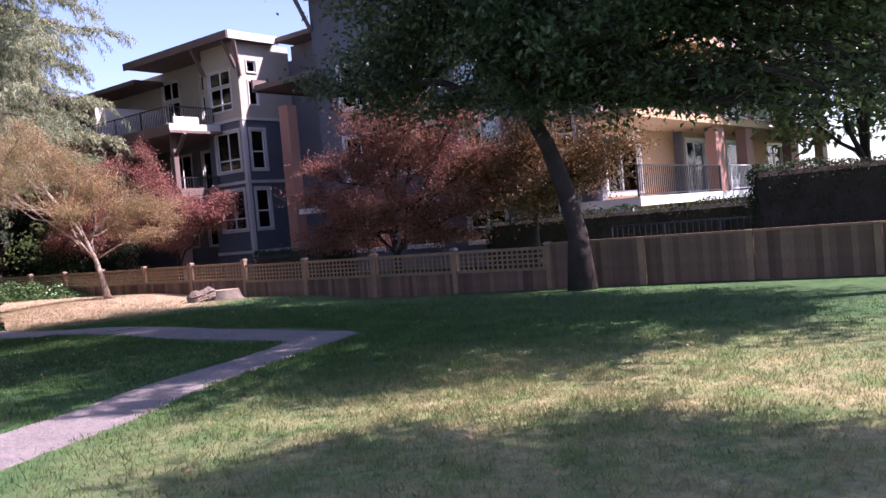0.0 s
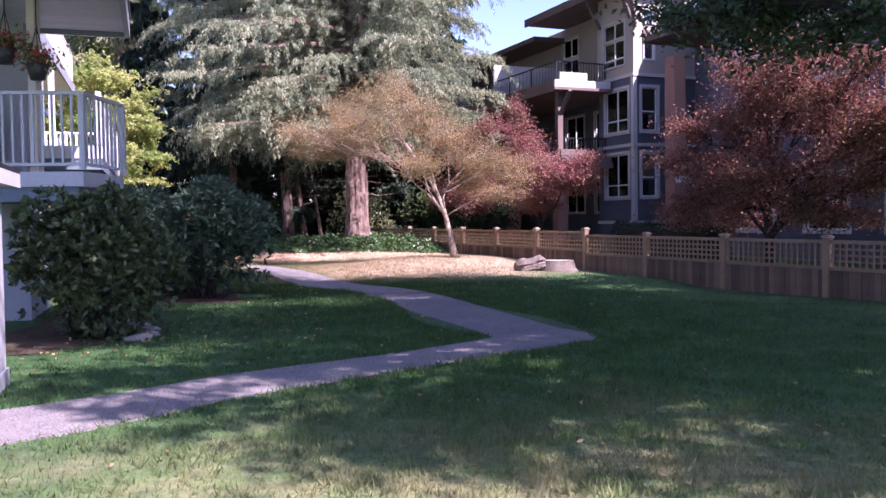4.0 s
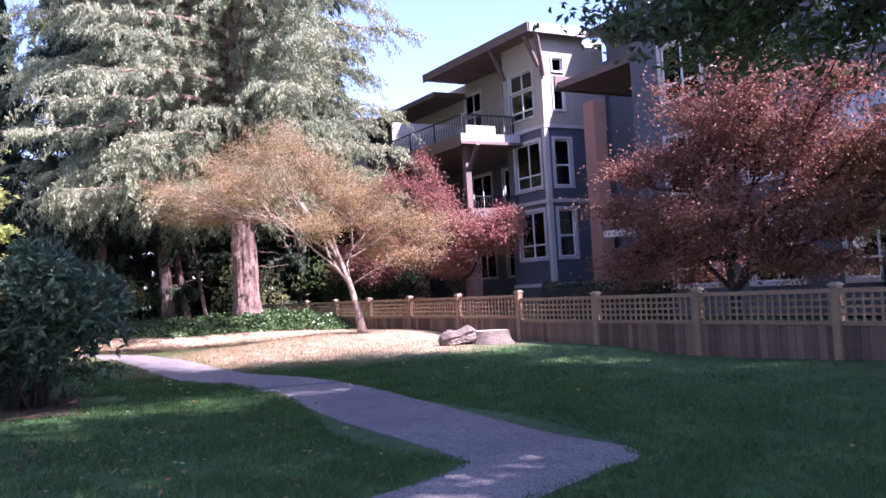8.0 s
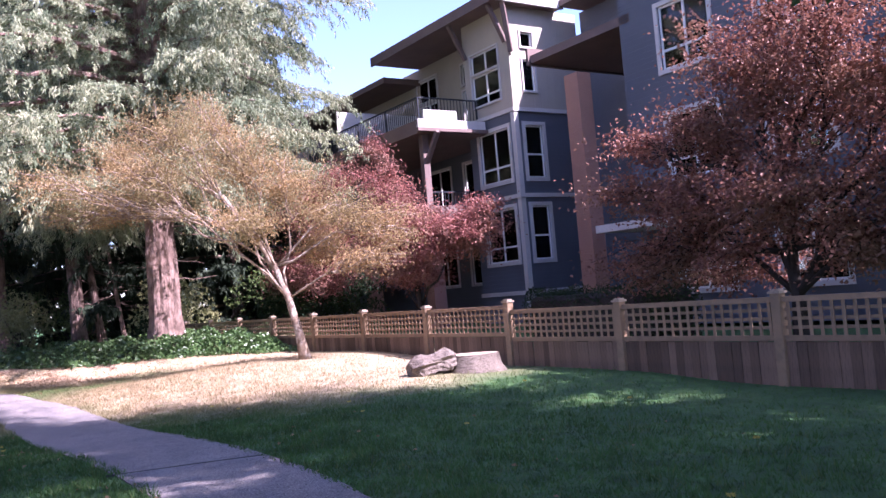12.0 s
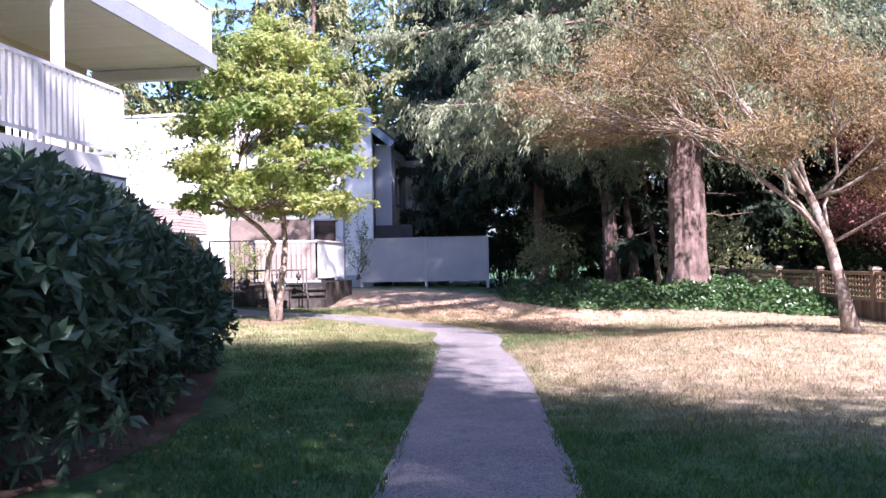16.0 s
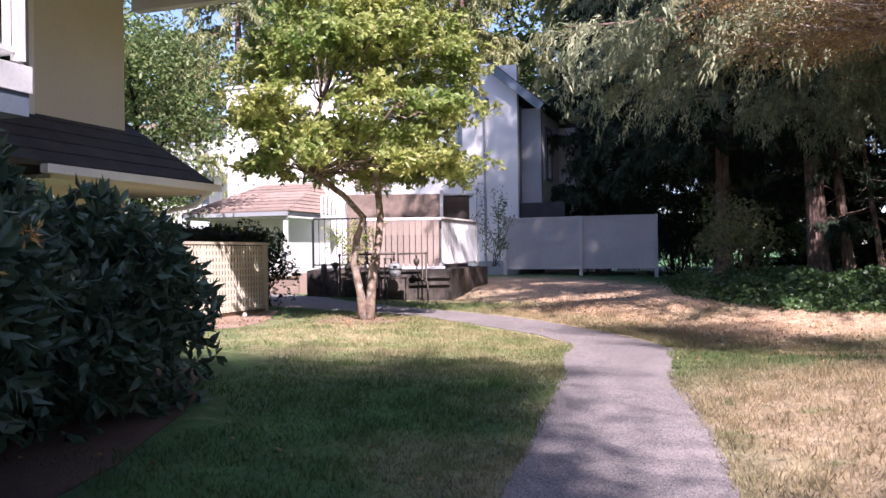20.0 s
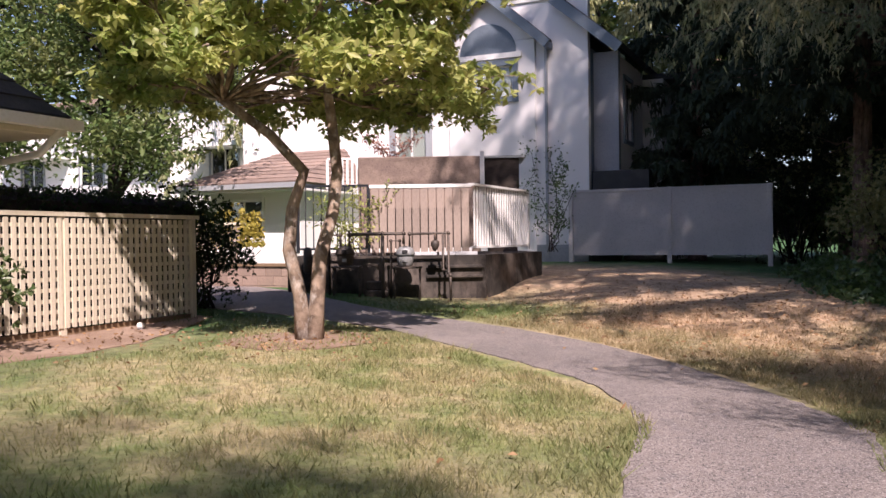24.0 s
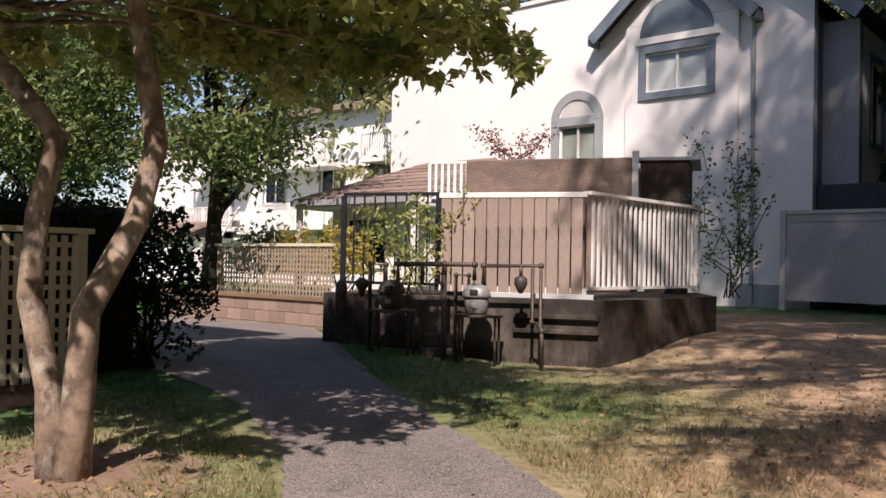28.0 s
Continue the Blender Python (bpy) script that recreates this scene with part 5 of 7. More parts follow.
def build_patio():
    """Raised patio: stained concrete base, picket guard, aggregate planter wall and timber planter."""
    C = Vector((-19.95, 34.56, 0))
    yaw_front = math.degrees(math.atan2(-0.8, -0.6))
    M = Matrix.Translation(C) @ pose(0, 0, 0, 0, 0, yaw_front)   # x along the front, -y side towards the house
    Mi = M.inverted()
    side_end = Mi @ Vector((-21.45, 37.25, 0))
    rt = root("patio", M, "raised patio with stained concrete base and white picket guard", "patio")
    bm = bmesh.new()
    foot = [(-0.25, 0.28), (3.45, 0.28), (3.45, -4.6), (side_end.x, -4.6), (side_end.x - 0.3, side_end.y + 0.1)]
    lo = [bm.verts.new((x, y, -0.35)) for x, y in foot]
    hi = [bm.verts.new((x, y, 0.80)) for x, y in foot]
    bm.faces.new(hi)
    bm.faces.new(lo[::-1])
    for i in range(len(foot)):
        j = (i + 1) % len(foot)
        bm.faces.new((lo[i], lo[j], hi[j], hi[i]))
    bmesh.ops.recalc_face_normals(bm, faces=bm.faces[:])
    part("base", bm, M_CONCRETE, rt, "dark stained concrete retaining base")
    picket_rail(rt, "front_rail", (1.95, 0), (3.3, 0), 0.86, 2.13, 0.14, M_RAIL_DARK, 0.02, 0.05, (0, 1), 0.06, "slim dark picket guard")
    part("top_rail", block(0.0, 1.93, -0.05, 0.05, 2.07, 2.14, 0.006), M_WHITE_PAINT, rt, "weathered white cap rail")
    part("bottom_rail", block(0.0, 1.93, -0.04, 0.03, 0.86, 0.94, 0.004), M_WHITE_PAINT, rt)
    board = mesh_of("board", *_box_data(0.135, 0.022, 1.2), M_TAN_BOARD)
    for i in range(12):
        put_mesh("board", board, rt, pose(0.12 + 0.155 * i, 0.045, 0.86), "tan painted guard board" if i == 0 else "")
    picket_rail(rt, "side_rail", (0, 0), (side_end.x, side_end.y), 0.86, 2.13, 0.13, M_WHITE_PAINT, 0.032, 0.12, (1,), 0.08)
    box_l = Mi @ Vector((-24.24, 34.56, 0))
    box_r = Mi @ Vector((-22.56, 36.8, 0))
    part("planter_wall", block(box_r.x, box_l.x, box_r.y - 1.6, box_r.y, 0.8, 3.0, 0.02), M_STUCCO_BROWN, rt, "tan aggregate planter wall")
    pl = part("planter", block(box_r.x - 0.9, box_r.x - 0.12, box_r.y - 1.7, box_r.y - 0.1, 2.0, 2.95, 0.01), M_PLANTER, rt, "dark timber planter box")
    part("planter_cap", block(box_r.x - 1.05, box_r.x - 0.08, box_r.y - 1.75, box_r.y - 0.05, 2.95, 3.0), M_GREYTRIM, pl)
    part("post", block(box_r.x - 0.1, box_r.x + 0.0, box_r.y - 0.1, box_r.y + 0.02, 2.2, 3.1), M_WHITE_PAINT, rt)
    part("planter_leg", block(box_r.x - 0.85, box_r.x - 0.2, box_r.y - 1.6, box_r.y - 0.2, 0.8, 2.0), M_PLANTER, rt)
    part("block_panel", block(0.1, 1.95, -0.65, -0.45, 0.8, 2.06), M_STUCCO_BROWN, rt, "tan panel behind the pickets")
    picket_rail(rt, "inner_rail", (box_l.x + 0.05, box_l.y - 0.3), (box_l.x + 0.75, box_l.y - 0.3), 2.3, 3.0, 0.11, M_WHITE_PAINT, 0.05, 0.06, (0, 1), 0.06)
    # gas meters and pipes before the base
    def pipe(parent, pts, r=0.022):
        v, f = tubes([[(p, r) for p in pts]], 8)
        put_mesh("pipe", mesh_of("pipe", v, f, M_PIPE, True), parent)
        for p in pts[1:-1]:
            bm = bmesh.new()
            bmesh.ops.create_icosphere(bm, subdivisions=1, radius=r * 1.6, matrix=Matrix.Translation(p))
            part("elbow", bm, M_PIPE, parent, smooth=True)

    def meter(x, body_z, paint, loop, label, tall=0.36):
        """Diaphragm meter on a shelf: tub, domed head with a band, index window, pipe loops, legs and regulator."""
        g = hz(*(M @ Vector((x, 0.75, 0))).xy) - 0.03
        mt = root("gas_meter", M @ pose(x, 0.75, g), label, "gas meter", "meters by the patio")
        z0 = body_z - g
        v, f = tubes([[((0, 0, z0), 0.10), ((0, 0, z0 + .02), 0.135), ((0, 0, z0 + tall * .5), 0.155), ((0, 0, z0 + tall * .54), 0.15)]], 16)
        tub = put_mesh("tub", mesh_of("tub", [(p[0], p[1] * .72, p[2]) for p in v], f, paint, True), mt)
        v, f = tubes([[((0, 0, z0 + tall * .54), 0.175), ((0, 0, z0 + tall * .62), 0.178), ((0, 0, z0 + tall * .8), 0.16), ((0, 0, z0 + tall * .95), 0.11), ((0, 0, z0 + tall), 0.05)]], 16)
        put_mesh("head", mesh_of("head", [(p[0], p[1] * .75, p[2]) for p in v], f, paint, True), mt)
        part("index", block(-0.05, 0.05, 0.10, 0.145, z0 + tall * .62, z0 + tall * .82, 0.012), M_BLACK, mt)
        part("badge", block(-0.04, 0.04, 0.108, 0.116, z0 + tall * .2, z0 + tall * .36, 0.004), M_METER, mt)
        part("shelf", block(-0.30, 0.24, -0.14, 0.14, z0 - 0.04, z0 - 0.005, 0.006), M_PIPE, mt)
        for lx in (-0.26, 0.2):
            pipe(mt, [(lx, 0.1, z0 - 0.03), (lx, 0.1, -0.1)], 0.016)
            pipe(mt, [(lx, -0.1, z0 - 0.03), (lx, -0.1, -0.1)], 0.016)
        for pts, r in loop:
            pipe(mt, [(px - x, py, pz - g) for px, py, pz in pts], r)
        return mt, g

    bottom = -0.25
    m1, g1 = meter(1.21, 0.62, M_METER, (
        (((1.13, 0, 0.95), (1.13, 0, 1.20), (0.43, 0, 1.21), (0.43, 0, 0.50), (0.40, 0.06, 0.45), (0.39, 0.06, bottom)), 0.026),
        (((0.53, 0, 1.20), (0.53, 0, 0.55), (0.40, 0, 0.52)), 0.022),
        (((0.67, 0, 1.20), (0.67, 0, 1.08)), 0.022),
        (((1.31, 0, 0.95), (1.31, 0, 1.08), (1.47, 0, 1.08), (1.47, 0, bottom)), 0.022)), "weathered silver gas meter on a pipe stand before the patio")
    v, f = tubes([[((-.54, 0, 1.09 - g1), .03), ((-.54, 0, 1.06 - g1), .075), ((-.54, 0, 0.99 - g1), .08), ((-.54, 0, .93 - g1), .05), ((-.54, 0, .88 - g1), .022)]], 12)
    put_mesh("regulator", mesh_of("regulator", v, f, M_PIPE, True), m1)
    m2, g2 = meter(2.30, 0.64, M_PIPE, (
        (((2.38, 0, 0.98), (2.38, 0, 1.19), (2.59, 0, 1.19), (2.59, 0, bottom)), 0.026),
        (((2.22, 0, 0.98), (2.22, 0, 1.20), (1.62, 0, 1.21), (1.24, 0, 1.21), (1.24, 0, 1.02)), 0.03),
        (((1.90, 0, 1.20), (1.90, 0, 0.95)), 0.026),
        (((1.62, 0, 1.20), (1.62, 0, bottom)), 0.034),
        (((2.22, 0, 1.20), (2.22, 0, 1.27)), 0.024)), "dark rusted gas meter on a pipe stand before the patio")
    v, f = tubes([[((.40, 0, 1.02 - g2), .03), ((.40, 0, 0.98 - g2), .085), ((.40, 0, 0.93 - g2), .085), ((.40, 0, .86 - g2), .05), ((.40, 0, .78 - g2), .022)]], 12)
    put_mesh("regulator", mesh_of("regulator", v, f, M_PIPE, True), m2)
    v, f = tubes([[((.68, 0, .98 - g2), .04), ((.68, 0, .92 - g2), .075), ((.68, 0, .55 - g2), .08), ((.68, 0, .5 - g2), .04)]], 12)
    put_mesh("filter", mesh_of("filter", v, f, M_PIPE, True), m2)
    for k, (x0, x1, z0, z1, d) in enumerate(((1.55, 1.98, bottom, 0.18, 0.55), (1.6, 1.95, 0.18, 0.34, 0.45))):
        part("rubble_block", block(x0, x1, 0.3, 0.3 + d * .6, z0, z1, 0.02), M_CONCRETE, rt)
    for x0, x1 in ((-0.1, 0.62), (0.66, 1.36)):
        part("kerb_board", block(x0, x1, 0.06, 0.11, 0.80, 0.865, 0.005), M_PALE_PAINT, rt, "weathered pale kerb board")
    for z in (0.44, 0.62):
        part("ledge", block(-0.2, 0.85, 0.28, 0.36, z - 0.06, z, 0.012), M_CONCRETE, rt)
    return M


PATIO = build_patio()


def build_porch():
    """Small shingled porch roof between the patio and the townhouse."""
    rt = root("porch", GRID_T, "small hipped porch with brown shingles and white gutter", "porch")
    x0, x1, y0, y1 = -11.2, -7.0, 44.4, 48.4
    shingle_roof(rt, "roof", (x0, y0, 2.72), (x1, y0, 2.72), (x1 - 0.9, y1, 4.0), (x0 + 0.9, y1, 4.0), M_SHINGLE, 9, "brown weathered shingle roof")
    shingle_roof(rt, "roof", (x1, y0, 2.72), (x1, y1, 2.72), (x1 - 0.9, y1, 4.0), (x1 - 0.9, y1 - 0.02, 4.0), M_SHINGLE, 9)
    part("gutter", block(x0, x1, y0 - 0.08, y0 + 0.02, 2.56, 2.7), M_GREYTRIM, rt)
    part("soffit", block(x0 + 0.05, x1 - 0.05, y0 + 0.02, y1, 2.5, 2.56), M_WHITE_PAINT, rt)
    FP = Matrix.Translation((0, y0 + 0.9, 0))
    hw = [(-10.2, -8.8, 1.15, 2.3)]
    wall_holes(rt, "wall", FP, x0 + 0.5, x1 - 0.5, -0.2, 2.5, 0.2, hw, M_WHITE)
    window_unit(rt, FP, *hw[0], M_WHITE_PAINT, (0.5,), (), 0.08, 0.5)
    part("wall", block(x1 - 0.7, x1 - 0.5, y0 + 1.1, y1 + 0.2, -0.2, 2.5), M_WHITE, rt)
    for x in (x0 + 0.15, x1 - 0.15):
        part("post", block(x - 0.06, x + 0.06, y0 + 0.05, y0 + 0.17, -0.1, 2.5), M_WHITE_PAINT, rt)


build_porch()


def build_low_wall():
    """Tan block planter wall closing the paved yard."""
    rt = root("planter_wall", GRID_T, "low tan block wall with a flat timber cap", "garden wall")
    me = mesh_of("block", *_box_data(0.39, 0.3, 0.19), M_BRICK)
    for k in range(3):
        for i in range(14):
            put_mesh("block", me, rt, pose(-9.2 + 0.4 * i - 0.2 * (k % 2), 39.85, -0.02 + 0.198 * k))
    part("cap", block(-9.6, -4.0, 39.66, 40.04, 0.575, 0.63), M_CEDAR_TRIM, rt)
    part("pier", block(-4.0, -3.4, 39.6, 40.2, -0.1, 0.72, 0.01), M_BRICK, rt)
    part("bed", block(-9.6, -4.0, 40.02, 42.0, -0.1, 0.5), M_SOIL, rt)


build_low_wall()


# ---- near row of townhouses on the walk's left ----
def build_row():
    rt = root("row_house", GRID_T, "cream row house with white balconies over the lawn", "house")
    # unit by the long straight
    FW = Matrix.Translation((-2.4, 0, 0)) @ pose(0, 0, 0, 0, 0, 90)
    hh = [(27.0, 28.6, 3.4, 5.0)]
    wall_holes(rt, "wall", FW, 24.3, 30.7, -0.3, 9.0, 0.25, hh, M_CREAM, "cream siding wall")
    for h in hh:
        window_unit(rt, FW, *h, M_WHITE_PAINT, (0.5,), (), 0.1, 0.3)
    part("wall", block(-9, -2.65, 30.5, 30.7, -0.3, 9.0), M_CREAM, rt)
    FN = Matrix.Translation((0.0, 0, 0)) @ pose(0, 0, 0, 0, 0, 90)
    hn = [(17.6, 19.2, 2.55, 4.6), (20.6, 22.8, 2.55, 4.6), (18, 19.6, 0.5, 1.7)]
    wall_holes(rt, "wall", FN, 16.4, 24.3, -0.3, 9.0, 0.25, hn, M_CREAM)
    for h in hn:
        window_unit(rt, FN, *h, M_WHITE_PAINT, (0.5,), (), 0.1, 0.3)
    part("wall", block(-2.4, -0.25, 24.05, 24.3, -0.3, 9.0), M_CREAM, rt)
    part("wall", block(-9, -0.25, 16.4, 16.6, -0.3, 9.0), M_CREAM, rt)
    s = part("balcony_floor", block(0.0, 1.87, 16.8, 24.38, 2.54, 2.76), M_WHITE_PAINT, rt, "white balcony edge")
    part("soffit", block(0.02, 1.85, 16.82, 24.36, 2.35, 2.54), M_BLUEGREY, s)
    picket_rail(rt, "balcony_rail", (1.8, 16.9), (1.8, 24.3), 2.8, 3.7, 0.115, M_WHITE_PAINT, 0.045, 0.08, (0, 0.25, 0.5, 0.75, 1), 0.08, "white picket balcony rail")
    picket_rail(rt, "balcony_rail", (1.8, 24.3), (0.05, 24.3), 2.8, 3.7, 0.115, M_WHITE_PAINT, 0.045, 0.08, (), 0.08)
    part("post", block(0.14, 0.28, 25.35, 25.49, -0.2, 5.62), M_WHITE_PAINT, rt)
    d = part("upper_deck", block(-2.4, 0.3, 16.2, 31.15, 5.66, 5.9), M_WHITE_PAINT, rt, "white upper deck with grooved soffit")
    me = mesh_of("soffit_board", *_box_data(2.6, 0.13, 0.02), M_WHITE_PAINT)
    for i in range(98):
        put_mesh("soffit_board", me, d, pose(-1.05, 16.35 + 0.148 * i, 5.635))
    part("beam", block(-2.4, 0.1, 30.9, 31.1, 5.40, 5.64), M_WHITE_PAINT, d)
    part("fascia", block(0.3, 0.34, 16.2, 31.2, 5.6, 5.93), M_GREYTRIM, d)
    part("floodlight", block(0.16, 0.3, 30.7, 30.86, 5.44, 5.6, 0.02), M_WHITE_PAINT, d)
    picket_rail(rt, "balcony_rail", (0.25, 16.4), (0.25, 31.0), 5.95, 6.9, 0.13, M_WHITE_PAINT, 0.05, 0.09, (0, 0.33, 0.66, 1), 0.09)
    part("roof", block(-9.5, 0.6, 15.9, 31.4, 9.0, 9.2), M_SHINGLE_DARK, rt)
    # shingled porch roof beyond the balcony; its hip gets lighter shingles to look sunlit
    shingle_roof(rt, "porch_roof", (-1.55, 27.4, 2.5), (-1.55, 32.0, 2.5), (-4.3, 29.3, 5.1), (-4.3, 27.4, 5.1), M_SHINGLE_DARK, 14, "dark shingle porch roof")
    shingle_roof(rt, "porch_roof", (-1.55, 32.0, 2.5), (-7.0, 32.0, 2.5), (-4.4, 29.28, 5.1), (-4.3, 29.3, 5.1), M_SHINGLE, 14, "hip slope in lighter brown shingles, painted as sunlit")
    g = part("gutter", block(-1.58, -1.45, 28.0, 32.1, 2.36, 2.48), M_WHITE_PAINT, rt)
    part("soffit", block(-4.8, -1.6, 28.2, 32.0, 2.3, 2.36), M_CREAM, rt)
    part("porch_wall", block(-5.0, -3.0, 31.2, 31.4, -0.2, 2.3), M_CREAM, rt)
    part("porch_wall", block(-3.2, -3.0, 30.0, 31.2, -0.2, 2.3), M_CREAM, rt)
    v, f = tubes([[((-1.52, 31.9, 2.4), 0.045), ((-1.75, 31.75, 2.1), 0.045), ((-2.9, 31.5, 1.9), 0.045), ((-2.95, 31.46, 0.0), 0.045)]], 8)
    put_mesh("downpipe", mesh_of("downpipe", v, f, M_WHITE_PAINT, True), g)
    return rt


build_row()


def build_corner_house():
    rt = root("corner_house", pose(0, 0, 0), "grey-white townhouse corner with a white-railed balcony", "house")
    P0, P1, P2 = (-9.4, 11.1), (-5.1, 12.4), (-5.33, 13.75)

    def prism(pts, z0, z1):
        bm = bmesh.new()
        lo, hi = [bm.verts.new((x, y, z0)) for x, y in pts], [bm.verts.new((x, y, z1)) for x, y in pts]
        bm.faces.new(hi)
        bm.faces.new(lo[::-1])
        for k in range(len(pts)):
            l = (k + 1) % len(pts)
            bm.faces.new((lo[k], lo[l], hi[l], hi[k]))
        bmesh.ops.recalc_face_normals(bm, faces=bm.faces[:])
        return bm

    # wall, rails and eave use the greyed whites that stand for shade
    part("wall", prism([(-9.9, 12.5), (-6.75, 13.45), (-8.0, 15.6), (-11, 15)], -0.2, 4.5), M_SHADED_STUCCO, rt, "white stucco wall with its shade painted in grey")
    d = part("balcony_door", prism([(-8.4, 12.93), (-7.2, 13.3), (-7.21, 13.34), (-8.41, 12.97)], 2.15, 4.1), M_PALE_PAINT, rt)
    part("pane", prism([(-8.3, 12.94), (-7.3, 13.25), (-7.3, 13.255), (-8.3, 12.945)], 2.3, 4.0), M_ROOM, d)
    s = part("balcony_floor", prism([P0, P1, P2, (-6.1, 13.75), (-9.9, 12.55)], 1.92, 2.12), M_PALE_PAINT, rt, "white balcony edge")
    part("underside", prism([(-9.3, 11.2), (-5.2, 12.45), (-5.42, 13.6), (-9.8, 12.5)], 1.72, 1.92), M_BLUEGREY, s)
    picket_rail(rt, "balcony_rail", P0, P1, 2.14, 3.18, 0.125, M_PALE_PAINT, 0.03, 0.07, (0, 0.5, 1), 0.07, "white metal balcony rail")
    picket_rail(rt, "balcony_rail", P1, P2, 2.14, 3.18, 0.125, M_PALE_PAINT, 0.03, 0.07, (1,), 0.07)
    # eave over the balcony
    def tp(b, a):
        p = GRID_T @ Vector((b, a, 0))
        return (p.x, p.y)
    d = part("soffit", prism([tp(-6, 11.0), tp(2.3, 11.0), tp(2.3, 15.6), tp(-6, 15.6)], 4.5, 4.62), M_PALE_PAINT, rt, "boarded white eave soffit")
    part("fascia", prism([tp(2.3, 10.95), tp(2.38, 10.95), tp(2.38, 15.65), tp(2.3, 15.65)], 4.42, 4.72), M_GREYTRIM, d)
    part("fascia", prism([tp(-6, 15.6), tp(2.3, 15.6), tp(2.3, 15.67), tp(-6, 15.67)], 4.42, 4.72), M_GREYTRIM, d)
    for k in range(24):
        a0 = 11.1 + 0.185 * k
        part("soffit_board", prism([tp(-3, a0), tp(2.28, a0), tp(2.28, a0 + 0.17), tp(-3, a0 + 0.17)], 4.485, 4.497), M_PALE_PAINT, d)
    part("roof", prism([tp(-6, 10.9), tp(2.4, 10.9), tp(2.4, 15.7), tp(-6, 15.7)], 4.72, 4.8), M_SHINGLE_DARK, rt)
    part("post", prism([(-5.9, 12.4), (-5.78, 12.4), (-5.78, 12.52), (-5.9, 12.52)], 2.12, 4.5), M_CREAM, rt)
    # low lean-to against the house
    w = part("lean_to", prism([tp(-4, 8.2), tp(1.42, 8.2), tp(1.42, 9.0), tp(-4, 9.0)], -0.2, 1.72), M_SHADED_STUCCO, rt, "low white lean-to")
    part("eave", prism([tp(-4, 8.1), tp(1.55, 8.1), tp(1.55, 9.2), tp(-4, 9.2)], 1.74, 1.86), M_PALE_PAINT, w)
    part("plinth", prism([tp(-4, 8.19), tp(1.44, 8.19), tp(1.44, 9.02), tp(-4, 9.02)], -0.2, 0.16), M_GREYTRIM, w)
    a, b, c, e = tp(1.55, 8.1), tp(1.55, 9.2), tp(-1.5, 9.2), tp(-1.5, 8.1)
    shingle_roof(rt, "lean_to_roof", (*a, 1.87), (*b, 1.87), (*c, 2.9), (*e, 2.9), M_SHINGLE_DARK, 8)
    # covered grill under a blue cloth
    g = root("grill", pose(-7.4, 12.35, 2.12, 0, 0, 106), "covered grill under a dark lid and blue cloth", "grill")
    part("cloth", block(-0.3, 0.3, -0.75, 0.75, 0.22, 0.92, 0.06), M_BLUE_CLOTH, g)
    part("lid", block(-0.3, 0.3, -0.45, 0.45, 0.9, 1.15, 0.1), M_BLACK, g)
    for x in (-0.22, 0.22):
        for y in (-0.5, 0.5):
            part("leg", block(x - 0.02, x + 0.02, y - 0.02, y + 0.02, 0, 0.32), M_BLACK, g)


build_corner_house()


def basket(b, a, z, seed, flower):
    rng = np.random.default_rng(seed)
    rt = root("hanging_basket", pose(b, a, z), "dark hanging basket with red flowers under the eave", "hanging basket", "baskets under the eave")
    v, f = tubes([[((0, 0, -0.16), 0.09), ((0, 0, 0.05), 0.15), ((0, 0, 0.06), 0.13)]], 12)
    put_mesh("pot", mesh_of("pot", v, f, M_BLACK, True), rt)
    lines = [[((0.13 * math.cos(k * 2.09), 0.13 * math.sin(k * 2.09), 0.05), 0.006), ((0, 0, 0.55), 0.006)] for k in range(3)] + [[((0, 0, 0.55), 0.008), ((0, 0, 4.5 - z), 0.008)]]
    v, f = tubes(lines, 5)
    put_mesh("chain", mesh_of("chain", v, f, M_BLACK), rt)
    p = rng.normal(size=(260, 3)) * (0.13, 0.13, 0.08) + (0, 0, 0.1)
    put_mesh("foliage", leaf_mesh("foliage", p, rng.normal(size=p.shape), 0.07, 0.04, L_GREEN, rng=rng), rt)
    p = rng.normal(size=(140, 3)) * (0.14, 0.14, 0.07) + (0, 0, 0.15)
    put_mesh("flowers", leaf_mesh("flowers", p, rng.normal(size=p.shape), 0.05, 0.045, L_FLOWER, rng=rng), rt)


for i, (b, a, z) in enumerate(((-6.35, 12.0, 3.55), (-6.0, 12.1, 3.72), (-5.6, 12.2, 3.5))):
    basket(b, a, z, 30 + i, True)


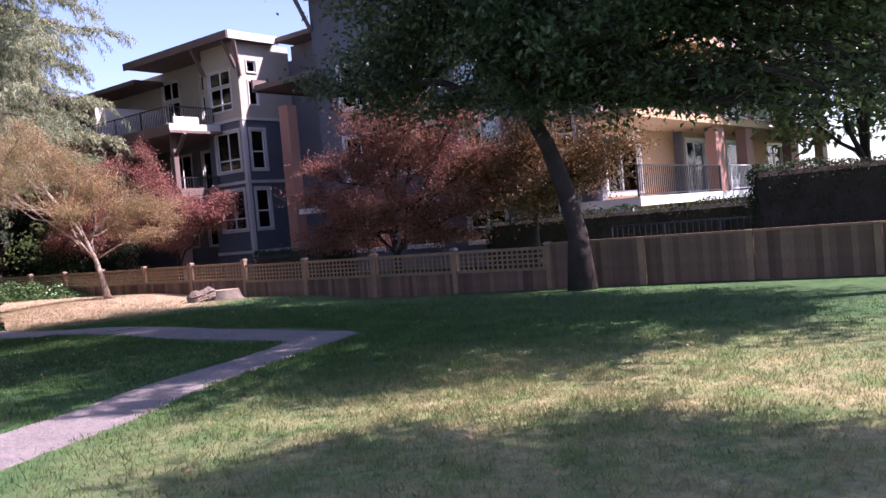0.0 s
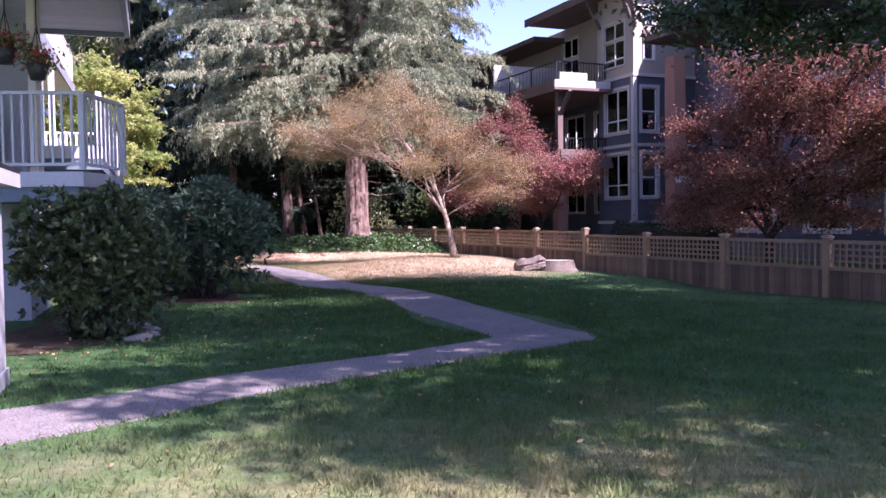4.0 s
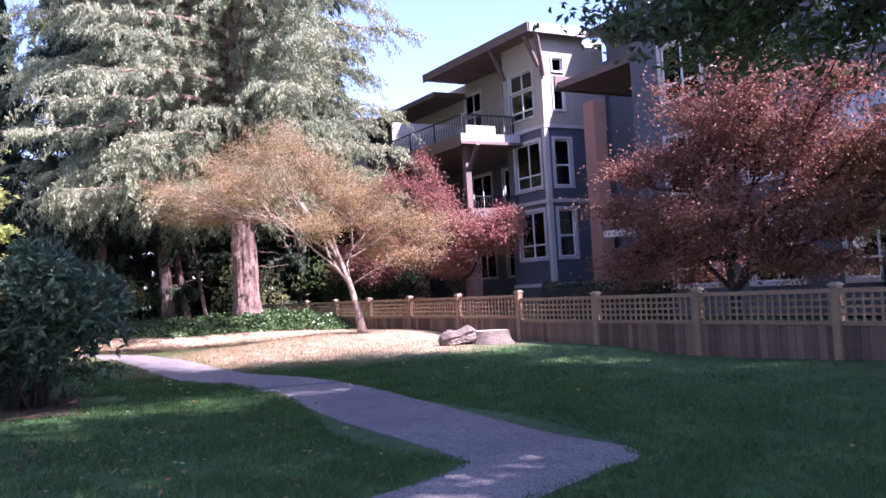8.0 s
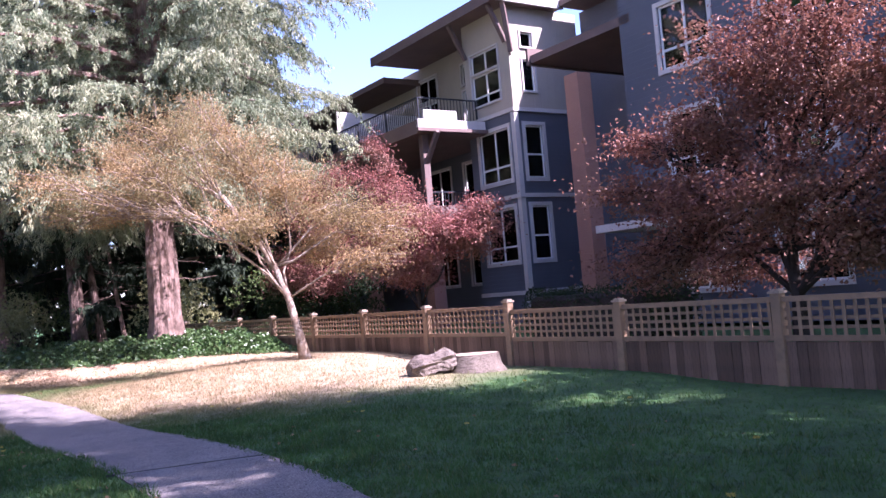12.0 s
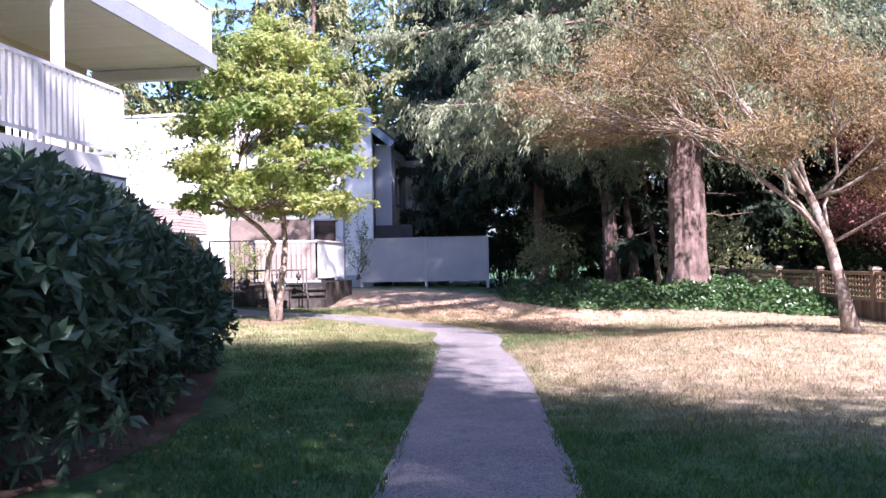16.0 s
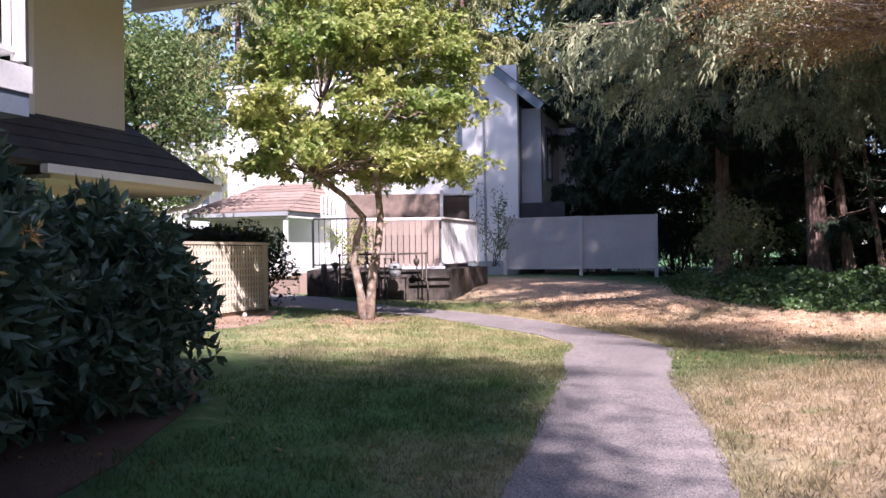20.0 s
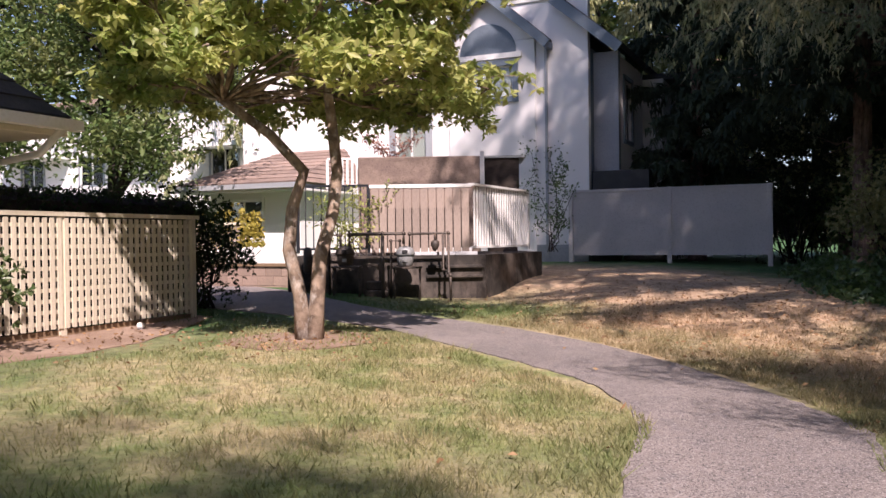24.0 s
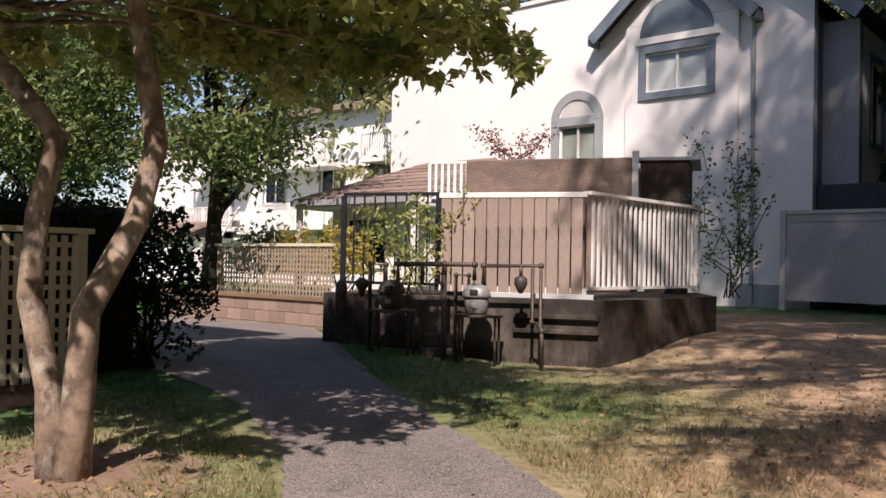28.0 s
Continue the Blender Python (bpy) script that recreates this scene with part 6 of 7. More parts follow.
# ---- privacy lattice by the yard ----
def build_lattice():
    rt = root("lattice_fence", GRID_T, "yellowed wooden lattice privacy fence with cap rail", "fence")
    X, Y0, Y1, Z0, Z1 = -1.95, 29.9, 34.45, 0.12, 1.42
    part("cap", block(X - 0.07, X + 0.07, Y0, Y1 + 0.05, Z1, Z1 + 0.05), M_LATTICE, rt)
    part("kick_board", block(X - 0.02, X + 0.02, Y0, Y1, -0.08, 0.1), M_CEDAR_TRIM, rt)
    part("rail", block(X - 0.03, X + 0.03, Y0, Y1, Z0 + 0.02, Z0 + 0.08), M_CEDAR, rt)
    for y in (Y0 + 0.05, (Y0 + Y1) / 2, Y1 - 0.05):
        part("post", block(X - 0.05, X + 0.045, y - 0.05, y + 0.05, -0.1, Z1, 0.005), M_LATTICE, rt)
    vm = mesh_of("slat", *_box_data(0.014, 0.06, Z1 - Z0 - 0.02), M_LATTICE)
    hm = mesh_of("cross_slat", *_box_data(0.012, Y1 - Y0 - 0.1, 0.045), M_LATTICE)
    n = 44
    for i in range(n):
        put_mesh("slat", vm, rt, pose(X + 0.052, Y0 + 0.12 + (Y1 - Y0 - 0.24) * i / (n - 1), Z0))
    for j in range(10):
        put_mesh("cross_slat", hm, rt, pose(X + 0.036, (Y0 + Y1) / 2, Z0 + 0.05 + 0.125 * j))


build_lattice()


# ---- white terrace far behind the yard ----
def build_terrace():
    rt = root("terrace_house", GRID_T, "white stepped terrace houses with balconies far behind", "building")
    Y = 57.0
    F = Matrix.Translation((0, Y, 0))
    hs = [(-33 + 4.2 * i, -31.4 + 4.2 * i, z, z + 1.5) for i in range(5) for z in (1.2, 4.0)]
    wall_holes(rt, "wall", F, -42, -16.0, -0.3, 8.0, 0.25, hs, M_WHITE)
    for h in hs:
        window_unit(rt, F, *h, M_GREYTRIM, (0.5,), (), 0.1, 0.4)
    for z, d in ((2.6, 1.6), (5.4, 1.4)):
        for x in (-34.0, -27.2, -20.6):
            s = part("balcony_slab", block(x, x + 4.6, Y - d, Y, z, z + 0.22), M_WHITE_PAINT, rt)
            picket_rail(rt, "balcony_rail", (x, Y - d + 0.05), (x + 4.6, Y - d + 0.05), z + 0.22, z + 1.2, 0.14, M_WHITE_PAINT, 0.04, 0.07, (0, 0.5, 1), 0.1)
    for i in range(9):
        part("stair_tread", block(-29.2 + 0.26 * i, -28.9 + 0.26 * i, Y - 2.8, Y - 1.7, 0.3 + 0.26 * i, 0.4 + 0.26 * i), M_WHITE_PAINT, rt)
    bm = bmesh.new()
    bar(bm, (-29.3, Y - 2.85, 1.2), (-26.9, Y - 2.85, 3.6), 0.07)
    part("stair_rail", bm, M_WHITE_PAINT, rt)
    part("roof", block(-42.5, -15.7, Y - 0.6, Y + 9, 8.0, 8.25), M_SHINGLE, rt)
    shingle_roof(rt, "lower_roof", (-38, Y - 3.6, 2.3), (-30.5, Y - 3.6, 2.3), (-30.5, Y - 0.3, 3.6), (-38, Y - 0.3, 3.6), M_SHINGLE, 8)
    part("lower_wall", block(-37.6, -30.9, Y - 3.2, Y - 0.02, -0.2, 2.28), M_WHITE, rt)
    lf = root("lattice_screen", GRID_T, "pale lattice screen behind the planter wall", "fence")
    Y2 = 42.3
    part("cap", block(-12.0, -7.3, Y2 - 0.04, Y2 + 0.04, 1.52, 1.58), M_LATTICE, lf)
    vm = mesh_of("slat", *_box_data(0.05, 0.012, 1.12), M_CAP)
    hm = mesh_of("cross_slat", *_box_data(4.7, 0.012, 0.04), M_CAP)
    for i in range(44):
        put_mesh("slat", vm, lf, pose(-11.9 + 4.5 * i / 43, Y2, 0.4))
    for j in range(10):
        put_mesh("cross_slat", hm, lf, pose(-9.65, Y2 + 0.012, 0.46 + 0.11 * j))


build_terrace()

# ---- trees and planting ----


def at_fence(u, v):
    x, y = fence_xy(u, v)
    return x, y, hz(x, y)


def fdir(u, v):
    """An offset along the fence grid as a world offset."""
    p = GRID_F.to_3x3() @ Vector((u, v, 0))
    return p.x, p.y


def fblobs(rows):
    return [(*fdir(u, v), z, rx, rz) for u, v, z, rx, rz in rows]


ox, oy, oz = at_fence(-8.6, 15.0)
def otrunk(u, v, z):
    a, b = fdir(u, v)
    return (ox + a, oy + b, z)
# boughs of the oak from the skirt up to the top: along the fence, across it, height, half width, half depth
OAK_SKIRT = [(3.6, 0.6, 3.9, 1.2, 0.6), (0.8, 0.8, 4, 1.3, 0.7), (-0.5, -0.5, 4.1, 1.4, 0.7), (3.2, -0.5, 4.2, 1.4, 0.7), (6.4, -0.6, 4.2, 1.3, 0.7), (5.5, -1, 4.4, 1.4, 0.7), (4.4, -0.2, 4.4, 1.4, 0.8), (-3, 0, 4.5, 1.4, 0.8), (1, -0.8, 4.6, 1.4, 0.8), (1.5, 1.6, 4.8, 1.6, 1.1), (7.4, 0.2, 4.8, 1.4, 0.8), (-1.8, 0.4, 4.9, 1.5, 0.9), (2.2, -2.4, 5, 1.5, 0.9), (-4.2, -1.2, 5, 1.4, 0.8), (3.8, -1.8, 5.2, 1.9, 1.1)]
OAK_FENCE = [(1.0, 2.4, 4.7, 1.2, 0.7), (-1.2, 2.5, 4.9, 1.2, 0.7), (2.2, 3.2, 6.1, 1.3, 0.8), (-0.2, 3.4, 6.6, 1.3, 0.8), (3.4, 3.9, 7.4, 1.4, 0.9), (1.4, 4.0, 7.6, 1.4, 0.8), (-0.8, 4.1, 7.6, 1.3, 0.8), (-3.0, 3.6, 7.2, 1.3, 0.8),
             (5.2, 4.6, 9.2, 1.5, 0.9), (3.2, 4.8, 9.4, 1.4, 0.9), (1.0, 4.8, 9.4, 1.4, 0.9), (-1.2, 4.6, 9.2, 1.4, 0.9), (-4.8, 3.2, 6.8, 1.1, 0.7)]
OAK_REACH = [(2.4, .5, 3.9, .9, .5), (3.8, .5, 3.6, .9, .5), (5.0, .4, 3.6, .9, .5), (6.0, .4, 3.4, .9, .5), (4.6, -1.4, 3.7, .9, .5), (5.8, -1.5, 3.4, .9, .5), (6.8, -1.2, 3.3, .9, .5), (7.4, .2, 3.7, .9, .5), (2.8, -1.5, 4.0, .9, .5),
             (4.8, -1.4, 5.4, 1.2, .7), (5.6, -1.6, 6.6, 1.2, .7), (6.6, -1.4, 5.2, 1.1, .7), (7.4, -1.6, 6.4, 1.2, .7), (8.6, -1.4, 5.4, 1.1, .7), (9.0, -1.6, 6.8, 1.2, .7), (10.2, -1.4, 5.6, 1.1, .7), (10.6, -1.4, 6.8, 1.2, .7), (6.2, .4, 6.4, 1.3, .8), (8.0, .4, 7.4, 1.3, .8), (9.6, .2, 6.2, 1.2, .8)]
# boughs added above the view, to shade the path and rhododendrons
OAK_SHADE = [(-.7, -5.1, 12.4, 1.6, 1), (1.1, -4.1, 14.4, 1.6, 1), (-2.4, -6.1, 10.6, 1.4, .9), (-.2, -6.4, 11.4, 1.5, .9), (2.4, -5, 13.2, 1.6, 1), (-2.6, -4.6, 12.6, 1.5, .9), (-4.2, -5.6, 12.0, 1.5, .9), (-4.6, -4.6, 14.2, 1.5, .9)]
OAK_LOWER = [(-0.8, -1.6, 5.2, 1.5, 0.9), (-6, -1.4, 5.2, 1.4, 0.9), (-5, 0.3, 5.2, 1.5, 0.9), (6.5, -1.5, 5.4, 1.9, 1.1), (-5, -0.5, 5.8, 1.9, 1.2), (0.6, -2.2, 6, 2.2, 1.3), (2.4, -0.2, 6, 2.2, 1.4), (-5.6, 0.2, 6, 1.5, 1), (8.6, -1.5, 6, 1.9, 1.2), (5, -0.6, 6.2, 2, 1.3), (3, 1.8, 6.2, 1.9, 1.1), (10.2, -1, 6.4, 1.8, 1.1), (-2.6, -2, 6.6, 2.2, 1.4), (-3.4, 1, 6.8, 2, 1.4), (7.4, -3, 7.4, 2, 1.2)]
OAK_MIDDLE = [(-0.6, 0.6, 7.6, 2.3, 1.5), (5.6, 0.6, 7.6, 2, 1.3), (-4.6, -2.4, 8.2, 2, 1.4), (2.6, -2.8, 8.6, 2.4, 1.5), (-5, -1, 8.6, 1.8, 1.3), (-1, -1, 9.4, 2.4, 1.5), (4, -0.4, 10, 2.4, 1.5), (-3.4, 0.6, 10.2, 1.9, 1.3), (-5.4, -3, 10.2, 1.9, 1.2), (-3.8, -2.8, 10.4, 2, 1.3), (-1, -3.6, 11, 2.3, 1.4), (-3, -0.4, 11.5, 2.4, 1.5), (1, -0.6, 12, 2.6, 1.6)]
OAK_TOP = [(-3.6, -2.8, 12, 1.8, 1.1), (-4.9, -2.9, 13, 2.4, 1.4), (2.8, -2.2, 13.8, 2.2, 1.4), (-1.2, 0.4, 14.2, 2.4, 1.5), (-4.1, -1.5, 14.2, 1.9, 1.2), (-3.2, -4.2, 14.5, 2.2, 1.4), (-4.2, -3.8, 15.5, 1.8, 1.2), (-0.5, -2.2, 16, 2, 1.3), (-5.7, -3.2, 16, 1.7, 1.1), (-5.4, -1.6, 16, 1.6, 1.1), (-2.2, -3.6, 16.5, 1.9, 1.2), (-3.4, -1.5, 17.2, 1.9, 1.2), (-2.6, -2.6, 18.5, 1.8, 1.1), (-1.7, 0.3, 20.4, 1.8, 1.1), (-0.4, -0.6, 20.2, 1.6, 1.0), (-3.0, 0.8, 19.2, 1.6, 1.0), (-1.8, -4.7, 18, 1.4, .9), (-.2, -4.8, 18, 1.4, .9), (1.2, -5.0, 17.6, 1.4, .9), (-3.8, -3.3, 18, 1.3, .9)]
leafy_tree("oak_tree", [(ox, oy, oz), otrunk(-.02, 0, 1.2), otrunk(-.25, 0, 2.2), otrunk(-.6, 0, 3.2), otrunk(-1.1, -.1, 4.3), otrunk(-1.4, -.2, 6.0), otrunk(-1.3, -.3, 8.5), otrunk(-1.0, -.5, 11.5), otrunk(-1.4, -.2, 15.5)], 0.25,
           fblobs(OAK_SKIRT + OAK_FENCE + OAK_REACH + OAK_SHADE + OAK_LOWER + OAK_MIDDLE + OAK_TOP),
           L_OAK, M_BARK_DARK, 138000, 0.165, 0.085, "dark green spreading oak with a leaning trunk by the fence", "tree", 11, spread=0.30, twig=11)
# second broad crown at the lawn's open side; its boughs reach into view and shade the grass
SHADE_LOWER = [(-4.6, 0.6, 5.4, 1.4, 0.7), (-3.4, -1.4, 5.6, 1.4, 0.7), (-3.8, 2.2, 5.6, 1.4, 0.7), (-1, 4.2, 7.6, 2.2, 1.2), (2, -1.5, 8, 2.2, 1.4), (1.5, -3.6, 8, 2, 1.1), (-2.4, 1.8, 8.2, 2.4, 1.4), (3.6, -0.5, 8.2, 2.2, 1.2), (1.5, 2.6, 8.3, 2.4, 1.4), (-1, -4, 8.4, 2, 1.1), (-1.5, -2.4, 8.6, 2.4, 1.4), (-3.5, -3.4, 8.8, 2, 1.1)]
# boughs added out of view, placed to shade the path and lawn
SHADE_NORTH = [(-2.4, 3.6, 8.6, 1.4, .8), (-3.8, 4.4, 9.6, 1.4, .8), (-1.4, 5.2, 9.4, 1.4, .8), (-4.6, 3.2, 8.6, 1.3, .8), (-2.6, 5.6, 10.6, 1.4, .8), (-5.2, 4.8, 8.8, 1.3, .8), (-3.8, 2.4, 10.4, 1.4, .8), (-0.4, 3.0, 8.4, 1.3, .8), (-5.8, 3.6, 10.0, 1.3, .8), (-0.6, 6.4, 10.8, 1.4, .8), (-5.2, -1.5, 9.0, 1.2, .8), (-4.2, -1.9, 10.0, 1.2, .8), (-3.1, -4.5, 9.0, 1.2, .8), (-1.9, -4.3, 9.6, 1.2, .8), (-5.0, -3.6, 9.0, 1.0, .7)]
# the westernmost of these are added overhead, unseen, to shade the corner house balcony
SHADE_UPPER = [(-4.4, 0, 9, 2.2, 1.2), (-3.2, 3.6, 9, 2, 1.2), (-5.6, -2.6, 9.2, 1.8, 1.1), (0, 0, 10.4, 2.8, 1.6), (-4, 2.6, 11.5, 2.2, 1.3), (-7, -0.6, 11.6, 1.9, 1.1), (-8.4, -1.4, 12, 1.9, 1.1), (-1, 1, 12.4, 2.6, 1.4), (-4.6, -0.6, 12.4, 2.4, 1.4), (-10, 0.2, 12.4, 1.9, 1.1), (-5.6, 0.2, 14.8, 2.2, 1.3), (-2.6, -1, 15, 2.4, 1.4), (-9.4, 1.8, 11.2, 1.5, 0.8), (-8.4, 3.0, 12.0, 1.5, 0.8), (-11.2, 1.6, 11.8, 1.4, 0.8), (-7.4, 1.6, 10.6, 1.4, 0.8), (-10.0, 2.6, 10.6, 1.4, 0.8), (-12.4, 2.4, 12.2, 1.4, 0.8), (-10.6, 0.6, 13.0, 1.4, 0.8)]
leafy_tree("oak_tree", [(11.6, 7.6, hz(11.6, 7.6)), (11.5, 7.6, 2.0), (11.3, 7.7, 4.5), (11.0, 7.8, 7.5), (10.8, 7.8, 11.0)], 0.32,
           SHADE_LOWER + SHADE_NORTH + SHADE_UPPER,
           L_OAK, M_BARK_DARK, 60000, 0.21, 0.115, "dark green broad-crowned tree shading the lawn", "tree", 12, spread=0.26, twig=11)
# third tree, always out of view, added to shade the near grass
leafy_tree("oak_tree", [(9.5, -2.5, hz(9.5, -2.5)), (9.4, -2.4, 2.0), (9.1, -1.9, 4.5), (8.7, -1.2, 6.6), (8.4, -.8, 8.4)], 0.2,
           [(-3.1, 3.0, 8.0, 1.1, .7), (-2.2, 3.4, 8.0, 1.1, .7), (-1.7, 2.4, 8.0, 1.1, .7), (-.8, 2.8, 8.2, 1.1, .7), (-1.1, 1.6, 8.2, 1.1, .8), (0.6, .6, 8.4, 1.4, .9), (.2, -1.2, 8.0, 1.4, .9), (-1.4, 1.0, 9.4, 1.2, .8)] ,
           L_OAK, M_BARK_DARK, 12000, 0.18, 0.10, "young green tree out of view, added to shade the lawn", "tree", 13)
mx, my, mz = at_fence(-17.2, 18.6)
leafy_tree("copper_maple", [(mx, my, mz), (mx, my, .8), (mx - .1, my, 1.5), (mx, my, 2.4), (mx, my + .1, 3.6)], 0.13,
           fblobs([(-2.9, 0, 3.1, 1.3, 1.0), (-1.7, -.3, 2.5, 1.4, .9), (-.6, 0, 4.9, 1.6, 1.1), (.9, .2, 4.3, 1.7, 1.2), (2.4, 0, 3.3, 1.5, 1.1), (.3, -.6, 2.7, 1.6, .9), (-1.7, .3, 4.2, 1.4, 1.0), (3.3, .2, 2.3, 1.2, .8), (1.6, -.4, 2.0, 1.2, .6), (-.3, .6, 5.8, 1.1, .8), (-2.6, -.3, 1.8, .9, .5), (-3.5, 0, 1.7, 1.0, .5), (3.9, .2, 3.8, 1.1, .8), (2.8, 0, 4.9, 1.1, .7), (-3.6, .2, 4.2, .9, .6), (1.2, 0, 5.7, .9, .6), (4.6, 0, 2.6, 1.0, .6), (-1.0, 0, 1.5, 1.3, .5), (1.0, .2, 1.4, 1.3, .5), (2.6, .1, 1.5, 1.2, .5), (-2.8, 0, 1.4, 1.1, .45)]),
           L_MAPLE, M_BARK_DARK, 70000, 0.08, 0.052, "copper-red maple with dense dark foliage behind the fence", "tree", 21, branch_from=0.3, twig=14, spread=0.28)
mx, my, mz = at_fence(-12.4, 19.3)
leafy_tree("copper_maple", [(mx, my, mz), (mx, my, 1.0), (mx + .1, my, 2.0), (mx, my, 3.4)], 0.12,
           fblobs([(-1.4, 0, 3.0, 1.3, 1.0), (.2, 0, 4.0, 1.5, 1.1), (1.4, .2, 2.8, 1.4, 1.0), (0, -.3, 2.2, 1.3, .7), (2.4, 0, 3.6, 1.2, .9)]),
           L_MAPLE_BROWN, M_BARK_DARK, 26000, 0.085, 0.055, "copper maple with thin orange-brown foliage", "tree", 22, branch_from=0.3)
mx, my, mz = at_fence(-28.6, 18.4)
leafy_tree("crimson_maple", [(mx, my, mz), (mx, my, .9), (mx - .05, my, 1.6), (mx, my, 2.6), (mx, my, 3.6)], 0.1,
           fblobs([(-1.6, 0, 4.6, .9, 1.0), (-.6, 0, 3.6, 1.2, .9), (.8, .1, 3.2, 1.3, .9), (2.0, 0, 2.6, 1.3, .8), (-1.8, 0, 2.6, 1.2, .9), (.2, -.3, 2.0, 1.3, .6), (2.9, .2, 3.2, .9, .7), (-2.6, .1, 3.4, .9, .7), (-1.9, 0, 5.7, .5, .6)]),
           L_MAPLE_RED, M_BARK_DARK, 50000, 0.075, 0.046, "bright crimson maple leaning over the fence", "tree", 23, branch_from=0.3, twig=14, spread=0.32)
mx, my, mz = at_fence(-35.5, 18.6)
leafy_tree("crimson_maple", [(mx, my, mz), (mx, my, .9), (mx, my, 2.0), (mx, my, 3.0)], 0.1,
           fblobs([(0, 0, 2.6, 1.5, .9), (1.6, 0, 2.0, 1.3, .7), (-1.6, 0, 2.2, 1.4, .8), (.5, 0, 3.6, 1.0, .8), (-3.0, 0, 1.9, 1.2, .7), (1.0, 0, 4.6, 1.0, .7), (2.6, .1, 3.4, 1.1, .8), (-.8, 0, 4.4, 1.1, .8), (2.2, 0, 5.2, .8, .6)]),
           L_MAPLE_RED, M_BARK_DARK, 30000, 0.08, 0.05, "low crimson maple behind the fence", "tree", 24, branch_from=0.3)
# pale slim tree with dry golden leaves on the mound
tx, ty, tz = -3.2, 29.7, hz(-3.2, 29.7)
leafy_tree("golden_tree", [(tx, ty, tz), (tx - .12, ty, .7), (tx - .3, ty, 1.5), (tx - .55, ty, 2.2), (tx - 1.0, ty, 3.0), (tx - 1.6, ty - .1, 3.9)], 0.115,
           [(-5.4, -.3, 4.3, 1.2, .7), (-4.0, .6, 4.9, 1.2, .8), (-2.6, -.5, 5.1, 1.3, 1.0), (-1.4, .5, 4.9, 1.2, 1.0), (-.2, 0, 4.2, 1.2, .9), (1.0, .2, 3.4, 1.2, .8), (2.2, 0, 2.8, 1.1, .6), (-3.0, -1.2, 4.2, 1.2, .7), (-.9, -1.0, 3.1, 1.1, .7), (.6, .9, 2.5, 1.0, .6), (-4.6, 1.0, 3.9, 1.0, .6), (-2.2, .8, 5.9, .9, .7), (1.8, -.6, 2.1, .9, .4), (-5.2, .3, 3.6, .9, .4)],
           L_GOLD, M_BARK_PALE, 62000, 0.062, 0.022, "slim pale-barked tree with sparse dry golden foliage", "tree", 31, branch_from=0.4, twig=30, spread=0.26, thick=0.26, hang=0.6)
# two-stemmed yellow-green tree in the bend of the path
gx, gy, gz = -15.58, 28.95, hz(-15.58, 28.95)
def dome(rings, seed):
    """Boughs of a domed crown. rings: (height, reach, count, half width, half depth)."""
    rng = np.random.default_rng(seed)
    out = []
    for z, reach, count, rx, rz in rings:
        for i in range(count):
            a = 6.283 * (i + rng.uniform(-.25, .25)) / count + z
            r = reach * rng.uniform(.8, 1.1)
            out.append((r * math.cos(a) - .1, r * math.sin(a) + .1, z + rng.uniform(-.15, .15), rx, rz))
    return out


MAG_CROWN = dome(((2.85, 1.95, 10, .6, .3), (3.25, 1.1, 6, .7, .36), (3.75, 2.1, 10, .68, .38), (4.7, 1.85, 9, .7, .4), (5.0, .8, 4, .7, .4), (5.6, 1.45, 7, .7, .42), (6.4, .9, 5, .65, .42), (7.1, .3, 3, .5, .4)), 41) + [(-.9, 2.2, 2.7, .55, .28), (-.4, 2.6, 2.75, .55, .28), (-1.5, 2.2, 2.75, .55, .28), (-1.9, 1.6, 2.7, .55, .28), (-1.2, 2.8, 2.95, .5, .28)]
mag = leafy_tree("magnolia_tree", [(gx, gy, gz), (gx - .02, gy - .06, .5), (gx - .05, gy - .17, 1.0), (gx - .02, gy - .14, 1.45), (gx + .08, gy - .04, 1.85), (gx - .1, gy - .35, 2.25), (gx - .4, gy - .75, 2.62), (gx - .5, gy - .85, 3.1), (gx - .4, gy - .6, 3.9), (gx - .25, gy - .3, 4.8), (gx - .1, gy, 5.8)], 0.085,
           MAG_CROWN,
           L_MAGNOLIA, M_BARK_PALE, 52000, 0.12, 0.07, "two-stemmed tree with twisted pale trunk and yellow-green leaves", "tree", 41, branch_from=0.55, twig=7, spread=0.36, thick=0.24, whorl=6, hang=0.0, climb=True)
v, f = tubes([[((.05, .06, -.15), .11), ((.08, .09, .4), .085), ((.11, .12, .9), .078), ((-.03, .36, 1.4), .07), ((-.10, .46, 1.85), .066), ((-.05, .36, 2.5), .058), ((.05, .2, 3.4), .045), ((.1, .15, 4.6), .03)]], 10)
put_mesh("second_stem", mesh_of("second_stem", v, f, M_BARK_PALE, True), mag)

# big spruces
conifer("spruce_tree", -9.05, 37.85, 0.48, 40, 5.0, 8.2, "huge old spruce with drooping grey-green branches", 51, L_SPRUCE, 290, 30, 104, long_strand=1.3, spray=(0.15, 0.044), taper=2.6, thin=(0.22, 0.0), gap=-0.45, droop=0.26)
conifer("spruce_tree", -15.7, 46.7, 0.30, 28, 5.0, 7.2, "tall spruce with reddish trunk and hanging grey-green foliage", 52, L_SPRUCE, 120, 24, 76, lean=(-1.0, 0), long_strand=1.6, spray=(0.17, 0.045), taper=2.0, gap=-0.45)
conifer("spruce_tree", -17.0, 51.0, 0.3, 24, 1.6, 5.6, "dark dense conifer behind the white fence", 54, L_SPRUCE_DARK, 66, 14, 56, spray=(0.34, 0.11))
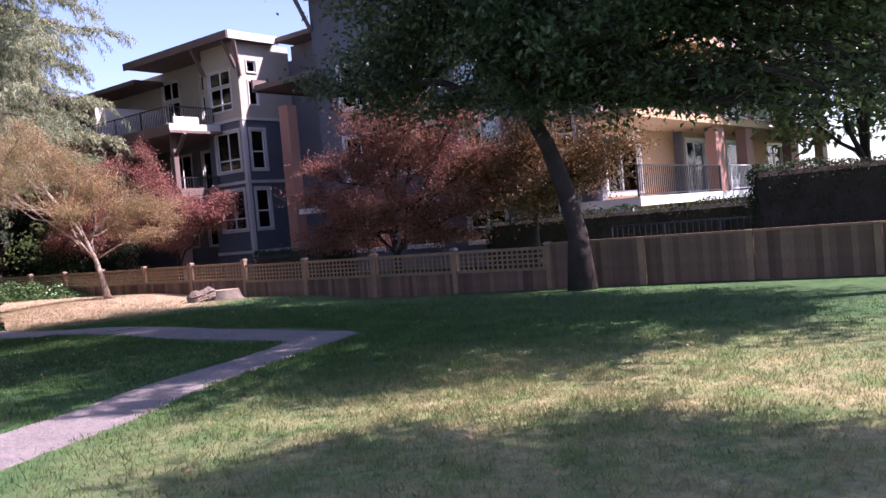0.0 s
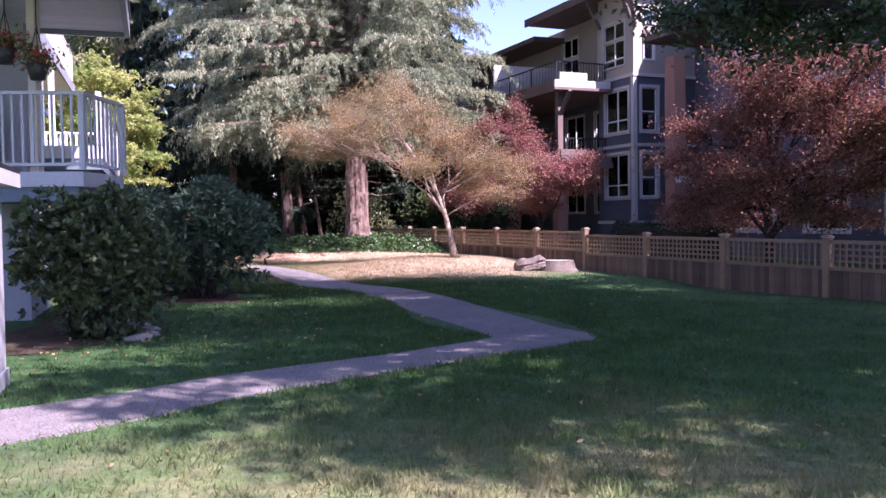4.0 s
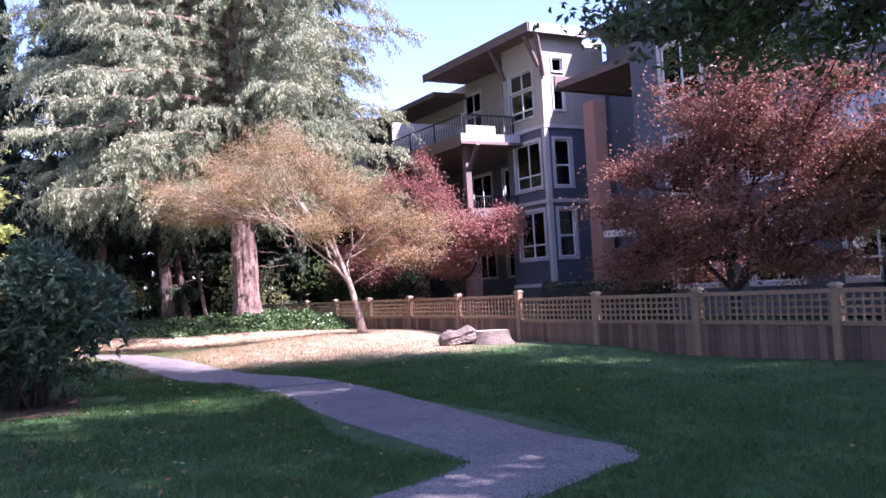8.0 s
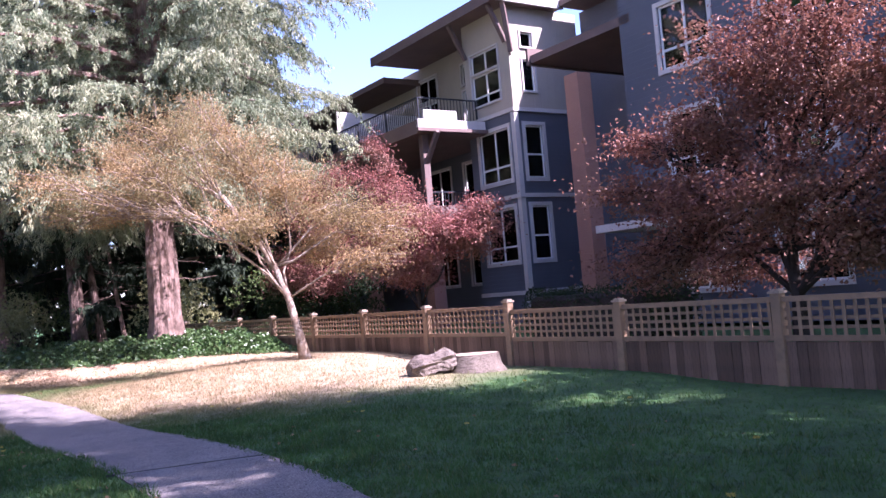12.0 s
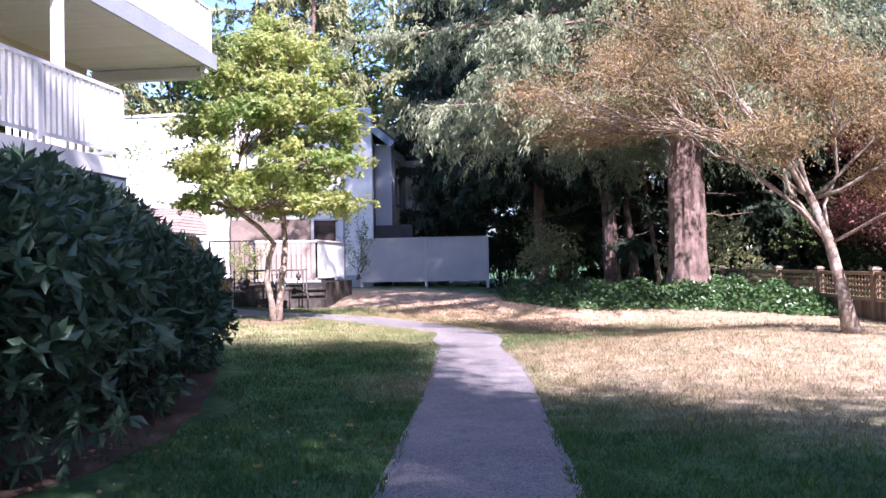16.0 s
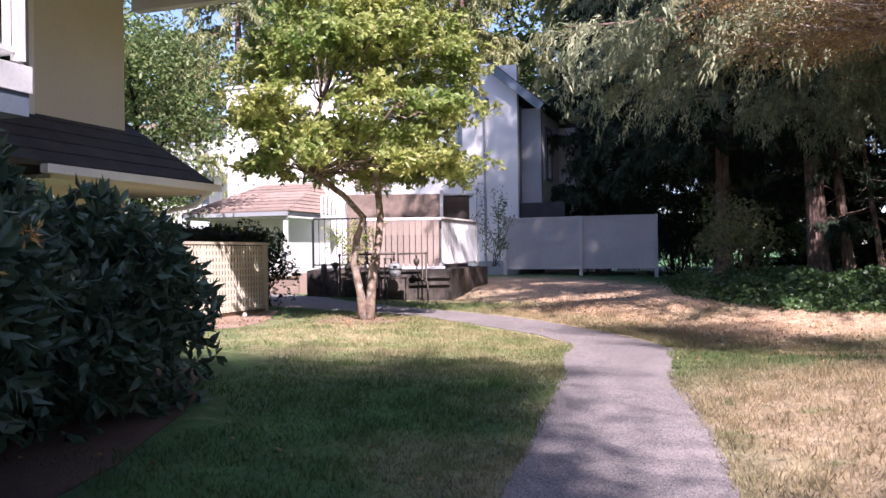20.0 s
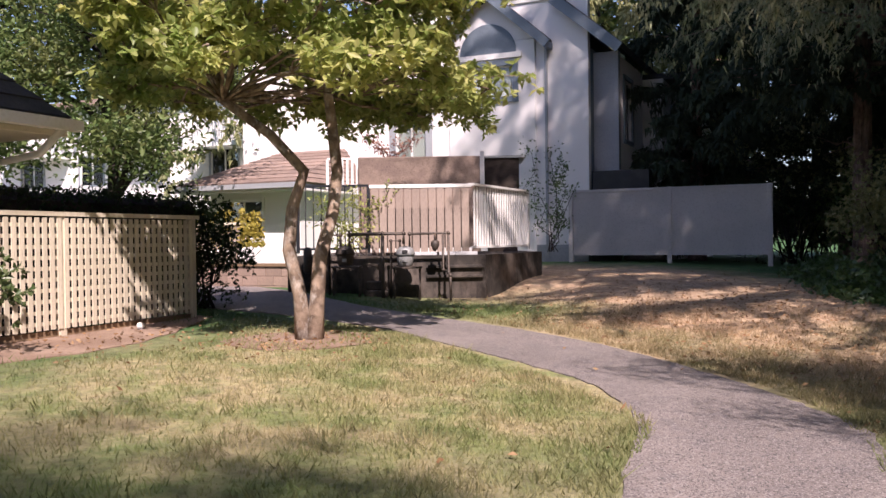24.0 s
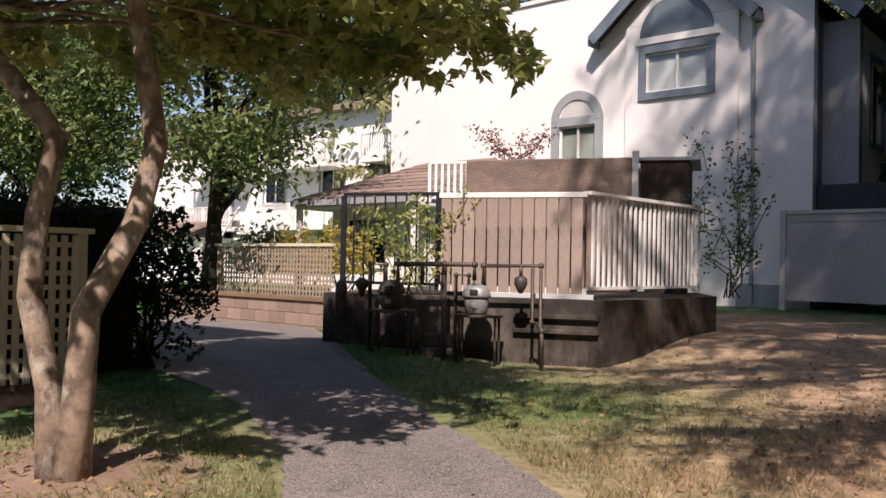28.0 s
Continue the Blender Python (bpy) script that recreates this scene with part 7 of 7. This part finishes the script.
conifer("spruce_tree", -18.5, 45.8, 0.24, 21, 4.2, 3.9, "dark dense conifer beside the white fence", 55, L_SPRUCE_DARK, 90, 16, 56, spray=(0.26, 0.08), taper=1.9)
conifer("spruce_tree", -25.5, 60.0, 0.35, 27, 3, 6.5, "tall conifer behind the townhouse", 56, L_SPRUCE, 52, 12, 40, spray=(0.45, 0.16))
conifer("spruce_tree", -35.0, 62.0, 0.35, 24, 3, 7, "tall conifer behind the townhouse", 57, L_SPRUCE, 48, 12, 40, spray=(0.45, 0.16))
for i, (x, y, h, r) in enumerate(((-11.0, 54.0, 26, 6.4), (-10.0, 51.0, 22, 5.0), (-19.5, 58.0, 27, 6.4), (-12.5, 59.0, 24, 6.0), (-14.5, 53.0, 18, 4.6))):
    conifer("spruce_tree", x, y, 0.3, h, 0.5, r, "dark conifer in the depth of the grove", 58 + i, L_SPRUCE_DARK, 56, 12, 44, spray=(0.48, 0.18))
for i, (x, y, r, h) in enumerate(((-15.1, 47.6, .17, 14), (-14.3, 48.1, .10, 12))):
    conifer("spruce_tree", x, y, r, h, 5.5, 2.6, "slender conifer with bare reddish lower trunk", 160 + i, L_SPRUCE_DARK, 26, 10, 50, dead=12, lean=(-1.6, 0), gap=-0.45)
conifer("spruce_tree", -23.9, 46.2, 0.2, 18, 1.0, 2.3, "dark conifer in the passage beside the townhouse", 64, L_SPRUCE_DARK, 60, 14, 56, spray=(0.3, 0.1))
# undergrowth at the foot of the grove
for i, (x, y, rx, h) in enumerate(((-16.7, 43.8, 1.6, 3.2), (-17.0, 49.6, 1.5, 2.6), (-11.6, 44.6, 1.1, 1.3), (-10.8, 44.5, 1.7, 3.0), (-6.4, 42.5, 1.6, 2.4), (-7.5, 46.5, 1.8, 3.4), (-3.6, 40.0, 1.4, 2.0), (-19.5, 48.0, 1.6, 3.4), (-13.5, 50, 2, 4), (-21.1, 46.6, 1.4, 4.4), (-21.9, 48.6, 1.8, 4.6))):
    shrub("undergrowth", x, y, rx, rx, h, L_CEDAR if i in (0, 3) else L_GREEN if i in (1, 5, 7) else L_HEDGE, 5200, 0.10, 0.055, "tangled green undergrowth below the conifers", 70 + i)
# broad-leaved trees behind the yard
for i, (x, y, h, r, n, ll, mat, lab) in enumerate(((-33.7, 26.9, 9.5, 3.4, 17000, .2, L_GREEN, "dark-trunked green tree in the far yard"), (-31.2, 30.9, 10, 3.4, 18000, .2, L_GREEN, "dark-trunked green tree in the far yard"),
        (-20.5, 22.0, 8.5, 2.6, 13000, .15, L_GREEN, "dark green tree behind the porch"), (-30, 21, 9, 3.2, 13000, .2, L_GREEN, "tall green tree beyond the yard"), (-40, 26, 10, 3.4, 12000, .22, L_GREEN, "tall green tree beyond the terrace"),
        (-46, 50, 18, 6, 8000, .55, L_GREEN, "tall tree behind the terrace"), (-38, 60, 20, 6, 8000, .55, L_GREEN, "tall tree behind the townhouse"), (-54, 40, 17, 6, 8000, .55, L_GREEN, "tall tree beyond the terrace"),
        (27, 27, 13, 5, 9000, .4, L_GREEN, "tall tree beyond the apartment house"), (34, 30, 14, 5.5, 9000, .4, L_GREEN, "tall tree beyond the apartment house"), (33, 22, 14, 5.5, 9000, .4, L_GREEN, "tall tree beyond the apartment house"))):
    leafy_tree("yard_tree", [(x, y, hz(x, y)), (x + .05, y, h * .2), (x - .15, y + .1, h * .4), (x, y, h * .6)], 0.13 + 0.01 * h,
               [(math.cos(k * 2.4) * r * .62, math.sin(k * 2.4) * r * .62, h * (.36 + .08 * k), r * .6, r * .4) for k in range(8)],
               mat, M_BARK_DARK, n, ll, ll * .5, lab, "tree", 80 + i)
for i, (x, y, h, r) in enumerate(((-30.5, 54.5, 24, 5.5), (-38.0, 52.0, 22, 5.5), (-24.0, 55.0, 25, 5.0), (-46.0, 42.5, 23, 6.0), (-43.0, 51.8, 27, 6.5))):
    conifer("cedar_tree", x, y, .35, h, 1.5, r, "tall cedar with hanging yellowish sprays behind the townhouse", 90 + i, L_CEDAR, 60, 13, 44, long_strand=1.6, spray=(0.42, 0.14))

# shrubs along the near houses
for i, (x, y, rx, ry, h, mat, n) in enumerate(((-4.55, 11.5, .95, .95, 1.9, L_RHODO_LIGHT, 11000), (-6.0, 17.6, 1.7, 1.3, 2.25, L_RHODO, 15000), (-8.4, 20.3, 1.75, 1.35, 2.45, L_RHODO, 21000),
                                                (-10.6, 22.1, 1.45, 1.15, 2.3, L_RHODO, 18000), (-12.9, 23.3, 1.0, 0.9, 1.4, L_RHODO, 8000))):
    shrub("rhododendron" if i else "olive_shrub", x, y, rx, ry, h, mat, n, 0.155 if i else 0.11, 0.06 if i else 0.065,
          "big dark rhododendron with long leathery leaves" if i else "light olive evergreen shrub by the wall", 100 + i, 120 if i else 0, 12, shell=0.35)
shrub("rose_shrub", -16.6, 25.7, .7, .8, 1.3, L_RHODO_LIGHT, 2600, 0.08, 0.05, "loose leafy shrub at the lattice's end", 110, 0, 7)
hedge("clipped_hedge", GRID_T @ pose(-6.2, 31.2, 0), 3.7, 4.3, 1.85, L_HEDGE, 19000, "dark clipped yew hedge behind the lattice", 111)
shrub("round_shrub", *(GRID_T @ Vector((-2.7, 35.4, 0))).xy, .8, .8, 1.8, L_HEDGE, 7000, 0.06, 0.035, "clipped round dark shrub beside the lattice", 112, 0, 8)
hx, hy, _z = at_fence(-5.3, 16.4)
hedge("tall_hedge", pose(hx, hy, -0.1, 0, 0, -56), 9.0, 2.2, 2.35, L_HEDGE, 24000, "tall dark clipped hedge behind the solid fence", 113)
hx, hy, _z = at_fence(-25.2, 19.2)
hedge("low_hedge", pose(hx, hy, -0.1, 0, 0, -56), 4.2, 1.6, 1.25, L_HEDGE, 9000, "dark hedge below the apartment windows", 114)
hx, hy, _z = at_fence(-15.0, 20.4)
hedge("low_hedge", pose(hx, hy, -0.1, 0, 0, -56), 12.0, 1.4, 1.75, L_HEDGE, 16000, "dark hedge below the apartment windows", 118)
for i, (b, a, r) in enumerate(((-11.0, 43.4, .9), (-9.6, 43.5, .8), (-8.2, 43.4, .8))):
    x, y = (GRID_T @ Vector((b, a, 0))).xy
    shrub("golden_shrub", x, y, r, r, 2.0, L_YELLOW if i else L_GREEN, 2600, 0.09, 0.05, "golden-yellow shrub over the planter wall", 115 + i, base=0.8)
# climbing rose on the patio guard, and potted shrubs
def climber(m, lx, lz, n, seed, label, mat, thick=0.18):
    rng = np.random.default_rng(seed)
    rt = root("climbing_plant", m, label, "climbing plant")
    lines, P = [], []
    for k in range(7):
        a = (rng.uniform(-.2, .2) * lx, 0.05, 0)
        b = (rng.uniform(-.5, .5) * lx, rng.uniform(-.5, .5) * thick, lz * rng.uniform(.6, 1.0))
        w = wander(a, b, 0, 7, rng, 0.2)
        lines.append(limb(w, 0.012, 0.004))
        for q in w[2:]:
            P.append(np.array(q) + rng.normal(size=(n // 42, 3)) * (lx * .06, thick * .3, lz * .045))
    v, f = tubes(lines, 5)
    put_mesh("stem", mesh_of("stem", v, f, M_BARK_DARK), rt)
    P = np.concatenate(P)
    put_mesh("foliage", leaf_mesh("foliage", P, rng.normal(size=P.shape), 0.07, 0.045, mat, rng=rng), rt)
climber(PATIO @ pose(2.2, 0.12, 0.8), 1.5, 1.5, 900, 120, "yellowing climbing rose on the picket guard", L_MAGNOLIA)
climber(PATIO @ pose(-1.7, -2.4, 0.8), 1.0, 2.5, 760, 121, "dark climbing rose against the house wall", L_OAK, 0.5)
climber(PATIO @ pose(1.9, -4.0, 2.9), 1.6, 0.75, 500, 122, "pink-leaved shrub in the planter", L_MAPLE, 0.4)

# ivy bank along the grove
def build_ivy():
    rng = np.random.default_rng(130)
    rt = root("ivy_bank", pose(0, 0, 0), "bright green ivy ground cover along the grove", "ground cover", kind="stuff")
    edge = np.array(smooth_line([(-18.5, 42.5), (-14.4, 37.6), (-11.6, 35.6), (-9.6, 35.0), (-7.2, 34.9), (-4.6, 34.4), (-2.6, 34.6)], 20))
    n = 30000
    k = rng.integers(0, len(edge) - 1, n)
    t = rng.uniform(0, 1, (n, 1))
    base = edge[k] * (1 - t) + edge[k + 1] * t
    depth = rng.uniform(0, 1, n) ** 1.6 * 3.6
    x, y = base[:, 0] + 0.12 * rng.normal(size=n) + 0.35 * depth, base[:, 1] + 0.15 * rng.normal(size=n) + 0.93 * depth
    bump_ = 0.16 + 0.09 * np.sin(x * 2.3) * np.cos(y * 1.9) + 0.07 * np.sin(x * 5.1 + y * 3.3)
    z = height(x, y) + np.clip(depth * 1.6, 0.15, 1) * bump_ * 1.7 * rng.uniform(0.5, 1.05, n)
    d = rng.normal(size=(n, 3))
    d[:, 2] = np.abs(d[:, 2]) * 0.4
    put_mesh("leaves", leaf_mesh("leaves", np.stack([x, y, z], 1), d, 0.11, 0.095, L_IVY, 0.2, rng), rt)
build_ivy()

# soil under the shrubs
def bed(name, left, right, label, lift=0.012, material=M_SOIL):
    ribbon(name, smooth_line(left, 6, 0.04, 7), smooth_line(right, 6, 0.05, 8), material, lift, label, "soil bed")
bed("soil_bed", [(-5.6, 9.6), (-6.0, 12.2), (-7.0, 14.6)], [(-4.2, 10.2), (-3.75, 11.9), (-5.2, 13.4)], "dry brown soil bed below the shrubs")
bed("soil_bed", [(-7.2, 15.8), (-10.0, 20.5), (-12.6, 23.2), (-13.4, 23.9)], [(-4.5, 16.4), (-6.7, 19.9), (-9.8, 22.9), (-12.2, 24.2)], "dark soil bed under the rhododendrons")
bed("soil_bed", [(-18.3, 25.4), (-18.6, 27.2), (-19.3, 28.8)], [(-15.4, 25.3), (-16.6, 27.4), (-18.8, 29.1)], "bare reddish soil before the lattice", material=M_SOIL_TAN)

bed("soil_bed", [(-16.35, 28.9), (-16.2, 28.35), (-15.6, 28.1), (-15.0, 28.35), (-14.8, 28.95)], [(-16.3, 29.0), (-16.15, 29.5), (-15.6, 29.72), (-15.0, 29.5), (-14.85, 29.05)], "ring of bare soil round the tree's foot", material=M_SOIL_TAN)
# felled log and stump by the fence
def build_stump():
    rng = np.random.default_rng(140)
    x, y = 0.42, 25.42
    st = root("tree_stump", pose(x, y, hz(x, y)), "grey weathered tree stump with a flat sawn top", "tree stump")
    def ring(r0, z, wob):
        return [(r0 * (1 + wob * math.sin(3 * a + 1) + wob * .6 * math.sin(7 * a)) * math.cos(a), r0 * .85 * (1 + wob * math.sin(3 * a + 1)) * math.sin(a), z) for a in np.linspace(0, 2 * math.pi, 28, endpoint=False)]
    v = ring(.56, -.1, .12) + ring(.45, .1, .09) + ring(.42, .30, .07)
    f = [(j * 28 + i, j * 28 + (i + 1) % 28, (j + 1) * 28 + (i + 1) % 28, (j + 1) * 28 + i) for j in range(2) for i in range(28)]
    put_mesh("bark", mesh_of("bark", v, f, M_LOG, True), st)
    put_mesh("sawn_top", mesh_of("sawn_top", ring(.41, .302, .07), [tuple(range(28))], M_STUMPTOP), st)
    lg = root("felled_log", pose(-.28, 25.12, hz(-.28, 25.12) + .12, 0, 0, 25), "short rough felled log leaning on the stump", "log")
    n, m = 22, 26
    v = []
    for i in range(n):
        t = i / (n - 1)
        r = .20 * (1 + .12 * math.sin(9 * t)) * (0.62 + .38 * min(1, t * 5)) * (0.8 + .2 * min(1, (1 - t) * 9))
        for k in range(m):
            a = 2 * math.pi * k / m
            g = r * (1 + .13 * math.sin(5 * a + 2 * t) + .09 * math.sin(11 * a + 5 * t) + rng.normal() * .035)
            v.append((-.42 + .80 * t, g * math.cos(a) * 1.15, .10 * t + g * math.sin(a) * .85))
    f = [(i * m + k, i * m + (k + 1) % m, (i + 1) * m + (k + 1) % m, (i + 1) * m + k) for i in range(n - 1) for k in range(m)] + [tuple(range(m))[::-1]]
    put_mesh("bark", mesh_of("bark", v, f, M_LOG, False), lg)
    put_mesh("sawn_end", mesh_of("sawn_end", [(p[0] + .002, p[1], p[2]) for p in v[-m:]], [tuple(range(m))], M_STUMPTOP), lg)
build_stump()

# lawn grass near the walk
def build_grass():
    rng = np.random.default_rng(150)
    n = 440000
    line = np.array(smooth_line([(2.2, 2.2), (1.2, 8.0), (.4, 12.5), (-2.0, 17.6), (-5.2, 22.4), (-8.6, 27.2), (-12.0, 30.0), (-16.0, 30.8)], 40))
    k = rng.integers(0, len(line), n)
    side = rng.laplace(size=(n, 2)) * 2.3 + rng.normal(size=(n, 2)) * 0.6
    x, y = line[k, 0] + side[:, 0], line[k, 1] + side[:, 1] * 0.9 + 0.5
    keep = (x > -21) & (x < 9) & (y > 1.5) & (y < 36)
    x, y = x[keep], y[keep]
    # leave the path and the beds free
    edges_l = np.array(smooth_line(EDGE_W, 24))
    edges_r = np.array(smooth_line(EDGE_E, 24))
    mid, half = (edges_l + edges_r) / 2, np.linalg.norm(edges_l - edges_r, axis=1) / 2
    free = np.ones(len(x), bool)
    for (a, b), r in zip(mid, half):
        free &= (x - a) ** 2 + (y - b) ** 2 > (r * 0.88) ** 2
    for a, b, r in ((-6.0, 17.6, 1.3), (-8.4, 20.3, 1.4), (-10.6, 22.2, 1.4), (-12.9, 24, 1.3), (-17.3, 27, 1.5), (-15.58, 28.95, .4), (-4.6, 11.5, .8)):
        free &= (x - a) ** 2 + (y - b) ** 2 > r * r
    free &= 0.829 * x + 0.559 * y < 15.7
    x, y = x[free], y[free]
    n = len(x)
    L = (0.03 + 0.05 * rng.uniform(size=n) ** 2) * (1 + 0.5 * np.sin(x * 5.3 + 2 * np.sin(y * 2.1)) * np.sin(y * 4.7 + np.sin(x * 3.3)))
    a = rng.uniform(0, 6.283, n)
    w = 0.0045 + 0.0035 * rng.uniform(size=n)
    z = height(x, y)
    lean = rng.normal(size=(n, 2)) * 0.5
    p = np.stack([x, y, z - 0.005], 1)
    s = np.stack([np.cos(a) * w, np.sin(a) * w, 0 * w], 1)
    tip = p + np.stack([lean[:, 0] * L, lean[:, 1] * L, L], 1)
    v = np.stack([p - s, p + s, tip], 1).reshape(-1, 3)
    tagged(new("grass", fast_mesh("grass", v, 3, ((0, 1, 2),), M_BLADE)), "short lawn grass, green in shade and straw in sun", "grass", kind="stuff")
build_grass()

# expansion joints across the path
for a, b in (((-3.02, 18.22), (-1.72, 18.62)),):
    d = Vector((b[0] - a[0], b[1] - a[1])).normalized()
    q = [(a[0] + (b[0] - a[0]) * t + .02 * math.sin(7 * t), a[1] + (b[1] - a[1]) * t) for t in np.linspace(0, 1, 9)]
    ribbon("path_joint", [(x - d.y * .004, y + d.x * .004) for x, y in q], [(x + d.y * .004, y - d.x * .004) for x, y in q], M_JOINT, 0.018, "dark joint across the asphalt path", "path joint")

# small things on the lawn and by the walk
def build_small():
    rng = np.random.default_rng(160)
    # fallen leaves and needles, thickest in the yard's corner under the conifers
    n = 3600
    c = np.array([(-13.5, 33.5, 3.6), (-16.5, 36.5, 3.2), (-9.0, 32.5, 2.6), (-3.4, 11.5, 2.2), (-16.8, 27.4, 1.4), (-15.4, 28.9, .9), (-3, 15, 4), (1.5, 7, 4), (-7, 20, 2.6)])
    k = rng.choice(len(c), n, p=(.28, .22, .16, .05, .07, .05, .07, .05, .05))
    p = c[k, :2] + rng.normal(size=(n, 2)) * c[k, 2:] * .6
    el, er = np.array(smooth_line(EDGE_W, 8)), np.array(smooth_line(EDGE_E, 8))
    mid, half = (el + er) / 2, np.linalg.norm(el - er, axis=1) / 2
    off = np.array([np.min(np.hypot(mid[:, 0] - q[0], mid[:, 1] - q[1]) - half) for q in p])
    p = p[(off > 0) | (rng.uniform(size=n) < .06)]
    n = len(p)
    pts = np.stack([p[:, 0], p[:, 1], height(p[:, 0], p[:, 1]) + .03], 1)
    d = rng.normal(size=(n, 3)) * (1, 1, .18)
    tagged(new("leaf_litter", leaf_mesh("leaf_litter", pts, d, .055, .03, M_LITTER, .1, rng)), "dry brown leaves scattered over grass and soil", "fallen leaves", kind="stuff")
    # dandelions
    v, f = tubes([[((0, 0, -.02), .004), ((.01, 0, .05), .003), ((.012, .004, .10), .003)]], 5)
    stem = mesh_of("stem", v, f, L_GREEN)
    a = np.linspace(0, 6.283, 26)
    head = leaf_mesh("flower_head", np.tile((.012, .004, .10), (26, 1)), np.stack([np.cos(a * 3), np.sin(a * 3), .35 + .4 * np.sin(a * 5)], 1), .032, .012, L_YELLOW, .1, rng)
    for x, y in ((-3.1, 16.3), (-3.6, 17.4), (-4.6, 19.2), (-5.1, 20.4), (-5.4, 20.9), (-4.0, 18.1), (-2.9, 22.4), (-3.5, 23.2), (-1.0, 20.7), (-1.3, 21.8), (-.6, 13.2), (1.6, 15.4), (2.4, 17.2), (.2, 19.0), (1.1, 22.8), (-6.2, 22.1), (2.1, 20.6), (-2.4, 13.6)):
        dn = root("dandelion", pose(x, y, hz(x, y), 0, 0, rng.uniform(0, 360)), "small yellow dandelion in the lawn", "wild flower", "dandelions in the lawn")
        put_mesh("stem", stem, dn)
        put_mesh("flower_head", head, dn)
    # rough stones edging the soil bed
    for i in range(12):
        t = i / 11
        x, y = -3.72 - 1.5 * t ** 1.6 + rng.normal() * .05, 11.3 + 2.1 * t
        bm = bmesh.new()
        bmesh.ops.create_icosphere(bm, subdivisions=2, radius=.1)
        for w in bm.verts:
            w.co *= 1 + rng.normal() * .09
            w.co.x *= 1.35
            w.co.z *= .6
        st = root("edging_stone", pose(x, y, hz(x, y) + .02, 0, 0, rng.uniform(0, 180)), "rough grey stone edging the soil bed", "stone", "stones round the bed")
        part("rock", bm, M_STONE, st)
    # litter by the lattice
    x, y = (GRID_T @ Vector((-1.62, 33.1, 0))).xy
    cup = root("paper_cup", pose(x, y, hz(x, y) + .045, 84, 0, 60), "crumpled white paper cup lying by the lattice", "cup")
    v, f = tubes([[((0, 0, -.07), .034), ((.004, .002, 0), .036), ((0, 0, .06), .045), ((0, 0, .065), .043)]], 14)
    put_mesh("wall", mesh_of("wall", v, f, M_WHITE_PAINT, True), cup)
    v, f = tubes([[((0, .002, -.03), .0375), ((0, .002, .02), .0405)]], 14)
    put_mesh("print_band", mesh_of("print_band", v, f, M_BLUEGREY, True), cup)
build_small()

# spent blooms on the big shrubs
def blooms(x, y, rx, ry, tall, n, seed):
    rng = np.random.default_rng(seed)
    for i in range(n):
        az, el = rng.uniform(-.2, 2.6) - 1.2, rng.uniform(.15, .8)
        px, py, pz = x + rx * .95 * math.cos(az) * math.cos(el), y + ry * .95 * math.sin(az) * math.cos(el), hz(x, y) + tall * (.35 + .55 * math.sin(el))
        b = root("spent_bloom", pose(px, py, pz), "faded orange rhododendron seed head", "flower", "faded blooms on the shrubs")
        p = rng.normal(size=(30, 3)) * .025
        put_mesh("petals", leaf_mesh("petals", p, rng.normal(size=p.shape), .06, .02, L_BLOOM, rng=rng), b)
blooms(-6.0, 17.6, 1.7, 1.3, 2.25, 5, 170)
blooms(-8.4, 20.3, 1.75, 1.35, 2.45, 7, 171)
